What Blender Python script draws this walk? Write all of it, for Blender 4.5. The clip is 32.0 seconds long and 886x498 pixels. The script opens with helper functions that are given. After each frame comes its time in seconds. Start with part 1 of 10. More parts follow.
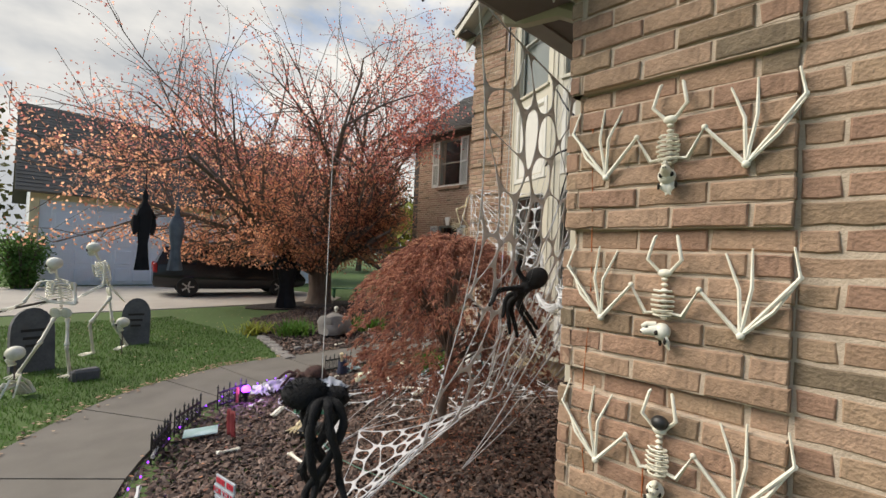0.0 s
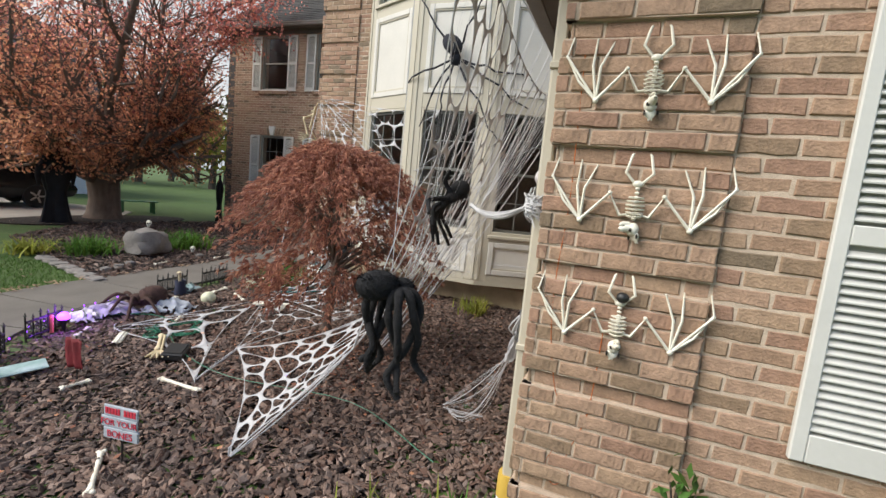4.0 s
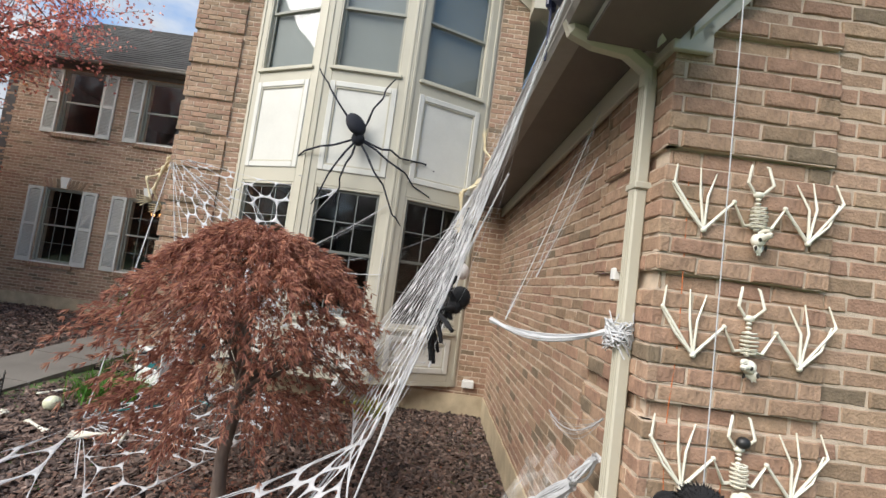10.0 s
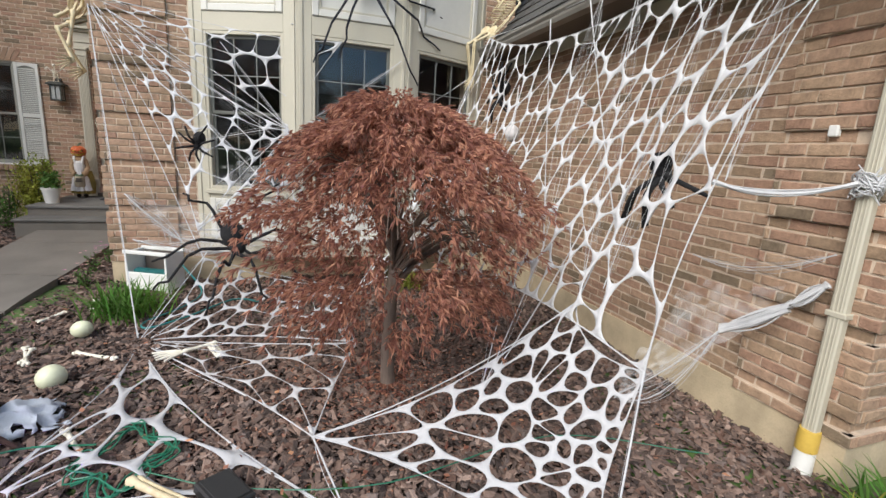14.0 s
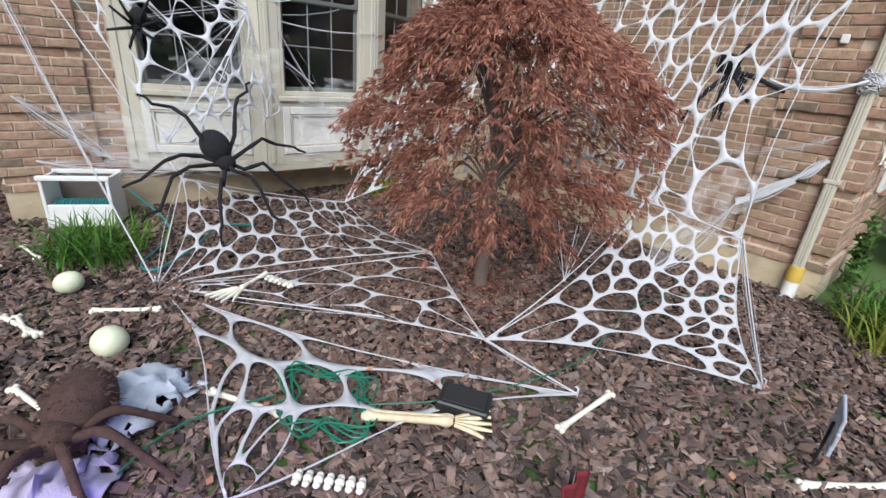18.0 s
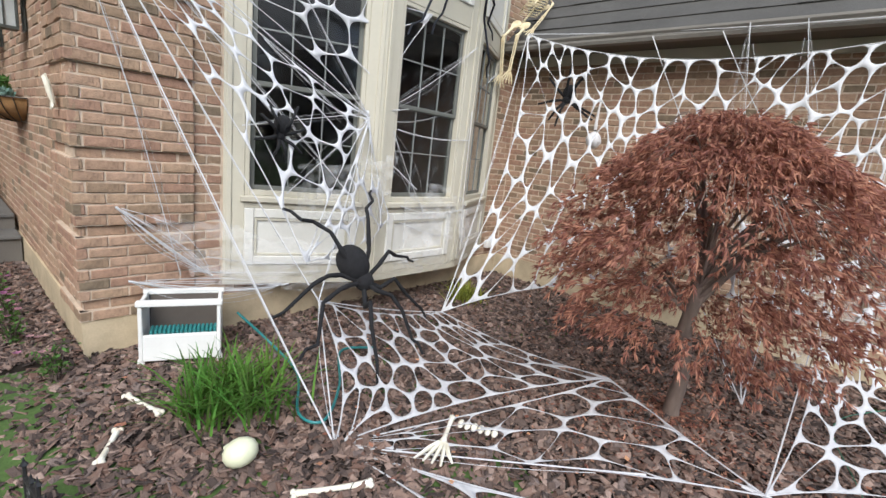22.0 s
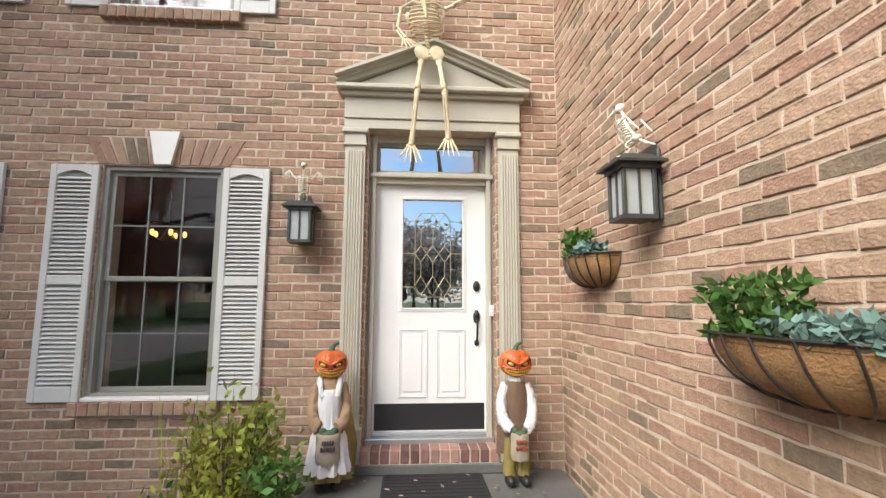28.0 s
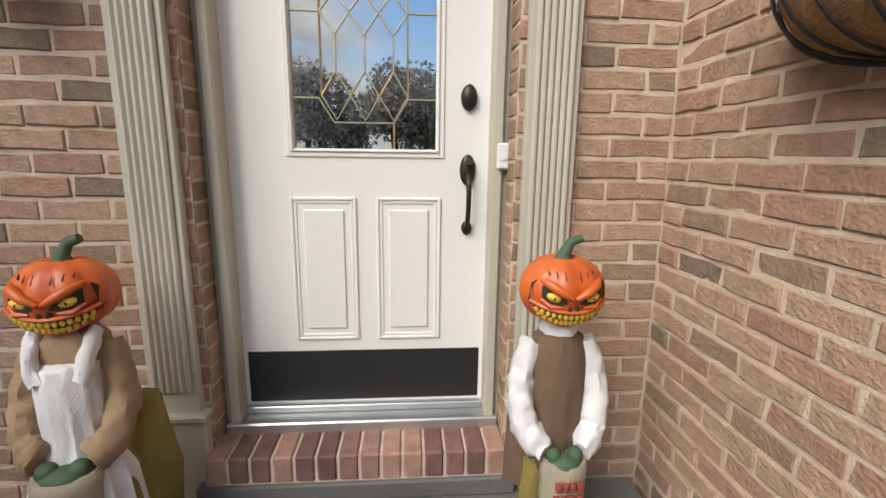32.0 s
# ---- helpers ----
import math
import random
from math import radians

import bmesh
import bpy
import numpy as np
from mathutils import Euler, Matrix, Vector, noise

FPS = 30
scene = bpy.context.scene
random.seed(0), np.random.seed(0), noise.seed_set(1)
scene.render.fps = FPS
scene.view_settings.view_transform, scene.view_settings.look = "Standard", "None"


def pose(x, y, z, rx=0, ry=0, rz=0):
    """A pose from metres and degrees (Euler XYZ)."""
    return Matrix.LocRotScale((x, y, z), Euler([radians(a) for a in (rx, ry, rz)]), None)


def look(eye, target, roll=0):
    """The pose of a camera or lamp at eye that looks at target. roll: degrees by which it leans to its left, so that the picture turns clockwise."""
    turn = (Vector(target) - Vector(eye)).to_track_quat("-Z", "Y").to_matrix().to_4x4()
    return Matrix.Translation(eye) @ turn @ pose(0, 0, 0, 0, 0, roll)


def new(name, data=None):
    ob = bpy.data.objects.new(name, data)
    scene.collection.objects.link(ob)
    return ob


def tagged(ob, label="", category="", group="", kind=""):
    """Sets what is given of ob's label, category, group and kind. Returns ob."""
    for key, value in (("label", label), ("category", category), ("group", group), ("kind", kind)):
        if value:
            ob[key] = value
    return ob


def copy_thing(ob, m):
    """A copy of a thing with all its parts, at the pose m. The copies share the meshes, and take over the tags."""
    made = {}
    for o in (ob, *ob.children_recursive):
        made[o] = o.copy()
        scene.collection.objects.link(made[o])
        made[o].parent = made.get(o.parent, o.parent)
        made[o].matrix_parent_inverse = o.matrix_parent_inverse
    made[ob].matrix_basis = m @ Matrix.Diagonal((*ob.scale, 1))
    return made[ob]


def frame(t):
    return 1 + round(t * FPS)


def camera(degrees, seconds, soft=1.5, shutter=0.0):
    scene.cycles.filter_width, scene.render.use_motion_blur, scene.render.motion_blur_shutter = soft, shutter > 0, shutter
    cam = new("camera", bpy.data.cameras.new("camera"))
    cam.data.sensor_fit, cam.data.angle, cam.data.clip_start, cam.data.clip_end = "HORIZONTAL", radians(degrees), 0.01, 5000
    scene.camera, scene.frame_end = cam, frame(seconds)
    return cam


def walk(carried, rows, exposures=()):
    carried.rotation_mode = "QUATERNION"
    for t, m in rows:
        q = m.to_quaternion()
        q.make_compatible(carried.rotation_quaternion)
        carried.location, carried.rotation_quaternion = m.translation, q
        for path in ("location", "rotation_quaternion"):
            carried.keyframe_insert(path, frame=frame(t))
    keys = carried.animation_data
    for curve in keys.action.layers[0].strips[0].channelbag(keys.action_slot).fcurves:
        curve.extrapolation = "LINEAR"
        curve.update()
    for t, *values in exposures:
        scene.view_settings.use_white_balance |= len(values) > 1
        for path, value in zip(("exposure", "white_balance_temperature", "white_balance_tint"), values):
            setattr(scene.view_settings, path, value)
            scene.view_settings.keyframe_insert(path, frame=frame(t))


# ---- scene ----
cam = camera(88.7, 32.0)
METRES, EYE, TILT, LEAN, TURN = 15.5, 1.74, 0.0, 0.0, -44.1
ROWS = [
    (0.0, 0.0, 0.0, 0.0, -0.04, 0.93, -2.53),
    (0.5, -0.0071, 0.0092, -0.0024, 1.48, -0.11, -3.86),
    (1.0, -0.0207, 0.0146, -0.0009, -2.99, 0.85, -3.31),
    (1.5, -0.0327, 0.0207, -0.0038, -6.67, 1.04, -3.94),
    (2.0, -0.0392, 0.0322, -0.0031, -15.22, 4.21, -4.83),
    (2.5, -0.0467, 0.0315, -0.0018, -24.1, 3.06, -3.98),
    (3.0, -0.0529, 0.0233, -0.0012, -28.21, -0.37, -3.28),
    (3.5, -0.0535, 0.0138, -0.0039, -27.25, -3.68, -4.09),
    (4.0, -0.0479, 0.0045, -0.0079, -24.03, -7.31, -5.51),
    (4.5, -0.0463, -0.0008, -0.0111, -20.26, -9.74, -6.21),
    (6.5, -0.0461, -0.0022, -0.0113, -19.26, -10.79, -5.31),
    (7.0, -0.0481, -0.0018, -0.0114, -17.61, -10.98, -6.09),
    (7.5, -0.0537, 0.002, -0.011, -13.47, -11.29, -6.73),
    (8.0, -0.0649, 0.011, -0.0118, -6.11, -12.14, -6.68),
    (8.5, -0.0723, 0.0226, -0.0127, -4.21, -12.46, -4.03),
    (9.0, -0.0758, 0.0397, -0.0105, -15.32, -5.08, -4.04),
    (9.5, -0.0808, 0.0568, -0.0059, -31.59, 1.66, -5.92),
    (10.0, -0.0891, 0.07, -0.0032, -47.16, 4.59, -7.55),
    (10.5, -0.1006, 0.0836, -0.0017, -58.0, 5.4, -8.48),
    (11.0, -0.1047, 0.0981, -0.0024, -62.95, 5.83, -7.52),
    (11.5, -0.1099, 0.1135, -0.0001, -66.26, 6.49, -6.08),
    (12.0, -0.1233, 0.1268, -0.0028, -66.59, 1.82, -5.77),
    (12.5, -0.1368, 0.1396, -0.0086, -64.48, -8.04, -3.91),
    (13.0, -0.1393, 0.1501, -0.0131, -63.7, -15.91, -3.82),
    (13.5, -0.1469, 0.1637, -0.0116, -62.15, -17.89, -2.27),
    (14.0, -0.154, 0.1757, -0.008, -63.88, -11.87, -3.23),
    (14.5, -0.1659, 0.1879, -0.0045, -69.9, -6.78, -1.48),
    (16.5, -0.1803, 0.2385, -0.0072, -79.33, -10.46, -2.62),
    (17.0, -0.1861, 0.2555, -0.013, -79.57, -17.1, -3.13),
    (17.5, -0.1862, 0.2691, -0.0172, -80.99, -21.64, -4.15),
    (18.0, -0.1843, 0.2847, -0.0168, -85.57, -22.21, -4.44),
    (18.5, -0.1873, 0.2981, -0.0185, -89.05, -23.37, -5.56),
    (19.0, -0.1938, 0.3148, -0.0171, -91.74, -23.34, -4.11),
    (19.5, -0.1945, 0.3289, -0.0174, -94.88, -21.91, -3.2),
    (20.0, -0.1894, 0.3449, -0.0158, -98.66, -20.14, -3.02),
    (20.5, -0.1865, 0.3593, -0.015, -100.09, -19.27, -4.0),
    (21.0, -0.185, 0.3769, -0.0144, -102.08, -19.33, -3.57),
    (21.5, -0.179, 0.387, -0.0145, -101.23, -18.26, -4.26),
    (22.0, -0.1617, 0.3945, -0.0118, -93.96, -11.9, -6.14),
    (22.5, -0.1456, 0.4081, -0.0065, -88.59, 1.04, -5.45),
    (23.0, -0.1376, 0.4316, 0.0006, -86.02, 14.53, -2.28),
    (23.5, -0.1295, 0.4537, 0.0031, -79.34, 23.27, -3.4),
    (24.0, -0.119, 0.4735, 0.005, -73.57, 26.61, -5.34),
    (24.5, -0.1089, 0.4946, 0.0055, -70.58, 27.11, -4.69),
    (25.0, -0.0991, 0.5151, 0.0055, -65.28, 27.0, -2.65),
    (25.5, -0.0825, 0.5339, 0.005, -58.92, 26.58, -0.7),
    (27.5, -0.005, 0.6015, 0.001, -50.22, 10.48, 0.5),
    (28.0, 0.0157, 0.6201, -0.0012, -50.05, 6.64, -0.25),
    (28.5, 0.0387, 0.6365, -0.0032, -48.66, 3.61, -0.38),
    (29.0, 0.0596, 0.6514, -0.003, -47.1, 1.93, -1.24),
    (29.5, 0.0773, 0.669, -0.0021, -49.75, 3.57, -1.13),
    (30.0, 0.0955, 0.6823, -0.0023, -51.2, 4.45, -1.5),
    (30.5, 0.1126, 0.6901, -0.0017, -53.52, 3.24, -3.6),
    (31.0, 0.1178, 0.6922, -0.0021, -51.88, 0.52, -1.76),
    (31.5, 0.1221, 0.695, -0.0037, -50.61, -4.07, -2.12),
    (32.0, 0.1274, 0.6984, -0.0062, -50.24, -11.42, -0.71),
]
# exposure over the clip, in stops
walk(cam, [(t, pose(0, 0, EYE, TILT, LEAN, TURN) @ pose(METRES * x, METRES * y, METRES * z, 90 + pitch, roll, yaw)) for t, x, y, z, yaw, pitch, roll in ROWS],
     exposures=[(0.0, 0.58, 6900, 10), (2.0, 0.64, 6800, 10), (4.0, 0.7, 6500, 10), (8.0, 0.98, 5850, 10), (10.0, 0.8, 6350, 10), (11.0, 0.6, 6400, 10), (12.0, 0.62, 6450, 10), (13.0, 0.7, 6650, 10), (14.0, 0.68, 6250, 10), (17.0, 0.6, 6450, 10), (18.0, 0.63, 5850, 10), (19.0, 0.66, 5800, 10), (20.0, 0.67, 5950, 10), (21.0, 0.68, 6000, 10), (22.0, 0.8, 6000, 10), (23.0, 0.65, 6200, 10), (24.0, 0.39, 6150, 10), (25.5, 0.5, 6850, 10), (27.5, 1.33, 6300, 10), (29.0, 1.42, 6300, 10), (30.0, 1.15, 6350, 10), (31.0, 0.98, 6350, 10), (32.0, 0.93, 6350, 10)])

# ---- light: bright broken cloud, a weak soft sun ----
SUN_EL, SUN_AZ = 41.0, 318.0
world = bpy.data.worlds.new("sky")
scene.world = world
world.use_nodes = True
wn, wl = world.node_tree.nodes, world.node_tree.links
wn.clear()
w_out = wn.new("ShaderNodeOutputWorld")
w_bg = wn.new("ShaderNodeBackground")
w_sky = wn.new("ShaderNodeTexSky")
w_sky.sky_type = "NISHITA"
w_sky.sun_disc = False
w_sky.sun_elevation, w_sky.sun_rotation = radians(SUN_EL), radians(SUN_AZ)
w_tc = wn.new("ShaderNodeTexCoord")
w_map = wn.new("ShaderNodeMapping")
w_map.inputs["Scale"].default_value = (1.0, 1.0, 2.2)
w_map.inputs["Location"].default_value = (0.35, 0.2, 0.1)
w_noise = wn.new("ShaderNodeTexNoise")
w_noise.inputs["Scale"].default_value = 2.1
w_noise.inputs["Detail"].default_value = 7
w_noise.inputs["Roughness"].default_value = 0.55
w_ramp = wn.new("ShaderNodeValToRGB")
w_ramp.color_ramp.elements[0].position, w_ramp.color_ramp.elements[1].position = 0.40, 0.54
w_n2 = wn.new("ShaderNodeTexNoise")
w_n2.inputs["Scale"].default_value = 4.5
w_n2.inputs["Detail"].default_value = 5
w_cloud = wn.new("ShaderNodeValToRGB")
w_cloud.color_ramp.elements[0].position, w_cloud.color_ramp.elements[1].position = 0.32, 0.68
w_cloud.color_ramp.elements[0].color = (2.5, 2.75, 3.1, 1)
w_cloud.color_ramp.elements[1].color = (5.6, 5.55, 5.4, 1)
w_mix = wn.new("ShaderNodeMix")
w_mix.data_type = "RGBA"
w_bg.inputs["Strength"].default_value = 0.12
wl.new(w_tc.outputs["Generated"], w_map.inputs["Vector"])
wl.new(w_map.outputs[0], w_noise.inputs["Vector"])
wl.new(w_map.outputs[0], w_n2.inputs["Vector"])
w_xyz, w_ma = wn.new("ShaderNodeSeparateXYZ"), wn.new("ShaderNodeMath")
w_ma.operation = "MULTIPLY_ADD"
w_ma.inputs[1].default_value = 0.13
wl.new(w_tc.outputs["Generated"], w_xyz.inputs[0])
wl.new(w_xyz.outputs["Y"], w_ma.inputs[0])
wl.new(w_noise.outputs["Fac"], w_ma.inputs[2])
wl.new(w_ma.outputs[0], w_ramp.inputs[0])
wl.new(w_n2.outputs["Fac"], w_cloud.inputs[0])
wl.new(w_ramp.outputs[0], w_mix.inputs["Factor"])
w_hs = wn.new("ShaderNodeHueSaturation")
w_hs.inputs["Saturation"].default_value, w_hs.inputs["Value"].default_value = 1.3, 1.15
wl.new(w_sky.outputs[0], w_hs.inputs["Color"])
wl.new(w_hs.outputs[0], w_mix.inputs["A"])
wl.new(w_cloud.outputs[0], w_mix.inputs["B"])
wl.new(w_mix.outputs["Result"], w_bg.inputs["Color"])
wl.new(w_bg.outputs[0], w_out.inputs["Surface"])

sun = new("sun", bpy.data.lights.new("sun", "SUN"))
sun.data.energy, sun.data.angle, sun.data.color = 3.1, radians(45), (1.0, 0.95, 0.88)
# the sky's azimuth runs clockwise from +y
_sd = Vector((math.sin(radians(SUN_AZ)) * math.cos(radians(SUN_EL)), math.cos(radians(SUN_AZ)) * math.cos(radians(SUN_EL)), math.sin(radians(SUN_EL))))
sun.matrix_world = look(_sd * 60, (0, 0, 0))


# ---- materials ----
def mat(name, colour, rough=0.7, metal=0.0, vary=0.12, grain=0.0, scale=6.0, fine=60.0, bump=0.15, tone=None, random_by="", spec=0.5, stretch=(1, 1, 1)):
    """Procedural surface: base colour with broad stains, fine grain and relief."""
    m = bpy.data.materials.new(name)
    m.use_nodes = True
    n, l = m.node_tree.nodes, m.node_tree.links
    b = n["Principled BSDF"]
    b.inputs["Roughness"].default_value, b.inputs["Metallic"].default_value = rough, metal
    b.inputs["Specular IOR Level"].default_value = spec
    tc = n.new("ShaderNodeTexCoord")
    mp = n.new("ShaderNodeMapping")
    mp.inputs["Scale"].default_value = stretch
    l.new(tc.outputs["Object"], mp.inputs[0])
    a, f = n.new("ShaderNodeTexNoise"), n.new("ShaderNodeTexNoise")
    a.inputs["Scale"].default_value, a.inputs["Detail"].default_value = scale, 5
    f.inputs["Scale"].default_value, f.inputs["Detail"].default_value = fine, 4
    l.new(mp.outputs[0], a.inputs["Vector"])
    l.new(mp.outputs[0], f.inputs["Vector"])
    tone = tone or tuple(c * (1 - 2.2 * vary) for c in colour)
    r = n.new("ShaderNodeValToRGB")
    r.color_ramp.elements[0].position, r.color_ramp.elements[1].position = 0.3, 0.7
    r.color_ramp.elements[0].color, r.color_ramp.elements[1].color = (*tone, 1), (*colour, 1)
    l.new(a.outputs["Fac"], r.inputs[0])
    out = r.outputs[0]
    hs = n.new("ShaderNodeHueSaturation")
    mr = n.new("ShaderNodeMapRange")
    mr.inputs["To Min"].default_value, mr.inputs["To Max"].default_value = 1 - vary - grain, 1 + vary + grain
    l.new(f.outputs["Fac"], mr.inputs["Value"])
    l.new(mr.outputs[0], hs.inputs["Value"])
    l.new(out, hs.inputs["Color"])
    out = hs.outputs[0]
    if random_by:
        if random_by == "object":
            src = n.new("ShaderNodeObjectInfo").outputs["Random"]
        else:
            src = n.new("ShaderNodeNewGeometry").outputs["Random Per Island"]
        h2 = n.new("ShaderNodeHueSaturation")
        m2, m3 = n.new("ShaderNodeMapRange"), n.new("ShaderNodeMapRange")
        m2.inputs["To Min"].default_value, m2.inputs["To Max"].default_value = 0.5, 1.5
        m3.inputs["To Min"].default_value, m3.inputs["To Max"].default_value = 0.485, 0.515
        l.new(src, m2.inputs["Value"])
        l.new(src, m3.inputs["Value"])
        l.new(m2.outputs[0], h2.inputs["Value"])
        l.new(m3.outputs[0], h2.inputs["Hue"])
        l.new(out, h2.inputs["Color"])
        out = h2.outputs[0]
    l.new(out, b.inputs["Base Color"])
    if bump:
        bp = n.new("ShaderNodeBump")
        bp.inputs["Strength"].default_value, bp.inputs["Distance"].default_value = bump, 0.006
        l.new(f.outputs["Fac"], bp.inputs["Height"])
        l.new(bp.outputs[0], b.inputs["Normal"])
    return m


def brick_material(name, random_by, base=(0.395, 0.276, 0.196), stops=None):
    m = mat(name, base, rough=0.9, vary=0.14, grain=0.12, scale=22, fine=85, bump=1.0)
    n, l = m.node_tree.nodes, m.node_tree.links
    b = n["Principled BSDF"]
    old = b.inputs["Base Color"].links[0].from_socket
    src = n.new("ShaderNodeObjectInfo").outputs["Random"] if random_by == "object" else n.new("ShaderNodeNewGeometry").outputs["Random Per Island"]
    r = n.new("ShaderNodeValToRGB")
    r.color_ramp.interpolation = "CONSTANT"
    stops = stops or ((0.0, (0.56, 0.6, 0.56)), (0.06, (0.88, 0.76, 0.73)), (0.2, (1.04, 0.98, 0.92)), (0.36, (0.92, 0.86, 0.8)), (0.5, (1.1, 1.04, 1.0)), (0.64, (0.98, 0.86, 0.82)), (0.76, (1.05, 1.03, 0.95)), (0.91, (0.76, 0.75, 0.68)))
    e = r.color_ramp.elements
    e[0].position, e[0].color = stops[0][0], (*stops[0][1], 1)
    e[1].position, e[1].color = stops[1][0], (*stops[1][1], 1)
    for p, c in stops[2:]:
        e.new(p).color = (*c, 1)
    l.new(src, r.inputs[0])
    x = n.new("ShaderNodeMix")
    x.data_type, x.blend_type = "RGBA", "MULTIPLY"
    x.inputs["Factor"].default_value = 1.0
    l.new(old, x.inputs["A"])
    l.new(r.outputs[0], x.inputs["B"])
    l.new(x.outputs["Result"], b.inputs["Base Color"])
    return m


def glass(name, tint=(0.9, 0.95, 0.95), rough=0.0, facing=0.07):
    """Thin window glass: clear, with the mirror image of the sky at its surface."""
    m = bpy.data.materials.new(name)
    m.use_nodes = True
    n, l = m.node_tree.nodes, m.node_tree.links
    n.clear()
    o, mix = n.new("ShaderNodeOutputMaterial"), n.new("ShaderNodeMixShader")
    t, g, f = n.new("ShaderNodeBsdfTransparent"), n.new("ShaderNodeBsdfGlossy"), n.new("ShaderNodeMath")
    lw, pw = n.new("ShaderNodeLayerWeight"), n.new("ShaderNodeMath")
    lw.inputs["Blend"].default_value = 0.5
    pw.operation, f.operation = "POWER", "MULTIPLY_ADD"
    pw.inputs[1].default_value = 4.0
    f.inputs[1].default_value, f.inputs[2].default_value = 1.0 - facing, facing
    l.new(lw.outputs["Facing"], pw.inputs[0])
    l.new(pw.outputs[0], f.inputs[0])
    t.inputs[0].default_value = (*tint, 1)
    g.inputs["Roughness"].default_value = rough
    ns, bp = n.new("ShaderNodeTexNoise"), n.new("ShaderNodeBump")
    ns.inputs["Scale"].default_value, ns.inputs["Detail"].default_value = 2.5, 1
    bp.inputs["Strength"].default_value, bp.inputs["Distance"].default_value = 0.06, 0.02
    l.new(ns.outputs["Fac"], bp.inputs["Height"])
    l.new(bp.outputs[0], g.inputs["Normal"])
    l.new(f.outputs[0], mix.inputs[0])
    l.new(t.outputs[0], mix.inputs[1])
    l.new(g.outputs[0], mix.inputs[2])
    l.new(mix.outputs[0], o.inputs[0])
    return m


def leaf_mat(name, colour, tone, trans=0.35):
    m = mat(name, colour, rough=0.6, vary=0.15, scale=1.2, fine=30, bump=0, tone=tone, random_by="island", spec=0.25)
    n, l = m.node_tree.nodes, m.node_tree.links
    b = n["Principled BSDF"]
    src = b.inputs["Base Color"].links[0].from_socket
    tr, mx = n.new("ShaderNodeBsdfTranslucent"), n.new("ShaderNodeMixShader")
    mx.inputs[0].default_value = trans
    l.new(src, tr.inputs[0])
    l.new(b.outputs[0], mx.inputs[1])
    l.new(tr.outputs[0], mx.inputs[2])
    l.new(mx.outputs[0], n["Material Output"].inputs[0])
    return m


M_BRICK_OB = brick_material("brick_single", "object")
M_BRICK = brick_material("brick_joined", "island")
M_MORTAR = mat("mortar", (0.61, 0.49, 0.375), rough=0.95, scale=14, fine=160, bump=0.6)
M_FOUND = mat("foundation_paint", (0.55, 0.45, 0.3), rough=0.85, vary=0.14, scale=5, fine=70, bump=0.35)
M_TRIM = mat("greige_trim_paint", (0.49, 0.46, 0.37), rough=0.5, vary=0.04, scale=2, fine=40, bump=0.06)
M_WHITE = mat("white_paint", (0.8, 0.79, 0.74), rough=0.42, vary=0.03, scale=2, fine=40, bump=0.05)
M_SHUT = mat("pale_grey_shutter", (0.62, 0.62, 0.58), rough=0.55, vary=0.04, scale=3, fine=50, bump=0.05)
M_GUTTER = mat("greyed_gutter_paint", (0.24, 0.225, 0.2), rough=0.45, vary=0.1, scale=3, fine=30, bump=0.05)
# eave brown; also used where shadow is put into the colour
M_EAVE = mat("brown_eave_and_shadow", (0.12, 0.1, 0.085), rough=0.55, vary=0.1, scale=3, fine=30, bump=0.05)
M_SASH = mat("grey_sash", (0.3, 0.3, 0.26), rough=0.5, vary=0.06, scale=3, fine=40, bump=0.04)
M_BLIND = mat("grey_blind", (0.2, 0.21, 0.2), rough=0.6, vary=0.06, scale=3, fine=40, bump=0.04)
M_BAR = mat("slate_glazing_bar", (0.2, 0.21, 0.2), rough=0.5, vary=0.06, scale=3, fine=40, bump=0.04)
M_SASHD = mat("dark_green_grey_sash", (0.13, 0.135, 0.12), rough=0.5, vary=0.06, scale=3, fine=40, bump=0.04)
M_PANEL = mat("off_white_panel_paint", (0.63, 0.62, 0.57), rough=0.45, vary=0.05, scale=2, fine=40, bump=0.05)
M_SHINGLE = mat("asphalt_shingle", (0.085, 0.082, 0.076), rough=0.95, vary=0.16, grain=0.25, scale=1.4, fine=130, bump=0.7)
M_CONC = mat("concrete", (0.165, 0.15, 0.13), rough=0.9, vary=0.12, grain=0.06, scale=2.2, fine=120, bump=0.3)
M_SLATE = mat("porch_slate", (0.14, 0.135, 0.125), rough=0.75, vary=0.15, scale=3, fine=60, bump=0.3)
M_ASPH = mat("asphalt", (0.09, 0.09, 0.09), rough=0.95, vary=0.12, grain=0.15, scale=1.5, fine=140, bump=0.5)
M_SOIL = mat("mulch_bed", (0.026, 0.017, 0.012), rough=0.97, vary=0.2, grain=0.3, scale=8, fine=70, bump=0.9)
M_CHIP = brick_material("bark_chip", "island", (0.175, 0.13, 0.11), ((0.0, (0.3, 0.28, 0.28)), (0.16, (0.62, 0.58, 0.56)), (0.34, (0.9, 0.82, 0.78)), (0.5, (1.15, 1.02, 0.94)), (0.64, (0.8, 0.62, 0.54)), (0.76, (1.45, 1.34, 1.26)), (0.88, (1.0, 1.02, 1.06)), (0.95, (1.9, 1.85, 1.8))))
M_LAWN = mat("lawn", (0.066, 0.12, 0.026), rough=0.95, vary=0.2, grain=0.2, scale=1.1, fine=45, bump=0.8, tone=(0.055, 0.095, 0.022))
M_BLADE = leaf_mat("grass_blade", (0.1, 0.185, 0.036), (0.06, 0.115, 0.025))
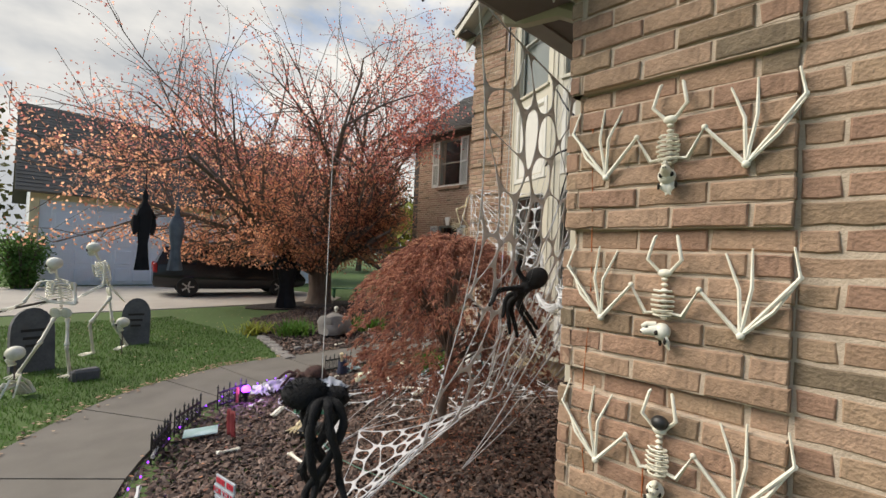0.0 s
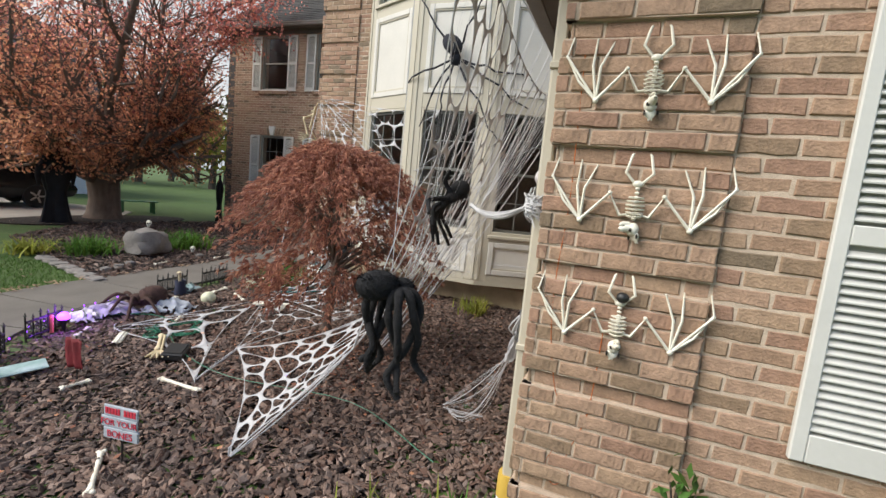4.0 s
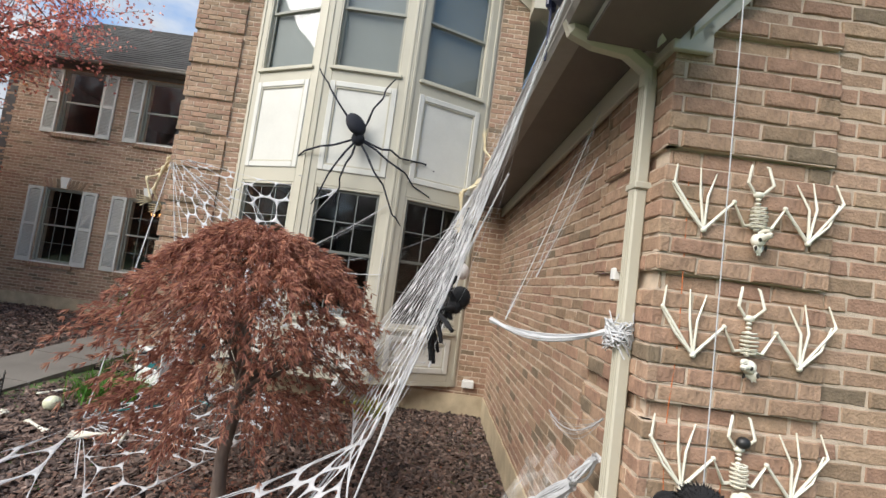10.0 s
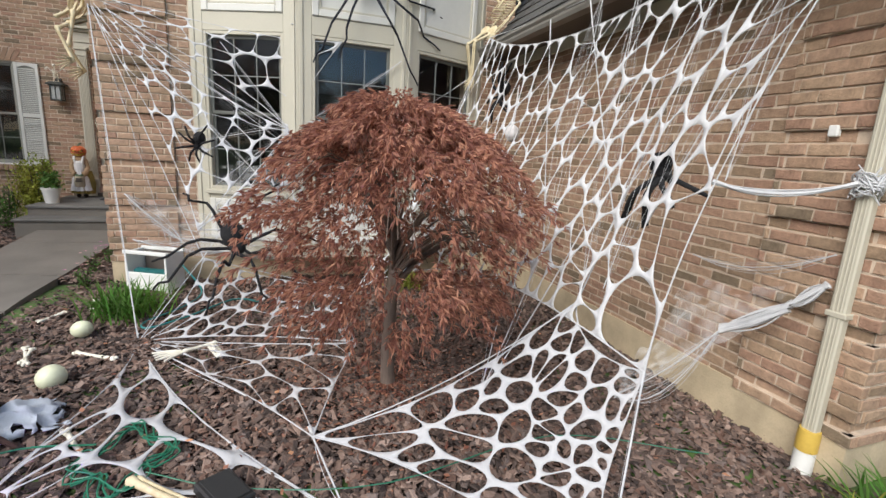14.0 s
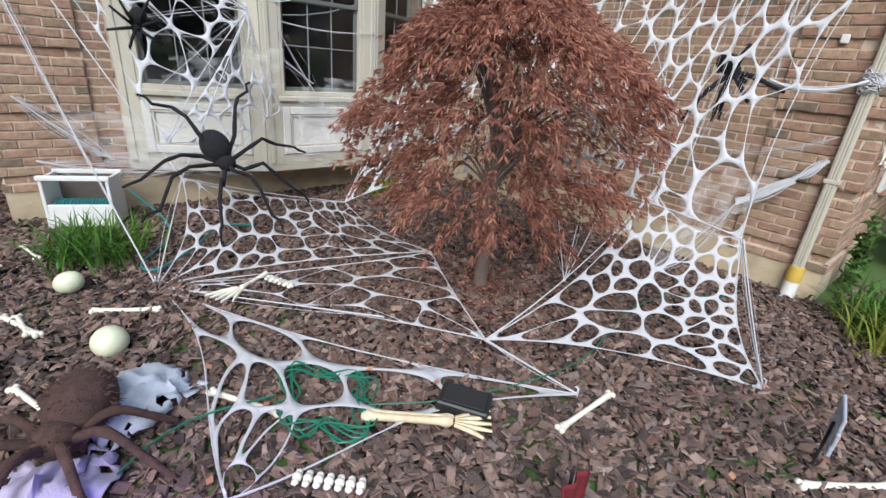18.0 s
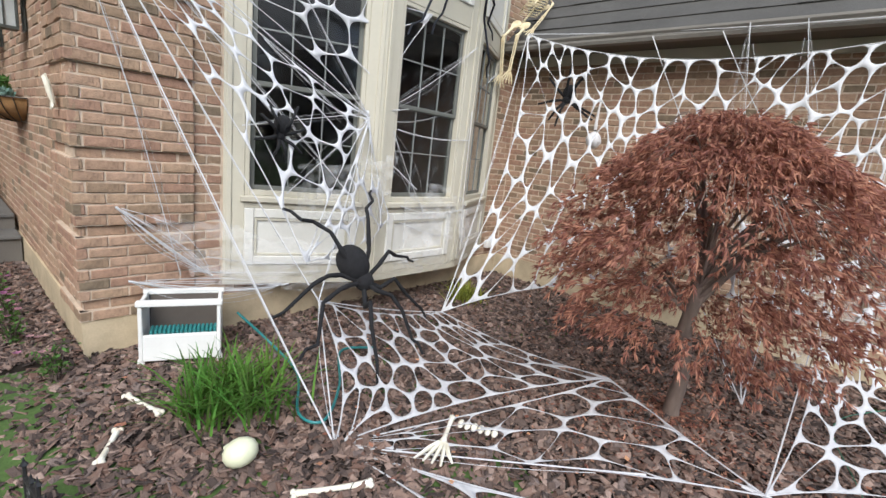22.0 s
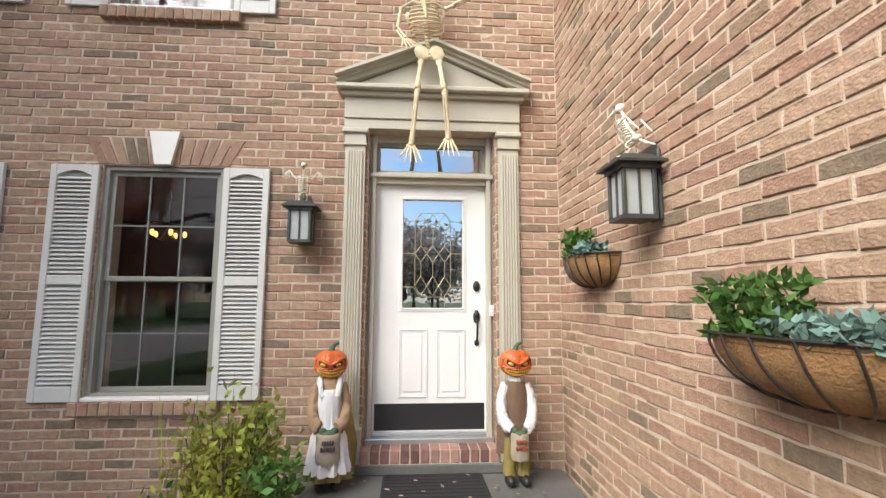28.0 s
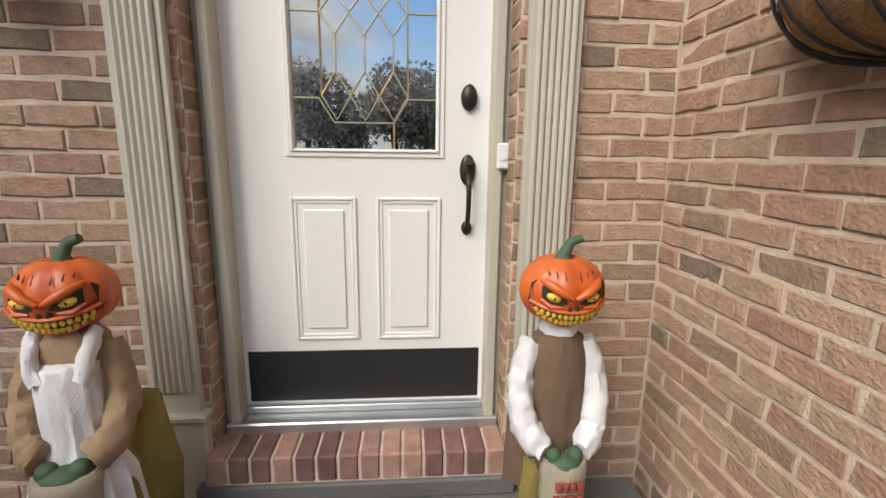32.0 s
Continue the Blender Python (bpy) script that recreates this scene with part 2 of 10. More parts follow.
M_GLASS = glass("window_glass")
# dark colour stands for the lack of light indoors
M_ROOM = mat("unlit_room_dark", (0.1, 0.095, 0.09), rough=0.9)
M_METAL = mat("dark_bronze", (0.045, 0.04, 0.036), rough=0.42, metal=0.6, vary=0.1, scale=8, fine=60, bump=0.08)


# ---- helpers of this scene ----
def bm_new():
    return bmesh.new()


def box(bm, lo, hi, bevel=0.0, m=None):
    """An axis-aligned box between two corners, its edges bevelled; m places it."""
    c = [(a + b) / 2 for a, b in zip(lo, hi)]
    s = [max(abs(b - a), 1e-4) for a, b in zip(lo, hi)]
    mm = Matrix.Translation(c) @ Matrix.Diagonal((*s, 1))
    ret = bmesh.ops.create_cube(bm, size=1, matrix=mm)
    vs = ret["verts"]
    if bevel:
        es = list({e for v in vs for e in v.link_edges})
        r = bmesh.ops.bevel(bm, geom=es, offset=min(bevel, min(s) * 0.45), segments=1, affect="EDGES", profile=0.5)
        vs = list({v for f in r["faces"] for v in f.verts} | {v for v in vs if v.is_valid})
    if m is not None:
        bmesh.ops.transform(bm, matrix=m, verts=vs)
    return bm


def tube(bm, pts, radii, seg=6, caps=True):
    """A round tube along points, with a radius each."""
    pts = [Vector(p) for p in pts]
    if not hasattr(radii, "__len__"):
        radii = [radii] * len(pts)
    rings = []
    side = None
    for i, p in enumerate(pts):
        d = (pts[min(i + 1, len(pts) - 1)] - pts[max(i - 1, 0)])
        if d.length < 1e-7:
            d = Vector((0, 0, 1))
        d.normalize()
        if side is None:
            side = d.cross(Vector((0, 0, 1)) if abs(d.z) < 0.9 else Vector((1, 0, 0))).normalized()
        else:
            side = (side - d * side.dot(d))
            side = side.normalized() if side.length > 1e-6 else d.orthogonal().normalized()
        up = d.cross(side)
        rings.append([bm.verts.new(p + (side * math.cos(2 * math.pi * k / seg) + up * math.sin(2 * math.pi * k / seg)) * radii[i]) for k in range(seg)])
    for a, b in zip(rings, rings[1:]):
        for k in range(seg):
            bm.faces.new((a[k], a[(k + 1) % seg], b[(k + 1) % seg], b[k]))
    if caps:
        bm.faces.new(list(reversed(rings[0])))
        bm.faces.new(rings[-1])
    return bm


def ball(bm, c, r, seg=12, rings=8, m=None):
    """An ellipsoid: r is a radius or three."""
    if not hasattr(r, "__len__"):
        r = (r, r, r)
    mm = Matrix.Translation(c) @ (m or Matrix()) @ Matrix.Diagonal((*r, 1))
    bmesh.ops.create_uvsphere(bm, u_segments=seg, v_segments=rings, radius=1, matrix=mm)
    return bm


def prism(bm, poly, z0, z1, m=None):
    """A polygon (x, y) drawn up from z0 to z1."""
    lo = [bm.verts.new((x, y, z0)) for x, y in poly]
    hi = [bm.verts.new((x, y, z1)) for x, y in poly]
    n = len(poly)
    bm.faces.new(list(reversed(lo)))
    bm.faces.new(hi)
    for i in range(n):
        bm.faces.new((lo[i], lo[(i + 1) % n], hi[(i + 1) % n], hi[i]))
    if m is not None:
        bmesh.ops.transform(bm, matrix=m, verts=lo + hi)
    return bm


def lathe(bm, prof, seg=16, m=None):
    """A turned form from (radius, height) pairs."""
    rings = [[bm.verts.new((r * math.cos(2 * math.pi * k / seg), r * math.sin(2 * math.pi * k / seg), z)) for k in range(seg)] for r, z in prof]
    for a, b in zip(rings, rings[1:]):
        for k in range(seg):
            bm.faces.new((a[k], a[(k + 1) % seg], b[(k + 1) % seg], b[k]))
    bm.faces.new(list(reversed(rings[0])))
    bm.faces.new(rings[-1])
    if m is not None:
        bmesh.ops.transform(bm, matrix=m, verts=[v for r in rings for v in r])
    return bm


def smooth(me, angle=40):
    for p in me.polygons:
        p.use_smooth = True
    me.set_sharp_from_angle(angle=radians(angle))


def mesh_of(name, bm, material, soft=False):
    bmesh.ops.recalc_face_normals(bm, faces=bm.faces)
    me = bpy.data.meshes.new(name)
    bm.to_mesh(me)
    bm.free()
    me.materials.append(material)
    if soft:
        smooth(me, soft if soft > 1 else 50)
    return me


def part(name, bm, material, parent, label="", soft=False):
    """Links a bmesh as one mesh object under a thing or a part."""
    ob = new(name, mesh_of(name, bm, material, soft))
    ob.parent = parent
    if label:
        ob["label"] = label
    return ob


def thing(name, label, category, group="", kind="", at=None):
    ob = tagged(new(name), label, category, group, kind)
    ob.empty_display_size = 0.1
    if at is not None:
        ob.matrix_world = at
    return ob


def solid(name, bm, material, label, category, group="", kind="", soft=False, at=None):
    ob = tagged(new(name, mesh_of(name, bm, material, soft)), label, category, group, kind)
    if at is not None:
        ob.matrix_world = at
    return ob


def frame_of(origin, u, n):
    """A wall's own axes: x along it, y out of it, z up."""
    u, n = Vector(u).normalized(), Vector(n).normalized()
    m = Matrix.Identity(4)
    m.col[0][:3], m.col[1][:3], m.col[2][:3], m.col[3][:3] = u, n, (0, 0, 1), origin
    return m


# ---- walls: base slabs with openings; the bricks are laid at the end of the file ----
COURSE, PITCH = 0.0708, 0.212
BRICK_JOBS = []


def slab(name, label, axes, u0, u1, z0, z1, holes=(), thick=0.28, face=-0.005, gable=None, material=M_MORTAR):
    """A wall with openings cut through: boxes between the openings, one mesh."""
    bm = bm_new()
    us = sorted({u0, u1, *[h[0] for h in holes], *[h[1] for h in holes]})
    for a, b in zip(us, us[1:]):
        cuts = sorted((h[2], h[3]) for h in holes if h[0] < b - 1e-6 and h[1] > a + 1e-6)
        z = z0
        for c, d in cuts:
            if c > z:
                box(bm, (a, -thick, z), (b, face, c))
            z = max(z, d)
        if z < z1:
            box(bm, (a, -thick, z), (b, face, z1))
    if gable:
        apex_u, apex_z = gable
        lo = [bm.verts.new((u, -thick, z)) for u, z in ((u0, z1), (u1, z1), (apex_u, apex_z))]
        hi = [bm.verts.new((u, face, z)) for u, z in ((u0, z1), (u1, z1), (apex_u, apex_z))]
        bm.faces.new(lo)
        bm.faces.new(hi)
        for i in range(3):
            bm.faces.new((lo[i], lo[(i + 1) % 3], hi[(i + 1) % 3], hi[i]))
    ob = solid(name, bm, material, label, "wall", kind="structure", at=axes)
    return ob


AX_GF = frame_of((1.52, 0, 0), (0, 1, 0), (-1, 0, 0))     # garage front, u = y
AX_GS = frame_of((0, 0.87, 0), (1, 0, 0), (0, 1, 0))      # garage side, u = x
AX_MB = frame_of((6.0, 0, 0), (0, 1, 0), (-1, 0, 0))      # gabled block, u = y
AX_PS = frame_of((0, 5.53, 0), (1, 0, 0), (0, 1, 0))      # porch side, u = x
AX_EN = frame_of((10.44, 0, 0), (0, 1, 0), (-1, 0, 0))    # entrance, u = y
Z_F = 0.27                                                 # top of the foundation
Z_G, Z_E = 2.92, 5.92                                      # garage eave, house eave

H_GF = [(-1.5, -0.5, 0.8, 2.43)]
H_EN = [(6.05, 7.08, 0.6, 3.1), (8.2, 9.1, 1.0, 2.76), (10.15, 11.05, 1.0, 2.76), (8.2, 9.15, 4.06, 5.62), (10.15, 11.1, 4.06, 5.62), (6.29, 6.85, 4.87, 5.43)]
H_MB = [(1.45, 4.5, 0.95, 5.9)]
W_GF = slab("wall_garage_front", "tan brick gable wall of the garage with bat skeletons", AX_GF, -5.6, 0.87, Z_F, Z_G, H_GF, gable=(-2.37, 6.66))
W_GS = slab("wall_garage_side", "tan brick side wall of the garage behind the webs", AX_GS, 1.81, 6.0, Z_F, Z_G)
W_MB = slab("wall_gabled_block", "brown brick gable wall with a two-storey bay window", AX_MB, 0.85, 5.53, Z_F, Z_E, H_MB, gable=(3.19, 7.76))
W_PS = slab("wall_porch_side", "tan brick wall beside the porch with lanterns and planters", AX_PS, 6.29, 10.44, Z_F, Z_E)
W_EN = slab("wall_entrance", "brown brick entrance wall with door and shuttered windows", AX_EN, 5.25, 12.4, Z_F, Z_E, H_EN)
BRICK_JOBS += [
    dict(wall=W_GF, u=(-5.6, 0.87), z=(0.2354, 6.66), holes=[(-1.52, -0.48, 0.72, 2.65)], quoin=(0.215, 0.87), corner=1, near=(0.3, 1.4), gable=(-5.6, 0.87, -2.37, Z_G, 6.66)),
    dict(wall=W_GS, u=(1.52, 6.0), z=(0.2354, Z_G), holes=[], quoin=(1.52, 2.17), corner=-1, near=(2.6, 1.4)),
    dict(wall=W_MB, u=(0.85, 5.53), z=(0.2354, 7.76), holes=[(1.25, 4.66, 0.36, 6.6)], quoin=(4.86, 5.53), corner=1, near=(5.2, 1.6), gable=(0.85, 5.53, 3.19, Z_E, 7.76)),
    dict(wall=W_PS, u=(6.0, 10.44), z=(0.2354, Z_E), holes=[], quoin=(6.0, 6.62), corner=-1, near=(8.6, 1.5)),
    dict(wall=W_EN, u=(5.53, 12.4), z=(0.2354, Z_E), holes=[(6.05, 7.08, 0.46, 3.1), (8.2, 9.1, 0.86, 2.99), (10.15, 11.05, 0.86, 2.99), (8.2, 9.15, 3.95, 5.64), (10.15, 11.1, 3.95, 5.64)],
         octagon=(6.57, 5.15, 0.41), quoin=None, corner=0, near=(6.6, 1.6)),
]

# unseen closing walls of the house, added so that the rooms stay dark
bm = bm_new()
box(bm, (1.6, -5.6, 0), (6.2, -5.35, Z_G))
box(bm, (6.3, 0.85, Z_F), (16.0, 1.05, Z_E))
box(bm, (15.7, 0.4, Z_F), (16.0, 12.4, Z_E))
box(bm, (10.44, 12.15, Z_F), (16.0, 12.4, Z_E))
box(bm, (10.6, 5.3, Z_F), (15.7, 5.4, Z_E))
solid("wall_back", bm, M_ROOM, "unseen added outer walls that keep the house dark inside", "wall", kind="structure")
# added floors, their unlit look put into the colour
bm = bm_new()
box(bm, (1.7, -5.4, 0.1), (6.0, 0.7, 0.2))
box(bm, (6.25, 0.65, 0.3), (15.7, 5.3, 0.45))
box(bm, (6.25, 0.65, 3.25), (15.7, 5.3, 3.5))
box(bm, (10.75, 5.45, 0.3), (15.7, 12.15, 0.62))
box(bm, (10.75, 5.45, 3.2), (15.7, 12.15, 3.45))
solid("floor_inside", bm, M_ROOM, "added floors behind the windows, coloured dark as if unlit", "floor", kind="structure")

# added ceilings, unseen, block the sky above the upper rooms
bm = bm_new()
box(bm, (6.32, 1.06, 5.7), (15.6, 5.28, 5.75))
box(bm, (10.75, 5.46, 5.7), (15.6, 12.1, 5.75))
solid("ceiling", bm, M_ROOM, "unseen added ceilings that keep the sky out of the upper rooms", "ceiling", kind="structure")
bm = bm_new()
box(bm, (1.505, -5.6, -0.4), (1.8, 0.885, Z_F))
box(bm, (1.8, 0.6, -0.4), (6.0, 0.885, Z_F - 0.002))
box(bm, (5.985, 0.885, -0.4), (6.3, 5.545, Z_F))
box(bm, (6.3, 5.3, -0.4), (10.44, 5.545, Z_F))
box(bm, (10.425, 5.545, -0.4), (10.8, 12.4, Z_F))
solid("foundation", bm, M_FOUND, "cream painted concrete foundation under the brick", "foundation", kind="structure")


# ---- roofs: rows of shingles, fascia, soffit, gutters ----
def roof_slope(parent, a, b, c, d, rows, name="shingles"):
    """A slope with eave a-b and ridge d-c, laid in overlapping uneven rows of shingles."""
    a, b, c, d = Vector(a), Vector(b), Vector(c), Vector(d)
    nrm = (b - a).cross(d - a).normalized()
    if nrm.z < 0:
        nrm = -nrm
    bm = bm_new()
    rng = random.Random(5)
    for r in range(rows):
        f0, f1 = r / rows, min(1.0, (r + 1.12) / rows)
        e0, e1, g0, g1 = a.lerp(d, f0), b.lerp(c, f0), a.lerp(d, f1), b.lerp(c, f1)
        n = max(2, int((e1 - e0).length / 0.32))
        off = rng.random() / n
        xs = [0.0] + [min(1, max(0, (i + off) / n)) for i in range(n)] + [1.0]
        for x0, x1 in zip(xs, xs[1:]):
            if x1 - x0 < 0.1 / n:
                continue
            lift = 0.016 + rng.random() * 0.007
            p = [e0.lerp(e1, x0), e0.lerp(e1, x1), g0.lerp(g1, x1), g0.lerp(g1, x0)]
            top = [bm.verts.new(p[0] + nrm * lift), bm.verts.new(p[1] + nrm * lift), bm.verts.new(p[2] + nrm * 0.003), bm.verts.new(p[3] + nrm * 0.003)]
            low = [bm.verts.new(p[0]), bm.verts.new(p[1])]
            bm.faces.new(top)
            bm.faces.new((low[0], low[1], top[1], top[0]))
    ob = part(name, bm, M_SHINGLE, parent, "weathered dark grey asphalt shingles")
    ob["kind"] = "stuff"
    dk = bm_new()
    q = [dk.verts.new(v - nrm * 0.004) for v in (a, b, c, d)]
    q2 = [dk.verts.new(v - nrm * 0.07) for v in (a, b, c, d)]
    dk.faces.new(q)
    dk.faces.new(q2)
    for i in range(4):
        dk.faces.new((q[i], q[(i + 1) % 4], q2[(i + 1) % 4], q2[i]))
    part("deck", dk, M_EAVE, parent)
    return ob


def gutter(parent, a, b, out, material=M_EAVE):
    """A moulded gutter along an eave."""
    a, b, out = Vector(a), Vector(b), Vector(out)
    prof = [(0, 0), (0.07, 0), (0.085, 0.03), (0.085, 0.05), (0.105, 0.075), (0.105, 0.095), (0.09, 0.095), (0.07, 0.02), (0.015, 0.02), (0.012, 0.095), (0, 0.095)]
    bm = bm_new()
    ends = [[bm.verts.new(p + out * x + Vector((0, 0, z))) for x, z in prof] for p in (a, b)]
    n = len(prof)
    for i in range(n):
        bm.faces.new((ends[0][i], ends[0][(i + 1) % n], ends[1][(i + 1) % n], ends[1][i]))
    for e in ends:
        bm.faces.new(e)
    return part("gutter", bm, material, parent)


roof_g = thing("roof_garage", "weathered dark shingle roof of the garage", "roof", kind="structure")
roof_slope(roof_g, (1.18, 1.24, 2.94), (6.05, 1.24, 2.94), (6.05, -2.37, 7.05), (1.18, -2.37, 7.05), 24)
roof_slope(roof_g, (6.05, -5.98, 2.94), (1.18, -5.98, 2.94), (1.18, -2.37, 7.05), (6.05, -2.37, 7.05), 24)
roof_slope(roof_g, (6.05, 0.83, 3.354), (9.6, 0.83, 3.354), (9.6, -2.37, 7.05), (6.05, -2.37, 7.05), 22)
gutter(roof_g, (1.14, 1.25, 2.85), (6.0, 1.25, 2.85), (0, 1, 0), M_GUTTER)
# soffit colour carries the shadow under the overhang
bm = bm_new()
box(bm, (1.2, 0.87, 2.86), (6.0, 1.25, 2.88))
part("soffit", bm, M_EAVE, roof_g, "garage soffit coloured dark for the shadow under the eave")
bm = bm_new()
box(bm, (1.19, 1.225, 2.85), (6.0, 1.25, 2.95))
part("fascia", bm, M_GUTTER, roof_g)
bm = bm_new()
box(bm, (1.488, 0.899, 2.74), (6.0, 0.927, 2.86), 0.004)
box(bm, (1.462, 0.765, 2.735), (1.49, 0.925, 2.86), 0.004)
part("frieze", bm, M_TRIM, roof_g)


def rake_piece(bm, sgn, ends, section):
    """A length along the gable's slope: section in (x, drop below the roof plane), between two y."""
    rows = []
    for y in ends:
        z = 2.94 + (1.24 - y) * 1.139
        rows.append([bm.verts.new((x, y if sgn > 0 else -4.74 - y, z + o)) for x, o in section])
    n = len(section)
    for k in range(n):
        bm.faces.new((rows[0][k], rows[0][(k + 1) % n], rows[1][(k + 1) % n], rows[1][k]))
    bm.faces.new(rows[0])
    bm.faces.new(rows[1])


for sgn in (1, -1):
    bm = bm_new()
    rake_piece(bm, sgn, (1.12, -2.37), ((1.18, -0.2), (1.21, -0.2), (1.21, -0.03), (1.18, -0.03)))
    part("rake_fascia", bm, M_TRIM, roof_g)
    bm = bm_new()
    rake_piece(bm, sgn, (0.98, -2.37), ((1.21, -0.19), (1.485, -0.5), (1.485, -0.47), (1.21, -0.16)))
    part("rake_soffit", bm, M_SHUT, roof_g, "pale boarded soffit under the rake")
    bm = bm_new()
    rake_piece(bm, sgn, (0.81, -2.37), ((1.462, -0.66), (1.49, -0.66), (1.49, -0.45), (1.462, -0.45)))
    rake_piece(bm, sgn, (0.86, -2.37), ((1.44, -0.58), (1.466, -0.6), (1.466, -0.45), (1.44, -0.45)))
    part("rake_board", bm, M_TRIM, roof_g)
TO_YZX = Matrix(((0, 0, 1, 1.68), (1, 0, 0, 0), (0, 1, 0, 0), (0, 0, 0, 1)))
bm = bm_new()
prism(bm, [(0.99, 2.792), (1.23, 2.805), (1.23, 2.9), (0.99, 3.02)], -0.48, -0.1, TO_YZX)
part("eave_return", bm, M_SHUT, roof_g, "pale boxed end of the eave")
# added dark slab that paints the shadow on the eave box's bottom
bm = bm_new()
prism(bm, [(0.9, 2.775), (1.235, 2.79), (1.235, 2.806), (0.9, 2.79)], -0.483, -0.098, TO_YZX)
part("return_shadow", bm, M_EAVE, roof_g, "thin slab coloured as the shadow under the eave box")

roof_m = thing("roof_gabled_block", "dark shingle gable roof over the bay window", "roof", kind="structure")
roof_slope(roof_m, (5.66, 5.78, 5.85), (15.0, 5.78, 5.85), (15.0, 3.19, 7.95), (5.66, 3.19, 7.95), 22)
roof_slope(roof_m, (15.0, 0.58, 5.85), (5.66, 0.58, 5.85), (5.66, 3.19, 7.95), (15.0, 3.19, 7.95), 22)
gutter(roof_m, (5.66, 5.78, 5.76), (10.15, 5.78, 5.76), (0, 1, 0), M_GUTTER)
gutter(roof_m, (5.66, 0.58, 5.76), (10.15, 0.58, 5.76), (0, -1, 0), M_TRIM)
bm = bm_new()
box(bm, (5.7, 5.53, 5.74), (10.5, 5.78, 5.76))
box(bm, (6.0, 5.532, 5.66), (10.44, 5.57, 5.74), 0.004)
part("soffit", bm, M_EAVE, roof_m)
bm = bm_new()
box(bm, (5.69, 0.58, 5.74), (10.5, 0.85, 5.76))
prism(bm, [(0.87, 5.62), (0.58, 5.64), (0.58, 5.8), (0.87, 6.04)], -0.32, 0.0, Matrix(((0, 0, 1, 6.0), (1, 0, 0, 0), (0, 1, 0, 0), (0, 0, 0, 1))))
part("eave_return", bm, M_TRIM, roof_m)
bm = bm_new()
for sgn in (1, -1):
    for (x0, x1, o0, o1) in ((5.66, 5.69, -0.2, -0.03), (5.69, 6.0, -0.12, -0.1), (5.965, 5.995, -0.32, -0.12)):
        pts = [(5.78 if sgn > 0 else 0.58, 5.85), (3.19, 7.95)]
        v = [bm.verts.new((x, y, z + o)) for (y, z) in pts for x in (x0, x1) for o in (o0, o1)]
        for f in ((0, 1, 3, 2), (4, 6, 7, 5), (0, 2, 6, 4), (1, 5, 7, 3), (0, 4, 5, 1), (2, 3, 7, 6)):
            bm.faces.new([v[i] for i in f])
part("rake_board", bm, M_TRIM, roof_m)

roof_e = thing("roof_entrance_wing", "dark shingle roof over the entrance wall", "roof", kind="structure")
roof_slope(roof_e, (10.18, 5.78, 5.85), (10.18, 12.75, 5.85), (13.2, 12.75, 8.2), (13.2, 5.0, 8.2), 22)
roof_slope(roof_e, (16.3, 12.75, 5.85), (16.3, 5.0, 5.85), (13.2, 5.0, 8.2), (13.2, 12.75, 8.2), 12)
gutter(roof_e, (10.18, 5.78, 5.76), (10.18, 12.75, 5.76), (-1, 0, 0), M_GUTTER)
bm = bm_new()
box(bm, (10.18, 5.53, 5.74), (10.44, 12.75, 5.76))
box(bm, (10.4, 5.53, 5.64), (10.438, 12.4, 5.74), 0.004)
part("soffit", bm, M_EAVE, roof_e)
bm = bm_new()
prism(bm, [(10.44, Z_E), (16.0, Z_E), (13.2, 8.05)], -12.4, -12.15, Matrix(((1, 0, 0, 0), (0, 0, -1, 0), (0, 1, 0, 0), (0, 0, 0, 1))))
part("gable_end", bm, M_BRICK, roof_e)


# ---- windows and shutters ----
WIN_NO = [0]


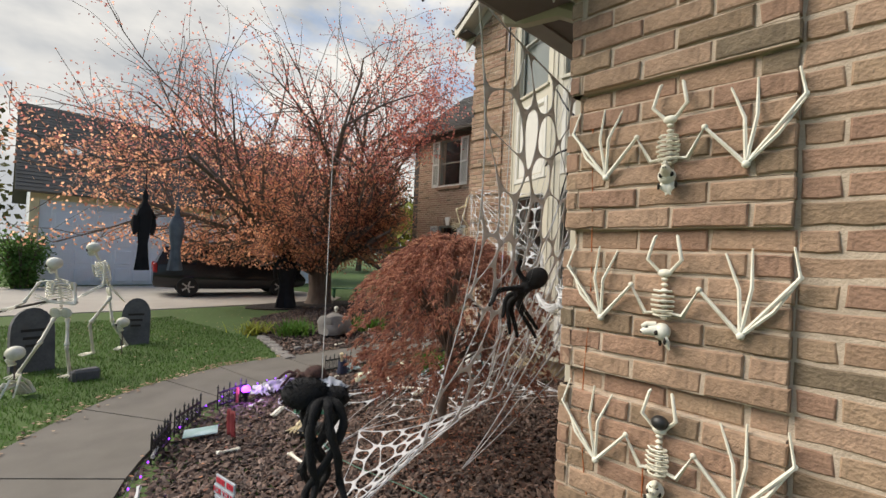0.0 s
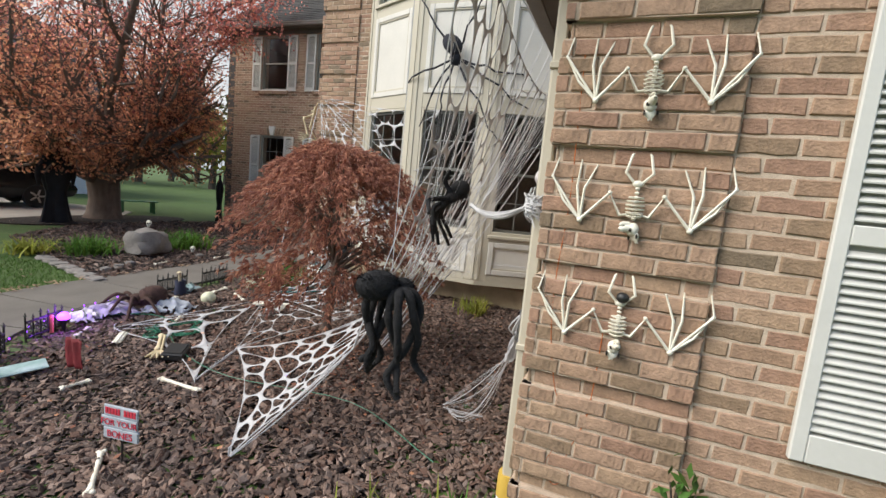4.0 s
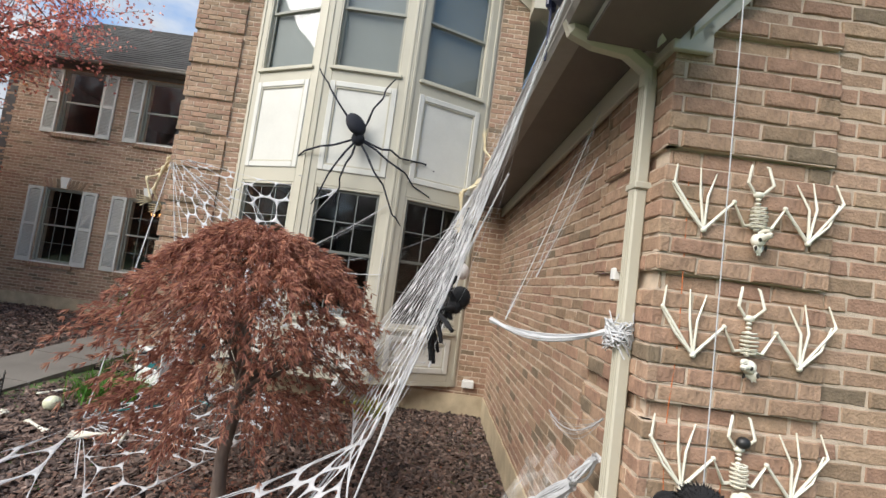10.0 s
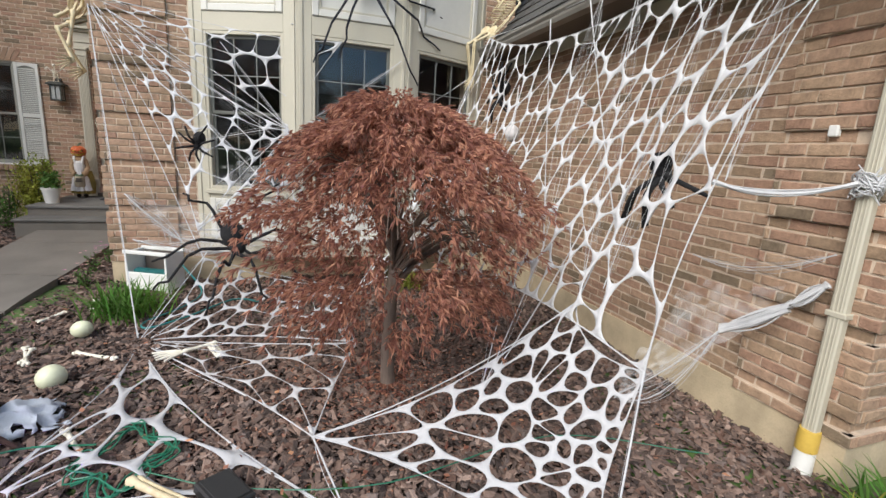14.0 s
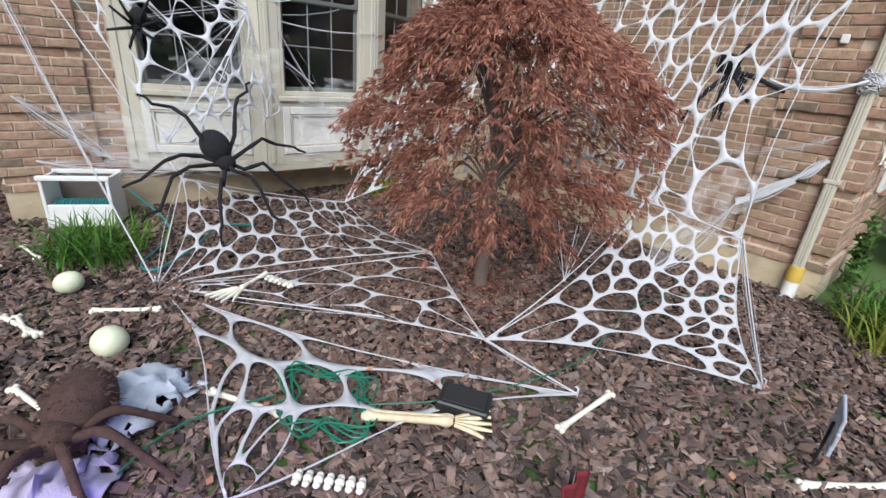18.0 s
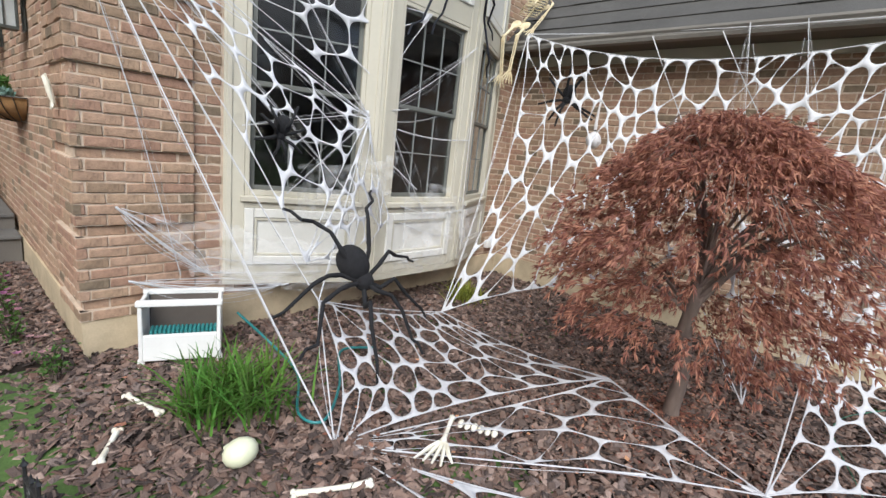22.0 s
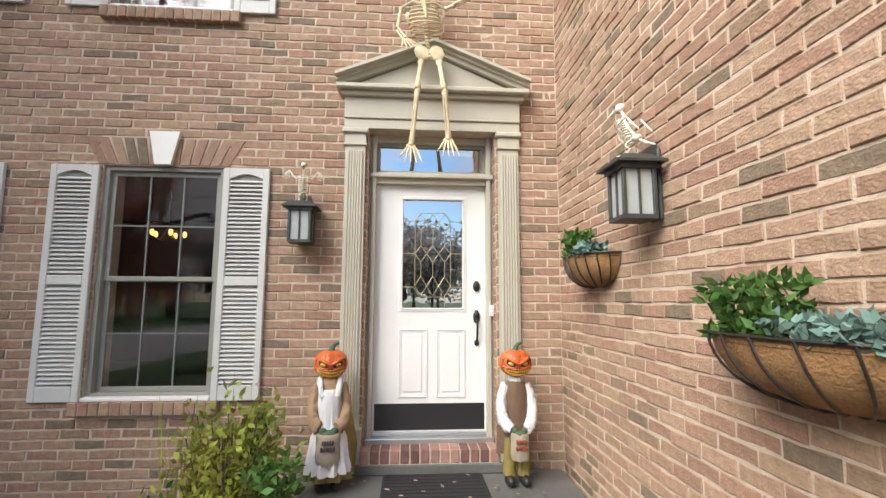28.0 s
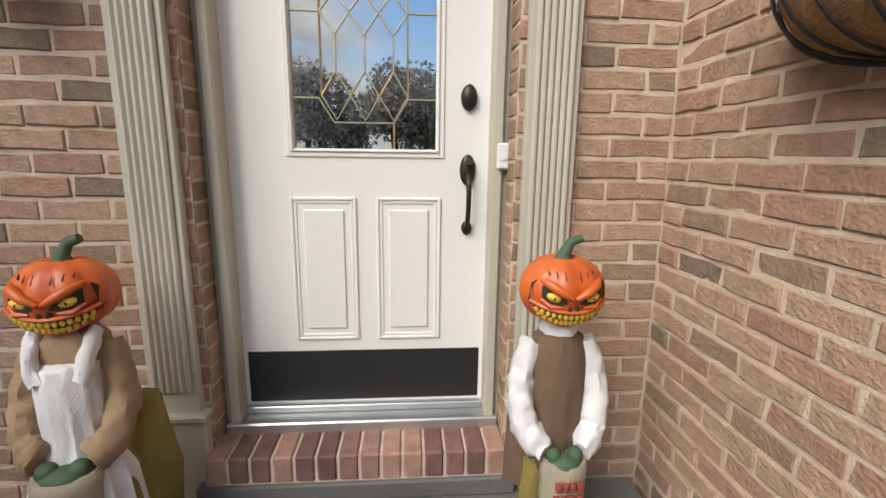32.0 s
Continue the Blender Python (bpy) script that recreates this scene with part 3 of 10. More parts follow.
def window(axes, u0, u1, z0, z1, cols, rows, label, sash=M_SASH, depth=0.07, sill="brick", trim=0.035, blind=None, frame_mat=None, upper_grid=True, name=None):
    """A double-hung window in an opening: frame, sashes, bars, panes and a sill."""
    WIN_NO[0] += 1
    w = thing(name or "window_%d" % WIN_NO[0], label, "window", kind="structure", at=axes)
    fm = frame_mat or sash
    bm = bm_new()
    d0, d1 = -depth - 0.05, -depth + 0.045
    box(bm, (u0, d0, z0), (u0 + trim, d1, z1), 0.004)
    box(bm, (u1 - trim, d0, z0), (u1, d1, z1), 0.004)
    box(bm, (u0 + trim, d0, z1 - trim), (u1 - trim, d1, z1), 0.004)
    box(bm, (u0 + trim, d0, z0), (u1 - trim, d1, z0 + trim * 1.2), 0.004)
    part("window_frame", bm, fm, w)
    a, b, lo, hi = u0 + trim, u1 - trim, z0 + trim * 1.2, z1 - trim
    mid = (lo + hi) / 2
    for k, (s0, s1, off) in enumerate(((lo, mid + 0.015, 0.0), (mid - 0.015, hi, 0.024))):
        y1 = -depth + 0.012 - 0.026 + off
        y0 = y1 - 0.024
        st = 0.036
        bm = bm_new()
        box(bm, (a, y0, s0), (a + st, y1, s1), 0.003)
        box(bm, (b - st, y0, s0), (b, y1, s1), 0.003)
        box(bm, (a + st, y0, s0), (b - st, y1, s0 + st), 0.003)
        box(bm, (a + st, y0, s1 - st), (b - st, y1, s1), 0.003)
        sa = part("sash", bm, sash, w)
        bm = bm_new()
        for i in range(1, cols):
            u = a + st + (b - a - 2 * st) * i / cols
            box(bm, (u - 0.0055, y0 + 0.004, s0 + st), (u + 0.0055, y1 - 0.006, s1 - st))
        for j in range(1, rows):
            z = s0 + st + (s1 - s0 - 2 * st) * j / rows
            box(bm, (a + st, y0 + 0.005, z - 0.0055), (b - st, y1 - 0.007, z + 0.0055))
        if cols > 1 or rows > 1:
            part("glazing_bars", bm, M_BAR, sa)
        bm = bm_new()
        bm.faces.new([bm.verts.new((u, y0 + 0.01, z)) for u, z in ((a + st, s0 + st), (b - st, s0 + st), (b - st, s1 - st), (a + st, s1 - st))])
        pn = part("pane", bm, M_GLASS, sa)
        pn.visible_shadow = False
    if blind:
        bm = bm_new()
        zb = hi
        while zb > lo + (hi - lo) * (1 - blind):
            box(bm, (a + 0.01, -depth - 0.075, zb - 0.024), (b - 0.01, -depth - 0.062, zb))
            zb -= 0.026
        part("blind", bm, M_BLIND, w, "greyish lowered slatted blind")
    if sill == "brick":
        bm = bm_new()
        n = int((u1 - u0 + 0.14) / 0.0725)
        for i in range(n):
            x = u0 - 0.07 + i * (u1 - u0 + 0.14) / n
            box(bm, (x + 0.004, -0.05, z0 - 0.105), (x + (u1 - u0 + 0.14) / n - 0.004, 0.055, z0 - 0.008), 0.006)
        part("window_sill", bm, M_BRICK, w, "sloping sill of bricks on edge")
        bm = bm_new()
        box(bm, (u0 - 0.065, -0.05, z0 - 0.1), (u1 + 0.065, 0.045, z0 - 0.014))
        part("sill_mortar", bm, M_MORTAR, w)
        bm = bm_new()
        box(bm, (u0 - 0.0, -depth, z0 - 0.008), (u1 + 0.0, 0.03, z0 + 0.02), 0.005)
        part("sill_board", bm, M_WHITE, w)
    return w


def lintel(axes, u0, u1, z0, h=0.21, keystone=True):
    """A flat arch of upright bricks with a white keystone."""
    ln = thing("trim_lintel", "flat brick arch with a white keystone", "lintel", kind="structure", at=axes)
    n = int((u1 - u0) / 0.0725)
    mid = (u0 + u1) / 2
    for i in range(n):
        a, b = u0 + (u1 - u0) * i / n, u0 + (u1 - u0) * (i + 1) / n
        if keystone and abs((a + b) / 2 - mid) < 0.075:
            continue
        bm = bm_new()
        lean = ((a + b) / 2 - mid) * 0.25
        v = [bm.verts.new(p) for p in ((a + 0.004, -0.02, z0), (b - 0.004, -0.02, z0), (b - 0.004 + lean, -0.02, z0 + h), (a + 0.004 + lean, -0.02, z0 + h),
                                       (a + 0.004, 0.004, z0), (b - 0.004, 0.004, z0), (b - 0.004 + lean, 0.004, z0 + h), (a + 0.004 + lean, 0.004, z0 + h))]
        for f in ((0, 1, 2, 3), (4, 7, 6, 5), (0, 4, 5, 1), (1, 5, 6, 2), (2, 6, 7, 3), (3, 7, 4, 0)):
            bm.faces.new([v[k] for k in f])
        part("brick", bm, M_BRICK_OB, ln)
    if keystone:
        bm = bm_new()
        prism(bm, [(mid - 0.06, z0 - 0.005), (mid + 0.06, z0 - 0.005), (mid + 0.115, z0 + h + 0.05), (mid - 0.115, z0 + h + 0.05)], -0.02, 0.035,
              Matrix(((1, 0, 0, 0), (0, 0, 1, 0), (0, 1, 0, 0), (0, 0, 0, 1))))
        part("keystone", bm, M_WHITE, ln)
    return ln


def shutter(axes, u0, u1, z0, z1, label):
    """A louvred shutter: frame with an arched head, two fields of slats."""
    w, h = u1 - u0, z1 - z0
    s = thing("shutter", label, "shutter", "louvred shutters", at=axes @ Matrix.Translation((u0, 0.0, z0)))
    st, mid = 0.05, h * 0.5
    bm = bm_new()
    box(bm, (0, 0.002, 0), (st, 0.034, h), 0.005)
    box(bm, (w - st, 0.002, 0), (w, 0.034, h), 0.005)
    box(bm, (st, 0.003, 0), (w - st, 0.032, 0.11), 0.004)
    box(bm, (st, 0.003, mid - 0.035), (w - st, 0.032, mid + 0.035), 0.004)
    arch = [(st, h)] + [(w - st, h)] + [(w - st - (w - 2 * st) * k / 8, h - 0.085 + 0.04 * math.sin(math.pi * k / 8)) for k in range(9)]
    prism(bm, arch, 0.003, 0.032, Matrix(((1, 0, 0, 0), (0, 0, 1, 0), (0, 1, 0, 0), (0, 0, 0, 1))))
    part("frame", bm, M_SHUT, s)
    bm = bm_new()
    box(bm, (st, 0.0025, 0.1), (w - st, 0.006, h - 0.05))
    part("backing", bm, M_SASH, s)
    sm = bm_new()
    v = [sm.verts.new(p) for p in ((st, 0.006, 0), (w - st, 0.006, 0), (w - st, 0.028, -0.018), (st, 0.028, -0.018), (st, 0.006, 0.006), (w - st, 0.006, 0.006), (w - st, 0.029, -0.012), (st, 0.029, -0.012))]
    for f in ((0, 3, 2, 1), (4, 5, 6, 7), (0, 1, 5, 4), (2, 3, 7, 6), (1, 2, 6, 5), (3, 0, 4, 7)):
        sm.faces.new([v[k] for k in f])
    me = mesh_of("slat", sm, M_SHUT)
    for lo, hi in ((0.13, mid - 0.04), (mid + 0.055, h - 0.075)):
        n = int((hi - lo) / 0.032)
        for i in range(n):
            o = new("slat", me)
            o.parent = s
            o.location = (0, 0, lo + 0.012 + (hi - lo) * i / n)
    return s


window(AX_GF, -1.5, -0.5, 0.8, 2.43, 3, 3, "dark double-hung window in the garage front", M_SASH)
lintel(AX_GF, -1.54, -0.46, 2.44)
sh = shutter(AX_GF, -0.49, -0.12, 0.755, 2.45, "pale grey louvred shutter on the garage wall")
copy_thing(sh, AX_GF @ Matrix.Translation((-1.9, 0, 0.755)))
for (u0, u1) in ((8.2, 9.1), (10.15, 11.05)):
    window(AX_EN, u0, u1, 1.0, 2.76, 3, 2, "dark six-over-six window with a brick sill", M_SASH)
    lintel(AX_EN, u0 - 0.04, u1 + 0.04, 2.77)
    window(AX_EN, u0, u1 + 0.05, 4.06, 5.62, 1, 1, "upper double-hung window reflecting the trees", M_SASH)
sh = shutter(AX_EN, 7.84, 8.19, 0.99, 2.75, "pale grey louvred shutter beside the front window")
for u in (9.11, 9.79, 11.06):
    copy_thing(sh, AX_EN @ Matrix.Translation((u, 0, 0.99)))
sh = shutter(AX_EN, 7.86, 8.19, 4.05, 5.6, "pale grey louvred shutter on the upper floor")
for u in (9.16, 9.8, 11.11):
    copy_thing(sh, AX_EN @ Matrix.Translation((u, 0, 4.05)))

# octagonal window with a brick ring
o8 = thing("window_octagon", "small white octagonal window in a brick ring", "window", kind="structure", at=AX_EN)


def ring8(bm, r0, r1, y0, y1, cu=6.57, cz=5.15):
    k = [(cu + r * math.cos(math.pi / 8 + math.pi / 4 * i), y, cz + r * math.sin(math.pi / 8 + math.pi / 4 * i)) for r, y in ((r0, y1), (r1, y1), (r1, y0), (r0, y0)) for i in range(8)]
    v = [bm.verts.new(p) for p in k]
    for q in range(4):
        for i in range(8):
            bm.faces.new((v[q * 8 + i], v[q * 8 + (i + 1) % 8], v[((q + 1) % 4) * 8 + (i + 1) % 8], v[((q + 1) % 4) * 8 + i]))
    return bm


part("window_frame", ring8(bm_new(), 0.27, 0.305, -0.1, -0.01), M_EAVE, o8)
part("mortar_bed", ring8(bm_new(), 0.3, 0.42, -0.06, -0.006), M_MORTAR, o8)
for i in range(24):
    a = 2 * math.pi * (i + 0.5) / 24
    bm = bm_new()
    box(bm, (-0.052, -0.03, -0.042), (0.052, 0.003, 0.042), 0.004, Matrix.Translation((6.57 + 0.365 * math.cos(a), 0, 5.15 + 0.365 * math.sin(a))) @ Matrix.Rotation(-a, 4, "Y"))
    part("brick", bm, M_BRICK_OB, o8)
bm = bm_new()
v = [bm.verts.new((6.57 + 0.272 * math.cos(math.pi / 8 + math.pi / 4 * i), -0.06, 5.15 + 0.272 * math.sin(math.pi / 8 + math.pi / 4 * i))) for i in range(8)]
bm.faces.new(v)
pn = part("pane", bm, M_GLASS, o8)
pn.visible_shadow = False
# white face behind the pane paints the reflected bright sky
bm = bm_new()
v = [bm.verts.new((6.57 + 0.272 * math.cos(math.pi / 8 + math.pi / 4 * i), -0.1, 5.15 + 0.272 * math.sin(math.pi / 8 + math.pi / 4 * i))) for i in range(8)]
bm.faces.new(v)
part("sky_reflection", bm, M_WHITE, o8, "white face standing in for the bright sky reflected in the glass")

# ---- two-storey bay window ----
bay = thing("window_bay", "two-storey greige bay window with white panels and dark panes", "bay window", kind="structure")
BAY = [(5.99, 4.65), (5.5, 3.56), (5.5, 2.38), (5.99, 1.27)]
bm = bm_new()
prism(bm, BAY, 0.36, 0.42)
prism(bm, BAY, 6.1, 6.14)
part("bay_floor", bm, M_TRIM, bay)
# unseen deck between the bay's storeys, in the unlit room colour
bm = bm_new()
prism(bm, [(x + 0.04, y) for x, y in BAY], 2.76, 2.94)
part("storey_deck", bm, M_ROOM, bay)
for (p, q), lab in zip(zip(BAY, BAY[1:]), ("side", "front", "side")):
    p, q = Vector((*p, 0)), Vector((*q, 0))
    # u runs so that the wall's axes stay right-handed and face the garden
    L = (q - p).length
    ax = frame_of(q, p - q, (q - p).cross(Vector((0, 0, 1))) * (1 if (q - p).cross(Vector((0, 0, 1))).x < 0 else -1))
    face = part("bay_face", bm_new(), M_TRIM, bay)
    face.matrix_world = ax
    bm = bm_new()
    s = 0.15
    for a, b in ((0, s), (L - s, L)):
        box(bm, (a, -0.1, 0.42), (b, 0.0, 6.1), 0.004)
        box(bm, (a + (0.09 if a else 0.02), -0.002, 0.44), (a + (0.13 if a else 0.06), 0.012, 6.08), 0.004)
    part("stile", bm, M_TRIM, face)
    bm = bm_new()
    for z0, z1 in ((0.42, 0.52), (0.98, 1.08), (2.76, 2.95), (4.14, 4.33), (6.0, 6.1)):
        box(bm, (s, -0.1, z0), (L - s, -0.002, z1), 0.004)
    for z0, z1 in ((1.03, 1.075), (4.285, 4.325)):
        box(bm, (s - 0.03, -0.02, z0), (L - s + 0.03, 0.035, z1), 0.006)
    part("rail", bm, M_TRIM, face)
    for z0, z1 in ((0.52, 0.98), (2.95, 4.14)):
        bm = bm_new()
        box(bm, (s, -0.06, z0), (L - s, -0.012, z1))
        i = 0.075
        for a, b, c, d in ((s, s + i, z0, z1), (L - s - i, L - s, z0, z1), (s + i, L - s - i, z0, z0 + i), (s + i, L - s - i, z1 - i, z1)):
            box(bm, (a, -0.02, c), (b, 0.014, d), 0.008)
        pp = part("panel", bm, M_PANEL, face, "white raised panel")
        bm = bm_new()
        i2 = i + 0.022
        for a, b, c, d in ((s + i, s + i2, z0 + i, z1 - i), (L - s - i2, L - s - i, z0 + i, z1 - i), (s + i2, L - s - i2, z0 + i, z0 + i2), (s + i2, L - s - i2, z1 - i2, z1 - i)):
            box(bm, (a, -0.013, c), (b, 0.004, d), 0.004)
        part("moulding", bm, M_TRIM, pp)
    window(ax, s, L - s, 1.08, 2.76, 3, 2, "dark six-over-six bay window, lower storey", M_SASHD, depth=0.05, sill="", frame_mat=M_TRIM)
    window(ax, s, L - s, 4.33, 6.0, 1, 1, "upper bay window with pale blinds", M_SASH, depth=0.05, sill="", frame_mat=M_TRIM, blind=0.97, trim=0.022)

# downspout at the garage corner
dsp = thing("downspout", "greige metal downspout with a white and yellow foot", "downspout")
bm = bm_new()
X0, Y0 = 1.66, 0.925
box(bm, (X0 - 0.038, Y0 - 0.027, 0.2), (X0 + 0.038, Y0 + 0.027, 2.69), 0.008)
part("pipe", bm, M_TRIM, dsp)
for sx in (-0.018, 0.0, 0.018):
    part("rib", box(bm_new(), (X0 + sx - 0.004, Y0 + 0.026, 0.21), (X0 + sx + 0.004, Y0 + 0.031, 2.68), 0.002), M_TRIM, dsp)
bm = bm_new()
tube(bm, [(X0, Y0, 2.66), (X0, Y0 + 0.01, 2.74), (X0 - 0.02, 1.04, 2.8), (X0 - 0.04, 1.2, 2.81), (X0 - 0.05, 1.29, 2.84), (X0 - 0.05, 1.3, 2.88)], 0.04, 8)
part("elbow", bm, M_TRIM, dsp)
M_PVC = mat("white_plastic", (0.75, 0.75, 0.72), rough=0.4, vary=0.04, bump=0.03)
M_YEL = mat("yellow_tape", (0.62, 0.42, 0.08), rough=0.5, vary=0.1, bump=0.05)
bm = bm_new()
tube(bm, [(X0, Y0, 0.13), (X0, Y0, 0.0), (X0 + 0.005, Y0 + 0.02, -0.08)], [0.052, 0.052, 0.056], 14)
part("foot", bm, M_PVC, dsp, "white plastic foot", soft=True)
bm = bm_new()
tube(bm, [(X0, Y0, 0.25), (X0, Y0, 0.22), (X0, Y0, 0.125)], [0.05, 0.054, 0.054], 14)
part("collar", bm, M_YEL, dsp, "yellow collar", soft=True)
for z in (0.9, 2.2):
    bm = bm_new()
    box(bm, (X0 - 0.05, Y0 - 0.045, z), (X0 + 0.05, Y0 + 0.034, z + 0.03), 0.004)
    part("strap", bm, M_TRIM, dsp)


# ---- ground, walk, beds, porch ----
bm = bm_new()
bmesh.ops.create_grid(bm, x_segments=2, y_segments=2, size=600, matrix=Matrix.Translation((0, 0, -0.03)))
solid("ground", bm, M_LAWN, "wide mown lawn reaching into the distance", "lawn", kind="structure")


def ribbon(left, right, z, thick=0.12):
    bm = bm_new()
    rows = [[bm.verts.new((*l, zz)), bm.verts.new((*r, zz)), bm.verts.new((*r, zz - thick)), bm.verts.new((*l, zz - thick))] for l, r, zz in zip(left, right, z)]
    for a, b in zip(rows, rows[1:]):
        for i in range(4):
            bm.faces.new((a[i], a[(i + 1) % 4], b[(i + 1) % 4], b[i]))
    bm.faces.new(rows[0])
    bm.faces.new(rows[-1])
    return bm


def spline(pts, n):
    """Points along a smooth curve through pts."""
    out = []
    P = [Vector(p) for p in pts]
    P = [2 * P[0] - P[1]] + P + [2 * P[-1] - P[-2]]
    for i in range(1, len(P) - 2):
        for k in range(n):
            t = k / n
            a, b, c, d = P[i - 1], P[i], P[i + 1], P[i + 2]
            out.append(0.5 * ((2 * b) + (c - a) * t + (2 * a - 5 * b + 4 * c - d) * t * t + (3 * b - a - 3 * c + d) * t ** 3))
    out.append(P[-2])
    return out


BED_EDGE = spline([(-0.35, -1.5), (-0.2, 0.2), (0.0, 1.6), (0.27, 2.67), (0.72, 4.0), (1.46, 5.13), (2.2, 5.68), (3.1, 5.9), (5.07, 6.1), (6.4, 6.05), (8.4, 6.0)], 5)
LAWN_EDGE = spline([(-1.4, -1.5), (-1.3, 0.5), (-1.05, 2.2), (-0.75, 3.4), (-0.2, 4.75), (0.9, 6.15), (2.0, 6.8), (2.95, 7.05), (5.2, 7.1), (6.6, 7.15), (8.4, 7.25)], 5)
WALK_Z = [0.0 if p.x < 5 else 0.16 * min(1, (p.x - 5) / 3.2) for p in BED_EDGE]
walkway = thing("pavement_walk", "curved grey concrete garden walk with tooled joints", "walk", kind="structure")
# slabs between joints
cuts = list(range(0, len(BED_EDGE), 4)) + [len(BED_EDGE) - 1]
for a, b in zip(cuts, cuts[1:]):
    if b <= a:
        continue
    L, R, Z = [tuple(LAWN_EDGE[i]) for i in range(a, b + 1)], [tuple(BED_EDGE[i]) for i in range(a, b + 1)], WALK_Z[a:b + 1]
    d = (Vector(L[-1]) - Vector(L[-2])).normalized() * 0.02
    L[-1], R[-1] = tuple(Vector(L[-1]) - d), tuple(Vector(R[-1]) - d)
    part("slab", ribbon(L, R, Z), M_CONC, walkway)

BED = [tuple(p) for p in BED_EDGE[6:-8]] + [(6.1, 5.9), (6.1, 0.8), (1.4, 0.8), (1.4, -5.6), (-0.3, -5.6), (-0.3, -1.4)]


def inside(x, y, poly):
    c = False
    j = len(poly) - 1
    for i in range(len(poly)):
        if (poly[i][1] > y) != (poly[j][1] > y) and x < (poly[j][0] - poly[i][0]) * (y - poly[i][1]) / (poly[j][1] - poly[i][1]) + poly[i][0]:
            c = not c
        j = i
    return c


def bed_z(x, y):
    """The gentle height of the mulch."""
    e = min(((x - p.x) ** 2 + (y - p.y) ** 2) for p in BED_EDGE) ** 0.5
    return -0.06 + 0.04 * min(1, e / 0.5) + 0.05 * math.exp(-((x - 3.0) ** 2 + (y - 3.0) ** 2) / 0.6) + 0.02 * noise.noise((x * 1.3, y * 1.3, 0))


bm = bm_new()
NX, NY, X0g, Y0g, S = 52, 92, -0.5, -5.7, 0.13
grid = {}
for i in range(NX + 1):
    for j in range(NY + 1):
        x, y = X0g + i * S, Y0g + j * S
        if inside(x, y, BED) or min(((x - p[0]) ** 2 + (y - p[1]) ** 2) for p in BED) < 0.02:
            grid[i, j] = bm.verts.new((x, y, bed_z(x, y) - 0.012))
for (i, j) in list(grid):
    q = [(i, j), (i + 1, j), (i + 1, j + 1), (i, j + 1)]
    if all(k in grid for k in q):
        bm.faces.new([grid[k] for k in q])
solid("ground_mulch_bed", bm, M_SOIL, "dark soil of the mulched planting bed", "flower bed", kind="structure", soft=60)


def chips(name, count, poly, area, zf, label, seed=3, size=(0.013, 0.05), dense=None):
    """Loose flat bark chips, each a small slanted wedge."""
    rng = random.Random(seed)
    verts, faces = [], []
    n = 0
    while n < count:
        x, y = rng.uniform(area[0], area[1]), rng.uniform(area[2], area[3])
        if not inside(x, y, poly) or (dense and rng.random() > dense(x, y)):
            continue
        n += 1
        l, w, h = rng.uniform(*size), rng.uniform(0.009, 0.024), rng.uniform(0.003, 0.009)
        m = Matrix.Translation((x, y, zf(x, y) + rng.uniform(-0.006, 0.024))) @ Euler((rng.gauss(0, 0.46), rng.gauss(0, 0.4), rng.uniform(0, 6.3))).to_matrix().to_4x4()
        b = len(verts)
        k = rng.uniform(0.4, 1)
        for p in ((-l, -w, 0), (l * k, -w, 0), (l, w * k, 0), (-l * k, w, 0), (-l * 0.8, -w * 0.8, h), (l * k * 0.8, -w * 0.7, h), (l * 0.8, w * k * 0.8, h), (-l * k * 0.8, w * 0.8, h)):
            verts.append(tuple(m @ Vector(p)))
        faces += [tuple(b + q for q in f) for f in ((4, 5, 6, 7), (0, 1, 5, 4), (1, 2, 6, 5), (2, 3, 7, 6), (3, 0, 4, 7))]
    me = bpy.data.meshes.new(name)
    me.from_pydata(verts, [], faces)
    me.materials.append(M_CHIP)
    return tagged(new(name, me), label, "mulch", kind="stuff")


chips("bark_mulch", 46000, BED, (-0.4, 6.0, 0.0, 6.2), bed_z, "loose reddish brown bark chips over the bed")

bm = bm_new()
prism(bm, [(6.0, 5.5), (8.56, 5.5), (8.56, 6.02), (7.4, 6.04), (6.0, 6.1)], -0.1, 0.012)
solid("ground_porch_bed", bm, M_SOIL, "dark soil of the narrow bed beside the walk", "flower bed", kind="structure")
chips("bark_mulch", 4200, [(6.0, 5.56), (8.52, 5.56), (8.52, 5.98), (6.0, 6.06)], (6.0, 8.52, 5.56, 6.06), lambda x, y: 0.012, "loose bark chips in the narrow bed beside the walk", 9)

# porch: three risers up to a slate slab
porch = thing("porch", "dark slate porch slab with two steps before the door", "porch", kind="structure")
for x0, x1, z, y0, y1 in ((8.55, 10.43, 0.3, 5.555, 7.6), (8.92, 10.42, 0.46, 5.56, 7.58)):
    bm = bm_new()
    box(bm, (x0, y0, -0.1), (x1, y1, z - 0.04), 0.004)
    part("riser", bm, M_CONC, porch)
    bm = bm_new()
    box(bm, (x0 - 0.025, y0, z - 0.04), (x1, y1 + 0.02, z), 0.008)
    part("tread", bm, M_SLATE, porch)

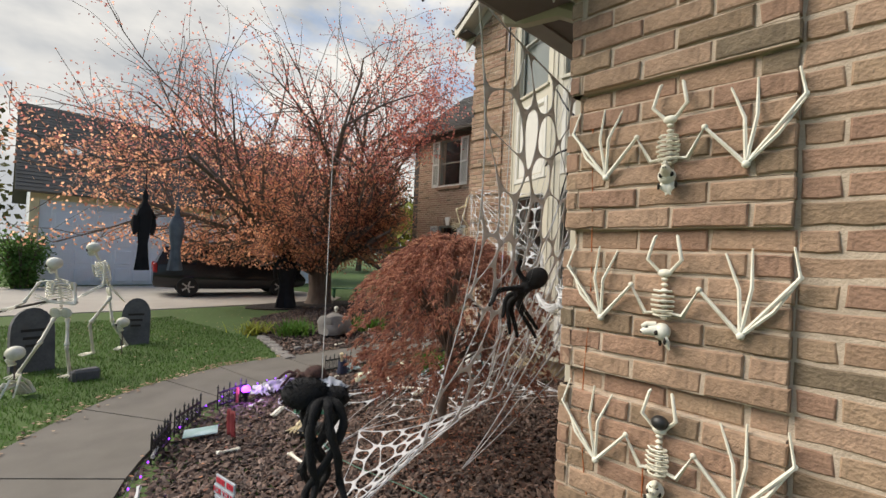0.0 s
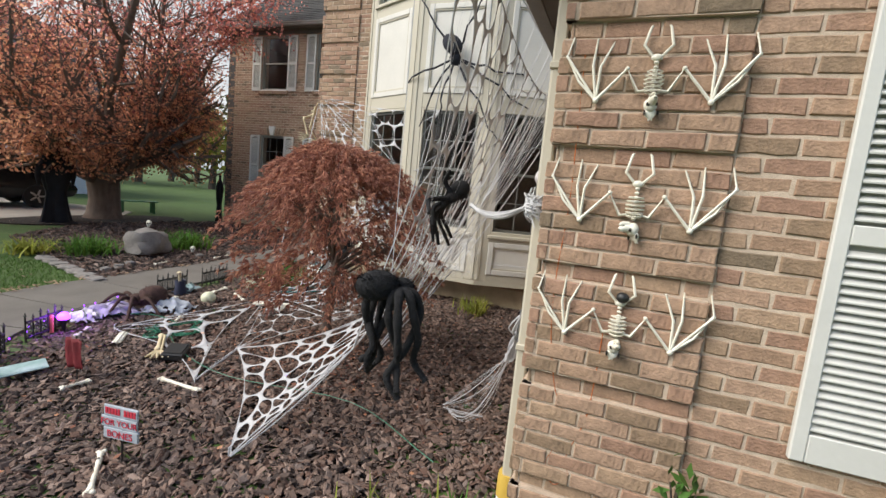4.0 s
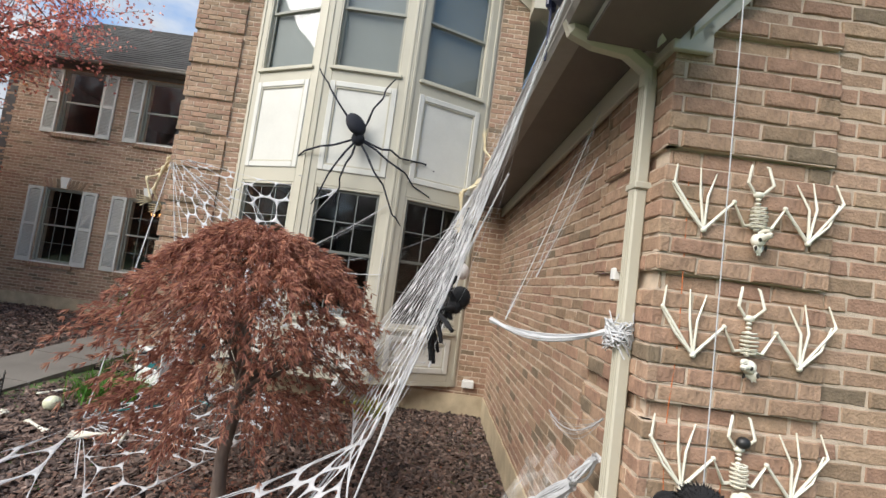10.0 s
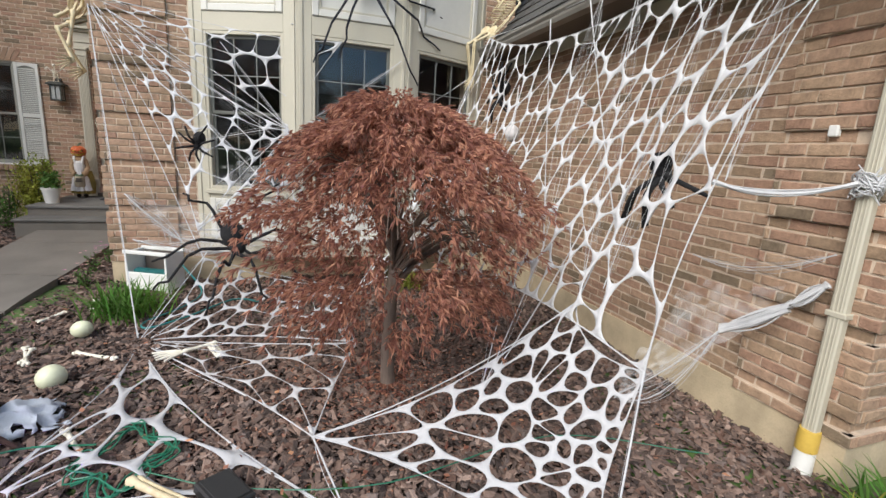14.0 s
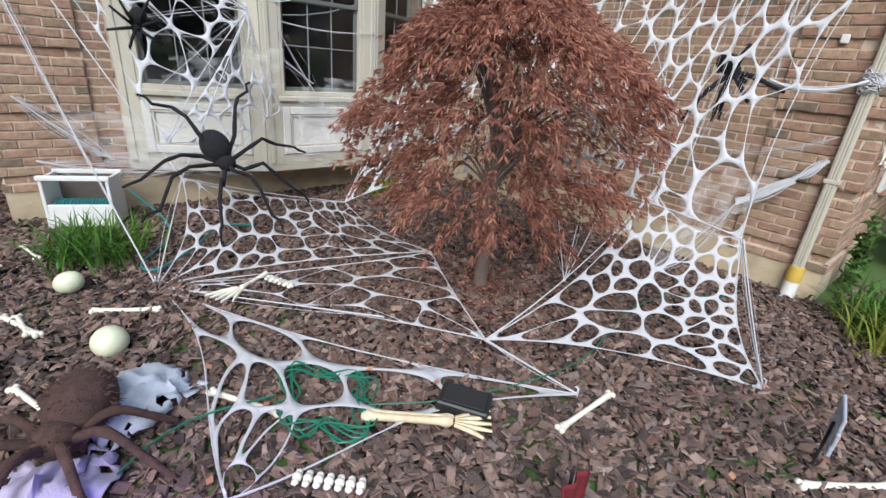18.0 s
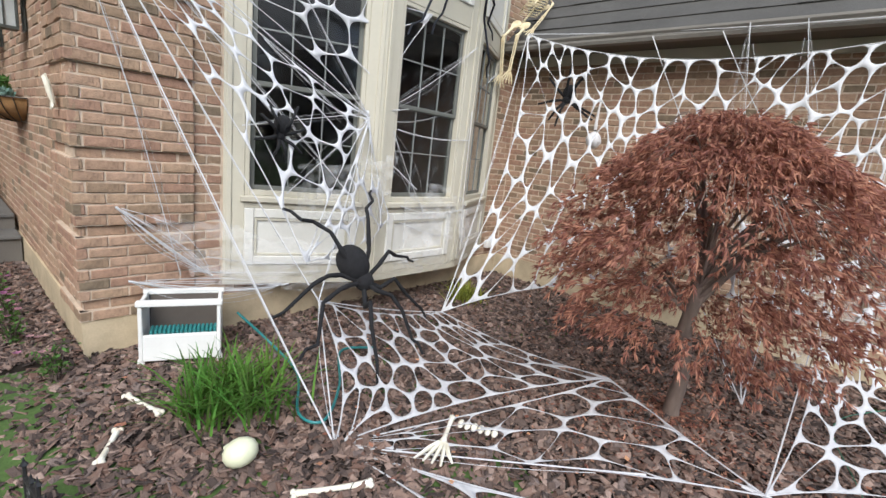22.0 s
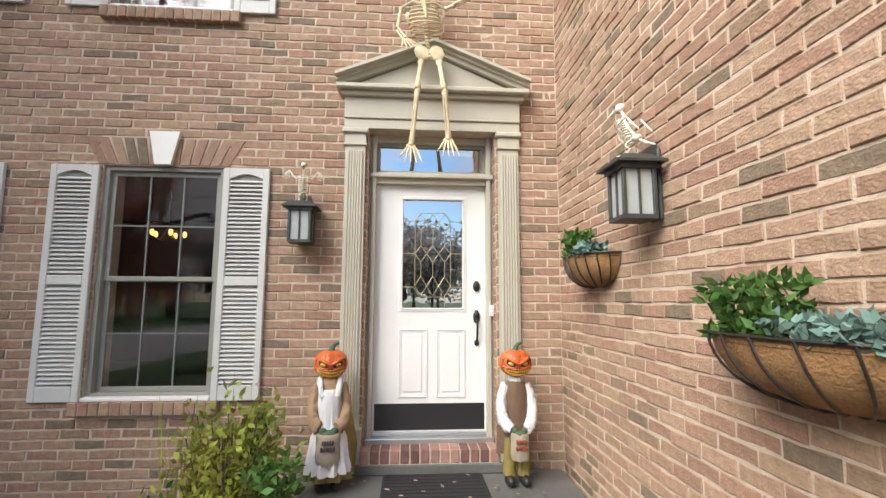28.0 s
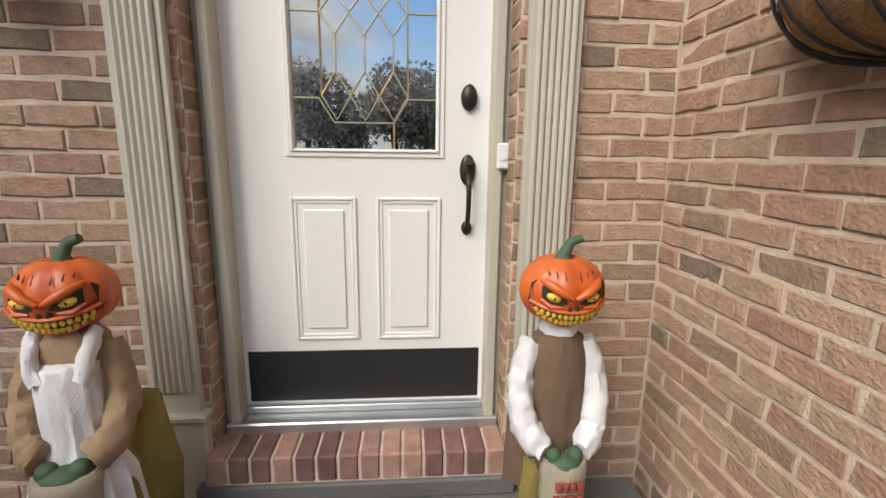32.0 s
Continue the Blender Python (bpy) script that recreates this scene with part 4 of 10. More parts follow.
# street, kerb and far lawn beyond the garage; neighbour's drive
bm = bm_new()
box(bm, (-200, -12.5, -0.25), (200, -7.6, -0.012))
solid("road", bm, M_ASPH, "grey asphalt street beyond the lawn", "road", kind="structure")
bm = bm_new()
box(bm, (-200, -7.6, -0.25), (200, -7.45, 0.06), 0.02)
solid("kerb", bm, M_CONC, "long concrete kerb of the street", "kerb", kind="structure")
bm = bm_new()
prism(bm, [(-30, 14.0), (3.0, 14.0), (8.5, 14.3), (9.4, 15.2), (9.4, 17.0), (7.5, 22.0), (-30, 22.0)], -0.15, -0.008)
solid("pavement_drive", bm, mat("pale_drive", (0.4, 0.37, 0.33), rough=0.9, vary=0.1, scale=1, fine=50, bump=0.2), "pale concrete drive next door", "driveway", kind="structure")


# ---- plants ----
M_BARK = mat("grey_bark", (0.13, 0.1, 0.08), rough=0.95, vary=0.2, scale=5, fine=40, bump=0.9, stretch=(1, 1, 0.3))
M_BARKP = mat("pale_smooth_bark", (0.2, 0.15, 0.12), rough=0.9, vary=0.2, scale=9, fine=60, bump=0.5, stretch=(1, 1, 0.3))
M_RED = leaf_mat("red_maple_leaf", (0.8, 0.36, 0.3), (0.62, 0.23, 0.19), 0.68)
M_ORANGE = leaf_mat("orange_maple_leaf", (0.86, 0.46, 0.3), (0.72, 0.35, 0.22), 0.7)
M_LACE = leaf_mat("lace_maple_leaf", (0.47, 0.23, 0.165), (0.31, 0.14, 0.1), 0.5)
M_GREEN = leaf_mat("green_leaf", (0.12, 0.22, 0.045), (0.055, 0.12, 0.03), 0.35)
M_LIRIOPE = leaf_mat("strap_leaf", (0.14, 0.26, 0.04), (0.06, 0.15, 0.025), 0.35)
M_GOLD = leaf_mat("yellowing_leaf", (0.4, 0.36, 0.06), (0.2, 0.26, 0.05), 0.4)
M_WOODS = leaf_mat("far_autumn_foliage", (0.16, 0.13, 0.05), (0.07, 0.08, 0.03), 0.3)
M_FERNY = leaf_mat("blue_green_succulent", (0.2, 0.3, 0.25), (0.12, 0.2, 0.17), 0.2)


class Soup:
    """Collects many small faces into one mesh."""

    def __init__(self):
        self.v, self.f = [], []

    def add(self, pts, faces):
        n = len(self.v)
        self.v += [tuple(p) for p in pts]
        self.f += [tuple(i + n for i in g) for g in faces]

    def leaf(self, p, d, up, l, w):
        """A pointed, slightly folded leaf from p along d."""
        s = d.cross(up)
        s = s.normalized() * w if s.length > 1e-5 else Vector((w, 0, 0))
        m = p + d * l * 0.45
        self.add((p, m + s, p + d * l, m - s), ((0, 1, 2), (0, 2, 3)))

    def mesh(self, name, material):
        me = bpy.data.meshes.new(name)
        me.from_pydata(self.v, [], self.f)
        me.materials.append(material)
        return me


def rand_dir(rng, up=0.0):
    while True:
        d = Vector((rng.uniform(-1, 1), rng.uniform(-1, 1), rng.uniform(-1, 1) + up))
        if 0.1 < d.length < 1.6:
            return d.normalized()


def clear_of_house(p):
    """Where the maple's branches have room: not against the entrance, high only before its windows."""
    if p.x > 9.75 and p.y < 13.0 and p.z < 6.4:
        return False
    r = math.hypot(p.x - 7.65, p.y - 13.75)
    if r > 8.0 + noise.noise(p * 0.6) * 1.4 or p.z < 0.9 + 0.1 * r:
        return False
    if p.x > 8.3:
        return p.y > 11.4 or (p.y > 9.0 and p.z > 4.6) or (p.y > 8.5 and p.z > 5.6)
    if p.x > 6.0:
        return p.y > 11.6 or (p.y > 10.3 and p.z > 3.9)
    return p.y > 10.9 or (p.y > 9.6 and p.z > 3.0)


def tree(name, label, at, trunk_r, limbs, spread, height, leaves, seed, material, leaf_size, low, crown_label="", shape=None, trunk_h=1.1, levels=3, leaf_fall=1.0, material2=None, room=None, reach=()):
    """A broad tree: tapered trunk, limbs that fork, twigs, and many single leaves round the twigs."""
    rng = random.Random(seed)
    t = thing(name, label, "tree", at=Matrix.Translation(at))
    bm = bm_new()
    tube(bm, [(0, 0, -0.1), (0, 0, 0.12), (0.02, 0, 0.5), (0.0, 0.02, trunk_h), (0, 0, trunk_h + 0.3)], [trunk_r * 1.5, trunk_r * 1.12, trunk_r, trunk_r * 1.05, trunk_r * 0.8], 12)
    tips = []

    def grow(p, d, length, r, level):
        n = 5
        pts, rad = [p.copy()], [r]
        q = p.copy()
        for i in range(n):
            d2 = (d + rand_dir(rng) * 0.22 + Vector((0, 0, 0.05 if level < 2 else -0.02))).normalized()
            d = d2
            q = q + d * length / n
            if room and not room(q + Vector(at)):
                q = pts[-1].copy()
                break
            pts.append(q.copy())
            rad.append(max(0.006, r * (1 - 0.62 * (i + 1) / n)))
            if level >= levels - 1:
                tips.append((q.copy(), d.copy(), level))
        if len(pts) < 2:
            return
        tube(bm, pts, rad, 6 if level < 2 else 4, caps=False)
        if level < levels:
            for i in range(1, len(pts)):
                for _ in range(2 if level < 2 else 1 + (rng.random() < 0.6)):
                    a = rand_dir(rng)
                    nd = (d * 0.75 + (a - d * a.dot(d)).normalized() * rng.uniform(0.55, 1.0)).normalized()
                    grow(pts[i], nd, length * rng.uniform(0.42, 0.62), rad[i] * 0.62, level + 1)

    for k in range(limbs):
        az = 2 * math.pi * (k + rng.uniform(-0.2, 0.2)) / limbs
        el = rng.uniform(0.5, 1.35) if k % 2 else rng.uniform(0.15, 0.6)
        d = Vector((math.cos(az) * math.cos(el), math.sin(az) * math.cos(el), math.sin(el)))
        L = (height - trunk_h) * 0.75 * (0.6 + 0.4 * math.sin(el)) if el > 0.6 else spread * 0.72
        grow(Vector((0, 0, trunk_h * rng.uniform(0.85, 1.25))), d, L, trunk_r * 0.34, 0)
    for d, L in reach:
        grow(Vector((0, 0, trunk_h * 1.1)), Vector(d).normalized(), L, trunk_r * 0.3, 0)
    part("trunk", bm, M_BARKP, t, "grey-brown trunk and bare limbs", soft=60)
    a, b = Soup(), Soup()
    per = max(1, int(leaves / max(1, len(tips))))
    for q, d, level in tips:
        thin = 1.0
        if q.z > height * 0.5:
            thin = leaf_fall
        near = room is not None and q.x + at[0] > 8.2 and q.y + at[1] < 11.3
        for _ in range(per * 2 if near else per):
            if rng.random() > (1.0 if near else thin * (0.85 if q.x < -3.6 else 1.0)):
                continue
            p = q + rand_dir(rng) * rng.uniform(0.02, 0.34)
            p.z -= rng.random() * 0.15
            if p.z < low or (room and not room(p + Vector(at))):
                continue
            s = a if (p.z + rng.gauss(0, 0.8) > height * 0.42 or material2 is None) else b
            s.leaf(p, (rand_dir(rng) + Vector((0, 0, -0.5))).normalized(), rand_dir(rng), leaf_size * rng.uniform(0.7, 1.3), leaf_size * rng.uniform(0.28, 0.48))
    c = new("crown", a.mesh("crown", material))
    c.parent = t
    c["label"] = crown_label or "thin crown of red autumn leaves"
    if b.v:
        c = new("crown", b.mesh("crown", material2))
        c.parent = t
        c["label"] = "low skirt of orange-brown leaves"
    return t


tree("maple_tree", "large red and orange autumn maple in a mulch ring", (7.65, 13.75, 0), 0.36, 14, 8.2, 10.4, 80000, 21, M_RED, 0.08, 1.1, "crown of pink-red autumn leaves, thin at the top", levels=2, leaf_fall=0.42, material2=M_ORANGE, trunk_h=1.0, room=clear_of_house, reach=(((1.7, -4.0, 4.0), 5.6), ((2.0, -3.2, 5.0), 5.6), ((0.6, -2.4, 5.0), 5.4), ((1.9, -3.6, 4.4), 6.0), ((2.1, -2.8, 3.8), 5.2), ((-1, -0.6, 0.5), 3.0), ((0.5, -1, 0.5), 2.2), ((-0.2, -1, 0.6), 2.6), ((1, 0.2, 0.5), 2.6), ((-1, 0.4, 0.4), 3.0), ((0.1, -0.8, 1.0), 3.2)))


def lace_maple(at):
    """A weeping lace-leaf maple: short trunk, arching limbs, shelves of drooping sprays of thread-like leaves."""
    rng = random.Random(8)
    t = thing("japanese_maple", "weeping brown-red lace-leaf maple in the mulch bed", "tree", at=Matrix.Translation(at))
    bm = bm_new()
    tube(bm, [(0, 0, -0.12), (0.0, 0.01, 0.06), (-0.02, 0.02, 0.3), (0.03, 0.0, 0.6), (0.0, -0.03, 0.95), (0.03, 0.02, 1.3), (0.0, 0.0, 1.6)], [0.085, 0.05, 0.044, 0.046, 0.036, 0.024, 0.01], 10)
    s = Soup()

    def reach(z, az):
        """How far the crown stands out from the trunk at a height."""
        k = max(0.0, min(1.0, (1.86 - z) / 1.4))
        r = 0.3 + 0.62 * math.sin(math.pi * 0.5 * min(1.0, k * 1.75)) ** 0.8
        if k > 0.66:
            r -= 0.75 * (k - 0.66)
        return r * (1 + 0.2 * noise.noise(Vector((math.cos(az) * 1.4, math.sin(az) * 1.4, z * 1.7))))

    for k in range(58):
        az = 2.4 * k + rng.uniform(-0.3, 0.3)
        z = 0.62 + 1.15 * ((k * 0.618) % 1.0)
        r = reach(z, az) * 0.92
        out = Vector((math.cos(az), math.sin(az), 0))
        root = Vector((0.0, 0.0, min(1.5, 0.3 + z * 0.42 + 0.15 * rng.random())))
        pts = [root, root.lerp(out * r * 0.5 + Vector((0, 0, z + 0.2)), 0.55), out * r * 0.62 + Vector((0, 0, z + 0.17)), out * r + Vector((0, 0, z - 0.03))]
        curve = spline(pts, 4)
        lb = bm_new()
        tube(lb, curve, [max(0.0024, 0.014 * (1 - i / len(curve)) ** 1.2) for i in range(len(curve))], 5, caps=False)
        part("limb", lb, M_BARKP, t, soft=60)
    for k in range(1250):
        az = rng.uniform(0, 6.283)
        tier = rng.choice((0, 0, 1, 1, 2, 2, 3, 4, 5, 6, 7, 8, 9, 10))
        z = 1.84 - 0.122 * tier + 0.07 * noise.noise(Vector((math.cos(az) * 1.3, math.sin(az) * 1.3, tier * 3.1))) + rng.gauss(0, 0.025)
        R = reach(z, az)
        if tier > 6 and noise.noise(Vector((math.cos(az) * 2.2, math.sin(az) * 2.2, tier * 0.9))) < -0.12:
            continue
        f = 1 - 0.62 * rng.random() ** 1.5
        out = Vector((math.cos(az), math.sin(az), 0))
        q = out * R * f + Vector((0, 0, z + 0.06 * (1 - f)))
        side = Vector((-out.y, out.x, 0)) * rng.uniform(-0.5, 0.5)
        ln = rng.uniform(0.1, 0.24)
        for i in range(9):
            g = i / 8
            p = q + (out + side).normalized() * ln * (g - 0.4) + Vector((0, 0, -ln * 0.5 * g * g)) + Vector((rng.gauss(0, 0.016), rng.gauss(0, 0.016), rng.gauss(0, 0.01)))
            base = (out * (0.9 - 0.5 * g) + side * 0.5 + Vector((0, 0, -0.15 - 0.45 * g))).normalized()
            l = rng.uniform(0.045, 0.085)
            for j in range(6):
                s.leaf(p, (base + rand_dir(rng) * 0.6).normalized(), rand_dir(rng), l * rng.uniform(0.6, 1), 0.0046)
    part("trunk", bm, M_BARKP, t, "short pale crooked trunk", soft=60)
    c = new("crown", s.mesh("crown", M_LACE))
    c.parent = t
    c["label"] = "tiers of drooping thread-like russet leaves"
    return t


lace_maple((3.02, 3.0, 0.03))


def clump(name, label, at, radius, height, count, material, seed, width=0.007, category="grass"):
    """A tussock of arching strap leaves."""
    rng = random.Random(seed)
    s = Soup()
    for _ in range(count):
        az, lean = rng.uniform(0, 6.28), rng.uniform(0.15, 1.0)
        o = Vector((rng.gauss(0, radius * 0.33), rng.gauss(0, radius * 0.33), 0))
        d = Vector((math.cos(az), math.sin(az), 0))
        h = height * rng.uniform(0.6, 1.1)
        side = Vector((-d.y, d.x, 0)) * width
        row = []
        for i in range(6):
            f = i / 5
            p = o + d * radius * lean * f ** 1.5 + Vector((0, 0, h * (f - 0.45 * lean * f ** 2.6)))
            w = side * (1 - f ** 2.2) + side * 0.06
            row += [p - w, p + w]
        s.add(row, [(2 * i, 2 * i + 1, 2 * i + 3, 2 * i + 2) for i in range(5)])
    me = s.mesh(name, material)
    smooth(me, 80)
    ob = tagged(new(name, me), label, category)
    ob.location = at
    return ob


clump("lilyturf_clump", "green strap-leaf grass clump beside the white box", (4.85, 5.08, 0.0), 0.42, 0.36, 300, M_LIRIOPE, 1)
clump("lilyturf_clump", "yellow-green grass clump at the garage corner", (1.03, 1.0, -0.03), 0.4, 0.42, 330, M_LIRIOPE, 2, 0.009)
clump("lilyturf_clump", "yellow-green grass clump at the garage corner", (0.9, 1.3, -0.03), 0.36, 0.38, 200, M_GOLD, 3, 0.008)
clump("lilyturf_clump", "small yellowing grass clump under the bay window", (5.35, 2.3, 0.0), 0.26, 0.26, 120, M_GOLD, 4)
clump("lilyturf_clump", "green grass clump beside the garden boulder", (4.35, 8.75, 0.0), 0.5, 0.38, 220, M_LIRIOPE, 5, 0.012)
clump("lilyturf_clump", "green grass clump beside the garden boulder", (5.9, 8.6, 0.0), 0.6, 0.42, 260, M_LIRIOPE, 6, 0.012)
clump("lilyturf_clump", "green grass clump beside the garden boulder", (3.75, 9.3, 0.0), 0.45, 0.3, 160, M_GOLD, 7, 0.012)


def leafy(name, label, at, size, count, material, seed, leaf=0.05, stems=12, category="shrub", kind="", box_shape=False):
    """A leafy plant: stems and single leaves through an uneven volume."""
    rng = random.Random(seed)
    t = thing(name, label, category, kind=kind, at=Matrix.Translation(at))
    bm = bm_new()
    s = Soup()
    for k in range(stems):
        e = Vector((rng.uniform(-1, 1) * size[0] * 0.8, rng.uniform(-1, 1) * size[1] * 0.8, size[2] * rng.uniform(0.6, 1.0)))
        pts = [Vector((e.x * 0.25, e.y * 0.25, -0.03)), Vector((e.x * 0.45, e.y * 0.45, e.z * 0.5)), e]
        tube(bm, spline(pts, 3), 0.004 if size[2] < 1.5 else 0.012, 4, caps=False)
        n = count // stems
        for i in range(n):
            f = rng.uniform(0.12 if not box_shape else 0.0, 1.02)
            q = pts[1].lerp(e, (f - 0.5) * 2) if f > 0.5 else pts[0].lerp(pts[1], f * 2)
            p = q + Vector((rng.gauss(0, size[0] * 0.2), rng.gauss(0, size[1] * 0.16), rng.gauss(0, size[2] * 0.07)))
            if p.z < 0.005:
                continue
            s.leaf(p, (rand_dir(rng) + Vector((0, 0, 0.2))).normalized(), rand_dir(rng), leaf * rng.uniform(0.6, 1.3), leaf * rng.uniform(0.16, 0.3))
    part("stem", bm, M_BARK, t)
    c = new("foliage", s.mesh("foliage", material))
    c.parent = t
    return t


leafy("weed", "bright green weed growing against the foundation", (1.4, 0.16, 0.0), (0.07, 0.14, 0.62), 260, M_GREEN, 3, 0.075, 7, "weed")
leafy("weed", "small green weed growing against the foundation", (1.41, 0.42, 0.0), (0.05, 0.08, 0.36), 110, M_GREEN, 4, 0.065, 4, "weed")
for k, y in enumerate((-0.95, -1.75, -2.55, -3.4, -4.3)):
    leafy("boxwood_shrub", "dense dark green clipped shrub against the garage", (0.95, y, 0.0), (0.5, 0.48, 1.0 + 0.1 * (k % 2)), 5200, M_GREEN, 30 + k, 0.055, 60, "shrub", box_shape=True)
leafy("flowering_shrub", "leafy yellow-green shrub beside the porch", (9.58, 7.72, 0.0), (0.3, 0.36, 1.12), 4600, M_GOLD, 51, 0.062, 34)
leafy("flowering_shrub", "leafy yellow-green shrub beside the porch", (9.5, 8.1, 0.0), (0.22, 0.28, 0.7), 600, M_GREEN, 52, 0.06, 12)
clump("ornamental_grass", "tall thin grass stems before the window", (9.6, 7.95, 0.0), 0.22, 1.7, 26, M_GOLD, 53, 0.004)
for k, (x, y) in enumerate(((6.35, 5.85), (6.8, 5.82), (7.3, 5.84), (5.75, 5.72))):
    leafy("bedding_flower", "low bedding flowers beside the corner", (x, y, 0.02), (0.14, 0.12, 0.22), 160, M_GREEN, 60 + k, 0.035, 9, "flower")
M_PETAL = leaf_mat("petal", (0.5, 0.42, 0.2), (0.35, 0.08, 0.3), 0.4)
for k, (x, y) in enumerate(((6.38, 5.83), (6.85, 5.85), (5.78, 5.74))):
    s = Soup()
    rng = random.Random(80 + k)
    for _ in range(9):
        c = Vector((x + rng.gauss(0, 0.09), y + rng.gauss(0, 0.08), 0.2 + rng.random() * 0.1))
        for j in range(6):
            s.leaf(c, Vector((math.cos(j * 1.05), math.sin(j * 1.05), 0.2)).normalized(), Vector((0, 0, 1)), 0.025, 0.009)
    tagged(new("flower_heads", s.mesh("flower_heads", M_PETAL)), "small yellow and purple flower heads", "flower", kind="stuff")

# lawn blades near the walk
s = Soup()
rng = random.Random(14)
LAWN_NEAR = [tuple(p) for p in LAWN_EDGE[5:36]] + [(3.3, 7.0), (3.6, 8.6), (3.0, 12.5), (-3.5, 12.5), (-3.0, 3.0)]
n = 0
while n < 62000:
    x, y = rng.uniform(-3.4, 3.6), rng.uniform(2.0, 12.5)
    if not inside(x, y, LAWN_NEAR):
        continue
    n += 1
    h = rng.uniform(0.02, 0.06)
    a = rng.uniform(0, 6.3)
    o = Vector((x, y, -0.032))
    w = Vector((math.cos(a), math.sin(a), 0)) * 0.005
    tip = o + Vector((rng.gauss(0, 0.018), rng.gauss(0, 0.018), h))
    s.add((o - w, o + w, tip), ((0, 1, 2),))
tagged(new("grass", s.mesh("grass", M_BLADE)), "short green lawn grass with fallen leaves", "grass", kind="stuff")

# fallen leaves on lawn and walk, litter along the lawn's edge
s = Soup()
for _ in range(1500):
    if rng.random() < 0.45:
        e = LAWN_EDGE[rng.randrange(6, 42)]
        p = Vector((e.x + rng.gauss(-0.02, 0.06), e.y + rng.gauss(0.03, 0.06), 0.012))
    else:
        p = Vector((rng.uniform(-3, 9), rng.uniform(5, 14), 0.02))
        if p.y < 7.3 and p.x > 0.9:
            continue
    s.leaf(p, Vector((rng.gauss(0, 1), rng.gauss(0, 1), rng.gauss(0, 0.15))).normalized(), Vector((0, 0, 1)), rng.uniform(0.03, 0.06), 0.016)
tagged(new("fallen_leaves", s.mesh("fallen_leaves", leaf_mat("dry_leaf", (0.42, 0.33, 0.24), (0.28, 0.16, 0.1), 0.2))), "scattered dry fallen leaves", "leaves", kind="stuff")
s = Soup()
for _ in range(140):
    p = Vector((rng.uniform(0.4, 5.5), rng.uniform(1.2, 5.8), 0.045))
    if inside(p.x, p.y, BED):
        s.leaf(p, Vector((rng.gauss(0, 1), rng.gauss(0, 1), 0.1)).normalized(), Vector((0, 0, 1)), rng.uniform(0.025, 0.05), 0.015)
tagged(new("fallen_leaves", s.mesh("fallen_leaves", M_ORANGE)), "a few red leaves on the bark mulch", "leaves", kind="stuff")

s = Soup()
for _ in range(3600):
    a, r = rng.uniform(0, 6.283), abs(rng.gauss(0, 0.62))
    p = Vector((3.02 + r * math.cos(a), 3.0 + r * math.sin(a), 0))
    if inside(p.x, p.y, BED):
        p.z = bed_z(p.x, p.y) + rng.uniform(0.012, 0.03)
        s.leaf(p, Vector((rng.gauss(0, 1), rng.gauss(0, 1), rng.gauss(0, 0.25))).normalized(), Vector((rng.gauss(0, 0.3), rng.gauss(0, 0.3), 1)), rng.uniform(0.02, 0.045), rng.uniform(0.004, 0.01))
tagged(new("leaf_litter", s.mesh("leaf_litter", M_LACE)), "fallen russet leaves under the lace-leaf maple", "leaves", kind="stuff")

# second bed beyond the walk, with a boulder and edging stones
BED2 = [(3.35, 7.02), (5.2, 7.12), (8.3, 7.25), (9.5, 7.8), (10.3, 8.0), (10.3, 12.2), (6.5, 12.6), (4.4, 11.2), (3.7, 8.7)]
bm = bm_new()
prism(bm, BED2, -0.1, -0.004)
solid("ground_far_bed", bm, M_SOIL, "mulched planting bed beyond the walk", "flower bed", kind="structure")
chips("bark_mulch", 9000, BED2, (3.2, 10.3, 7.0, 12.6), lambda x, y: 0.0, "loose dark bark chips over the far bed", 6, (0.02, 0.065))
ring = [(7.4 + 2.3 * math.cos(a * 0.35), 13.4 + 1.0 * math.sin(a * 0.35)) for a in range(18)]
bm = bm_new()
prism(bm, ring, -0.1, -0.002)
solid("ground_tree_ring", bm, M_SOIL, "ring of dark mulch round the big maple", "flower bed", kind="structure")
M_ROCK = mat("grey_boulder", (0.27, 0.25, 0.23), rough=0.95, vary=0.18, scale=4, fine=30, bump=1.0)


def rock(name, label, at, size, seed, category="stone", group=""):
    bm = bm_new()
    bmesh.ops.create_icosphere(bm, subdivisions=3, radius=1)
    for v in bm.verts:
        d = v.co.normalized()
        k = 1 + 0.28 * noise.noise(d * 1.6 + Vector((seed, 0, 0))) + 0.08 * noise.noise(d * 5 + Vector((seed, 3, 0)))
        m = max(abs(d.x), abs(d.y), abs(d.z)) ** 0.6
        v.co = Vector((d.x * size[0], d.y * size[1], d.z * size[2])) * k / m * 0.85
        v.co.z = max(v.co.z, -size[2] * 0.5)
    return solid(name, bm, M_ROCK, label, category, group, soft=35, at=Matrix.Translation(at))


rock("boulder", "weathered grey boulder with a small skull on it", (4.98, 8.25, 0.2), (0.36, 0.3, 0.3), 1)
for k in range(7):
    f = k / 6
    rock("edging_stone", "pale edging stone along the far bed", (3.38 + 0.33 * f, 7.0 + 1.75 * f, 0.0), (0.11, 0.16, 0.045), 10 + k, "stone", "edging stones")
for k, (x, y) in enumerate(((4.0, 7.5), (4.25, 7.62), (5.5, 7.6), (3.75, 7.4), (6.1, 7.5))):
    rock("garden_stone", "small pale stone in the far bed", (x, y, 0.02), (0.07, 0.06, 0.05), 40 + k, "stone", "small stones")

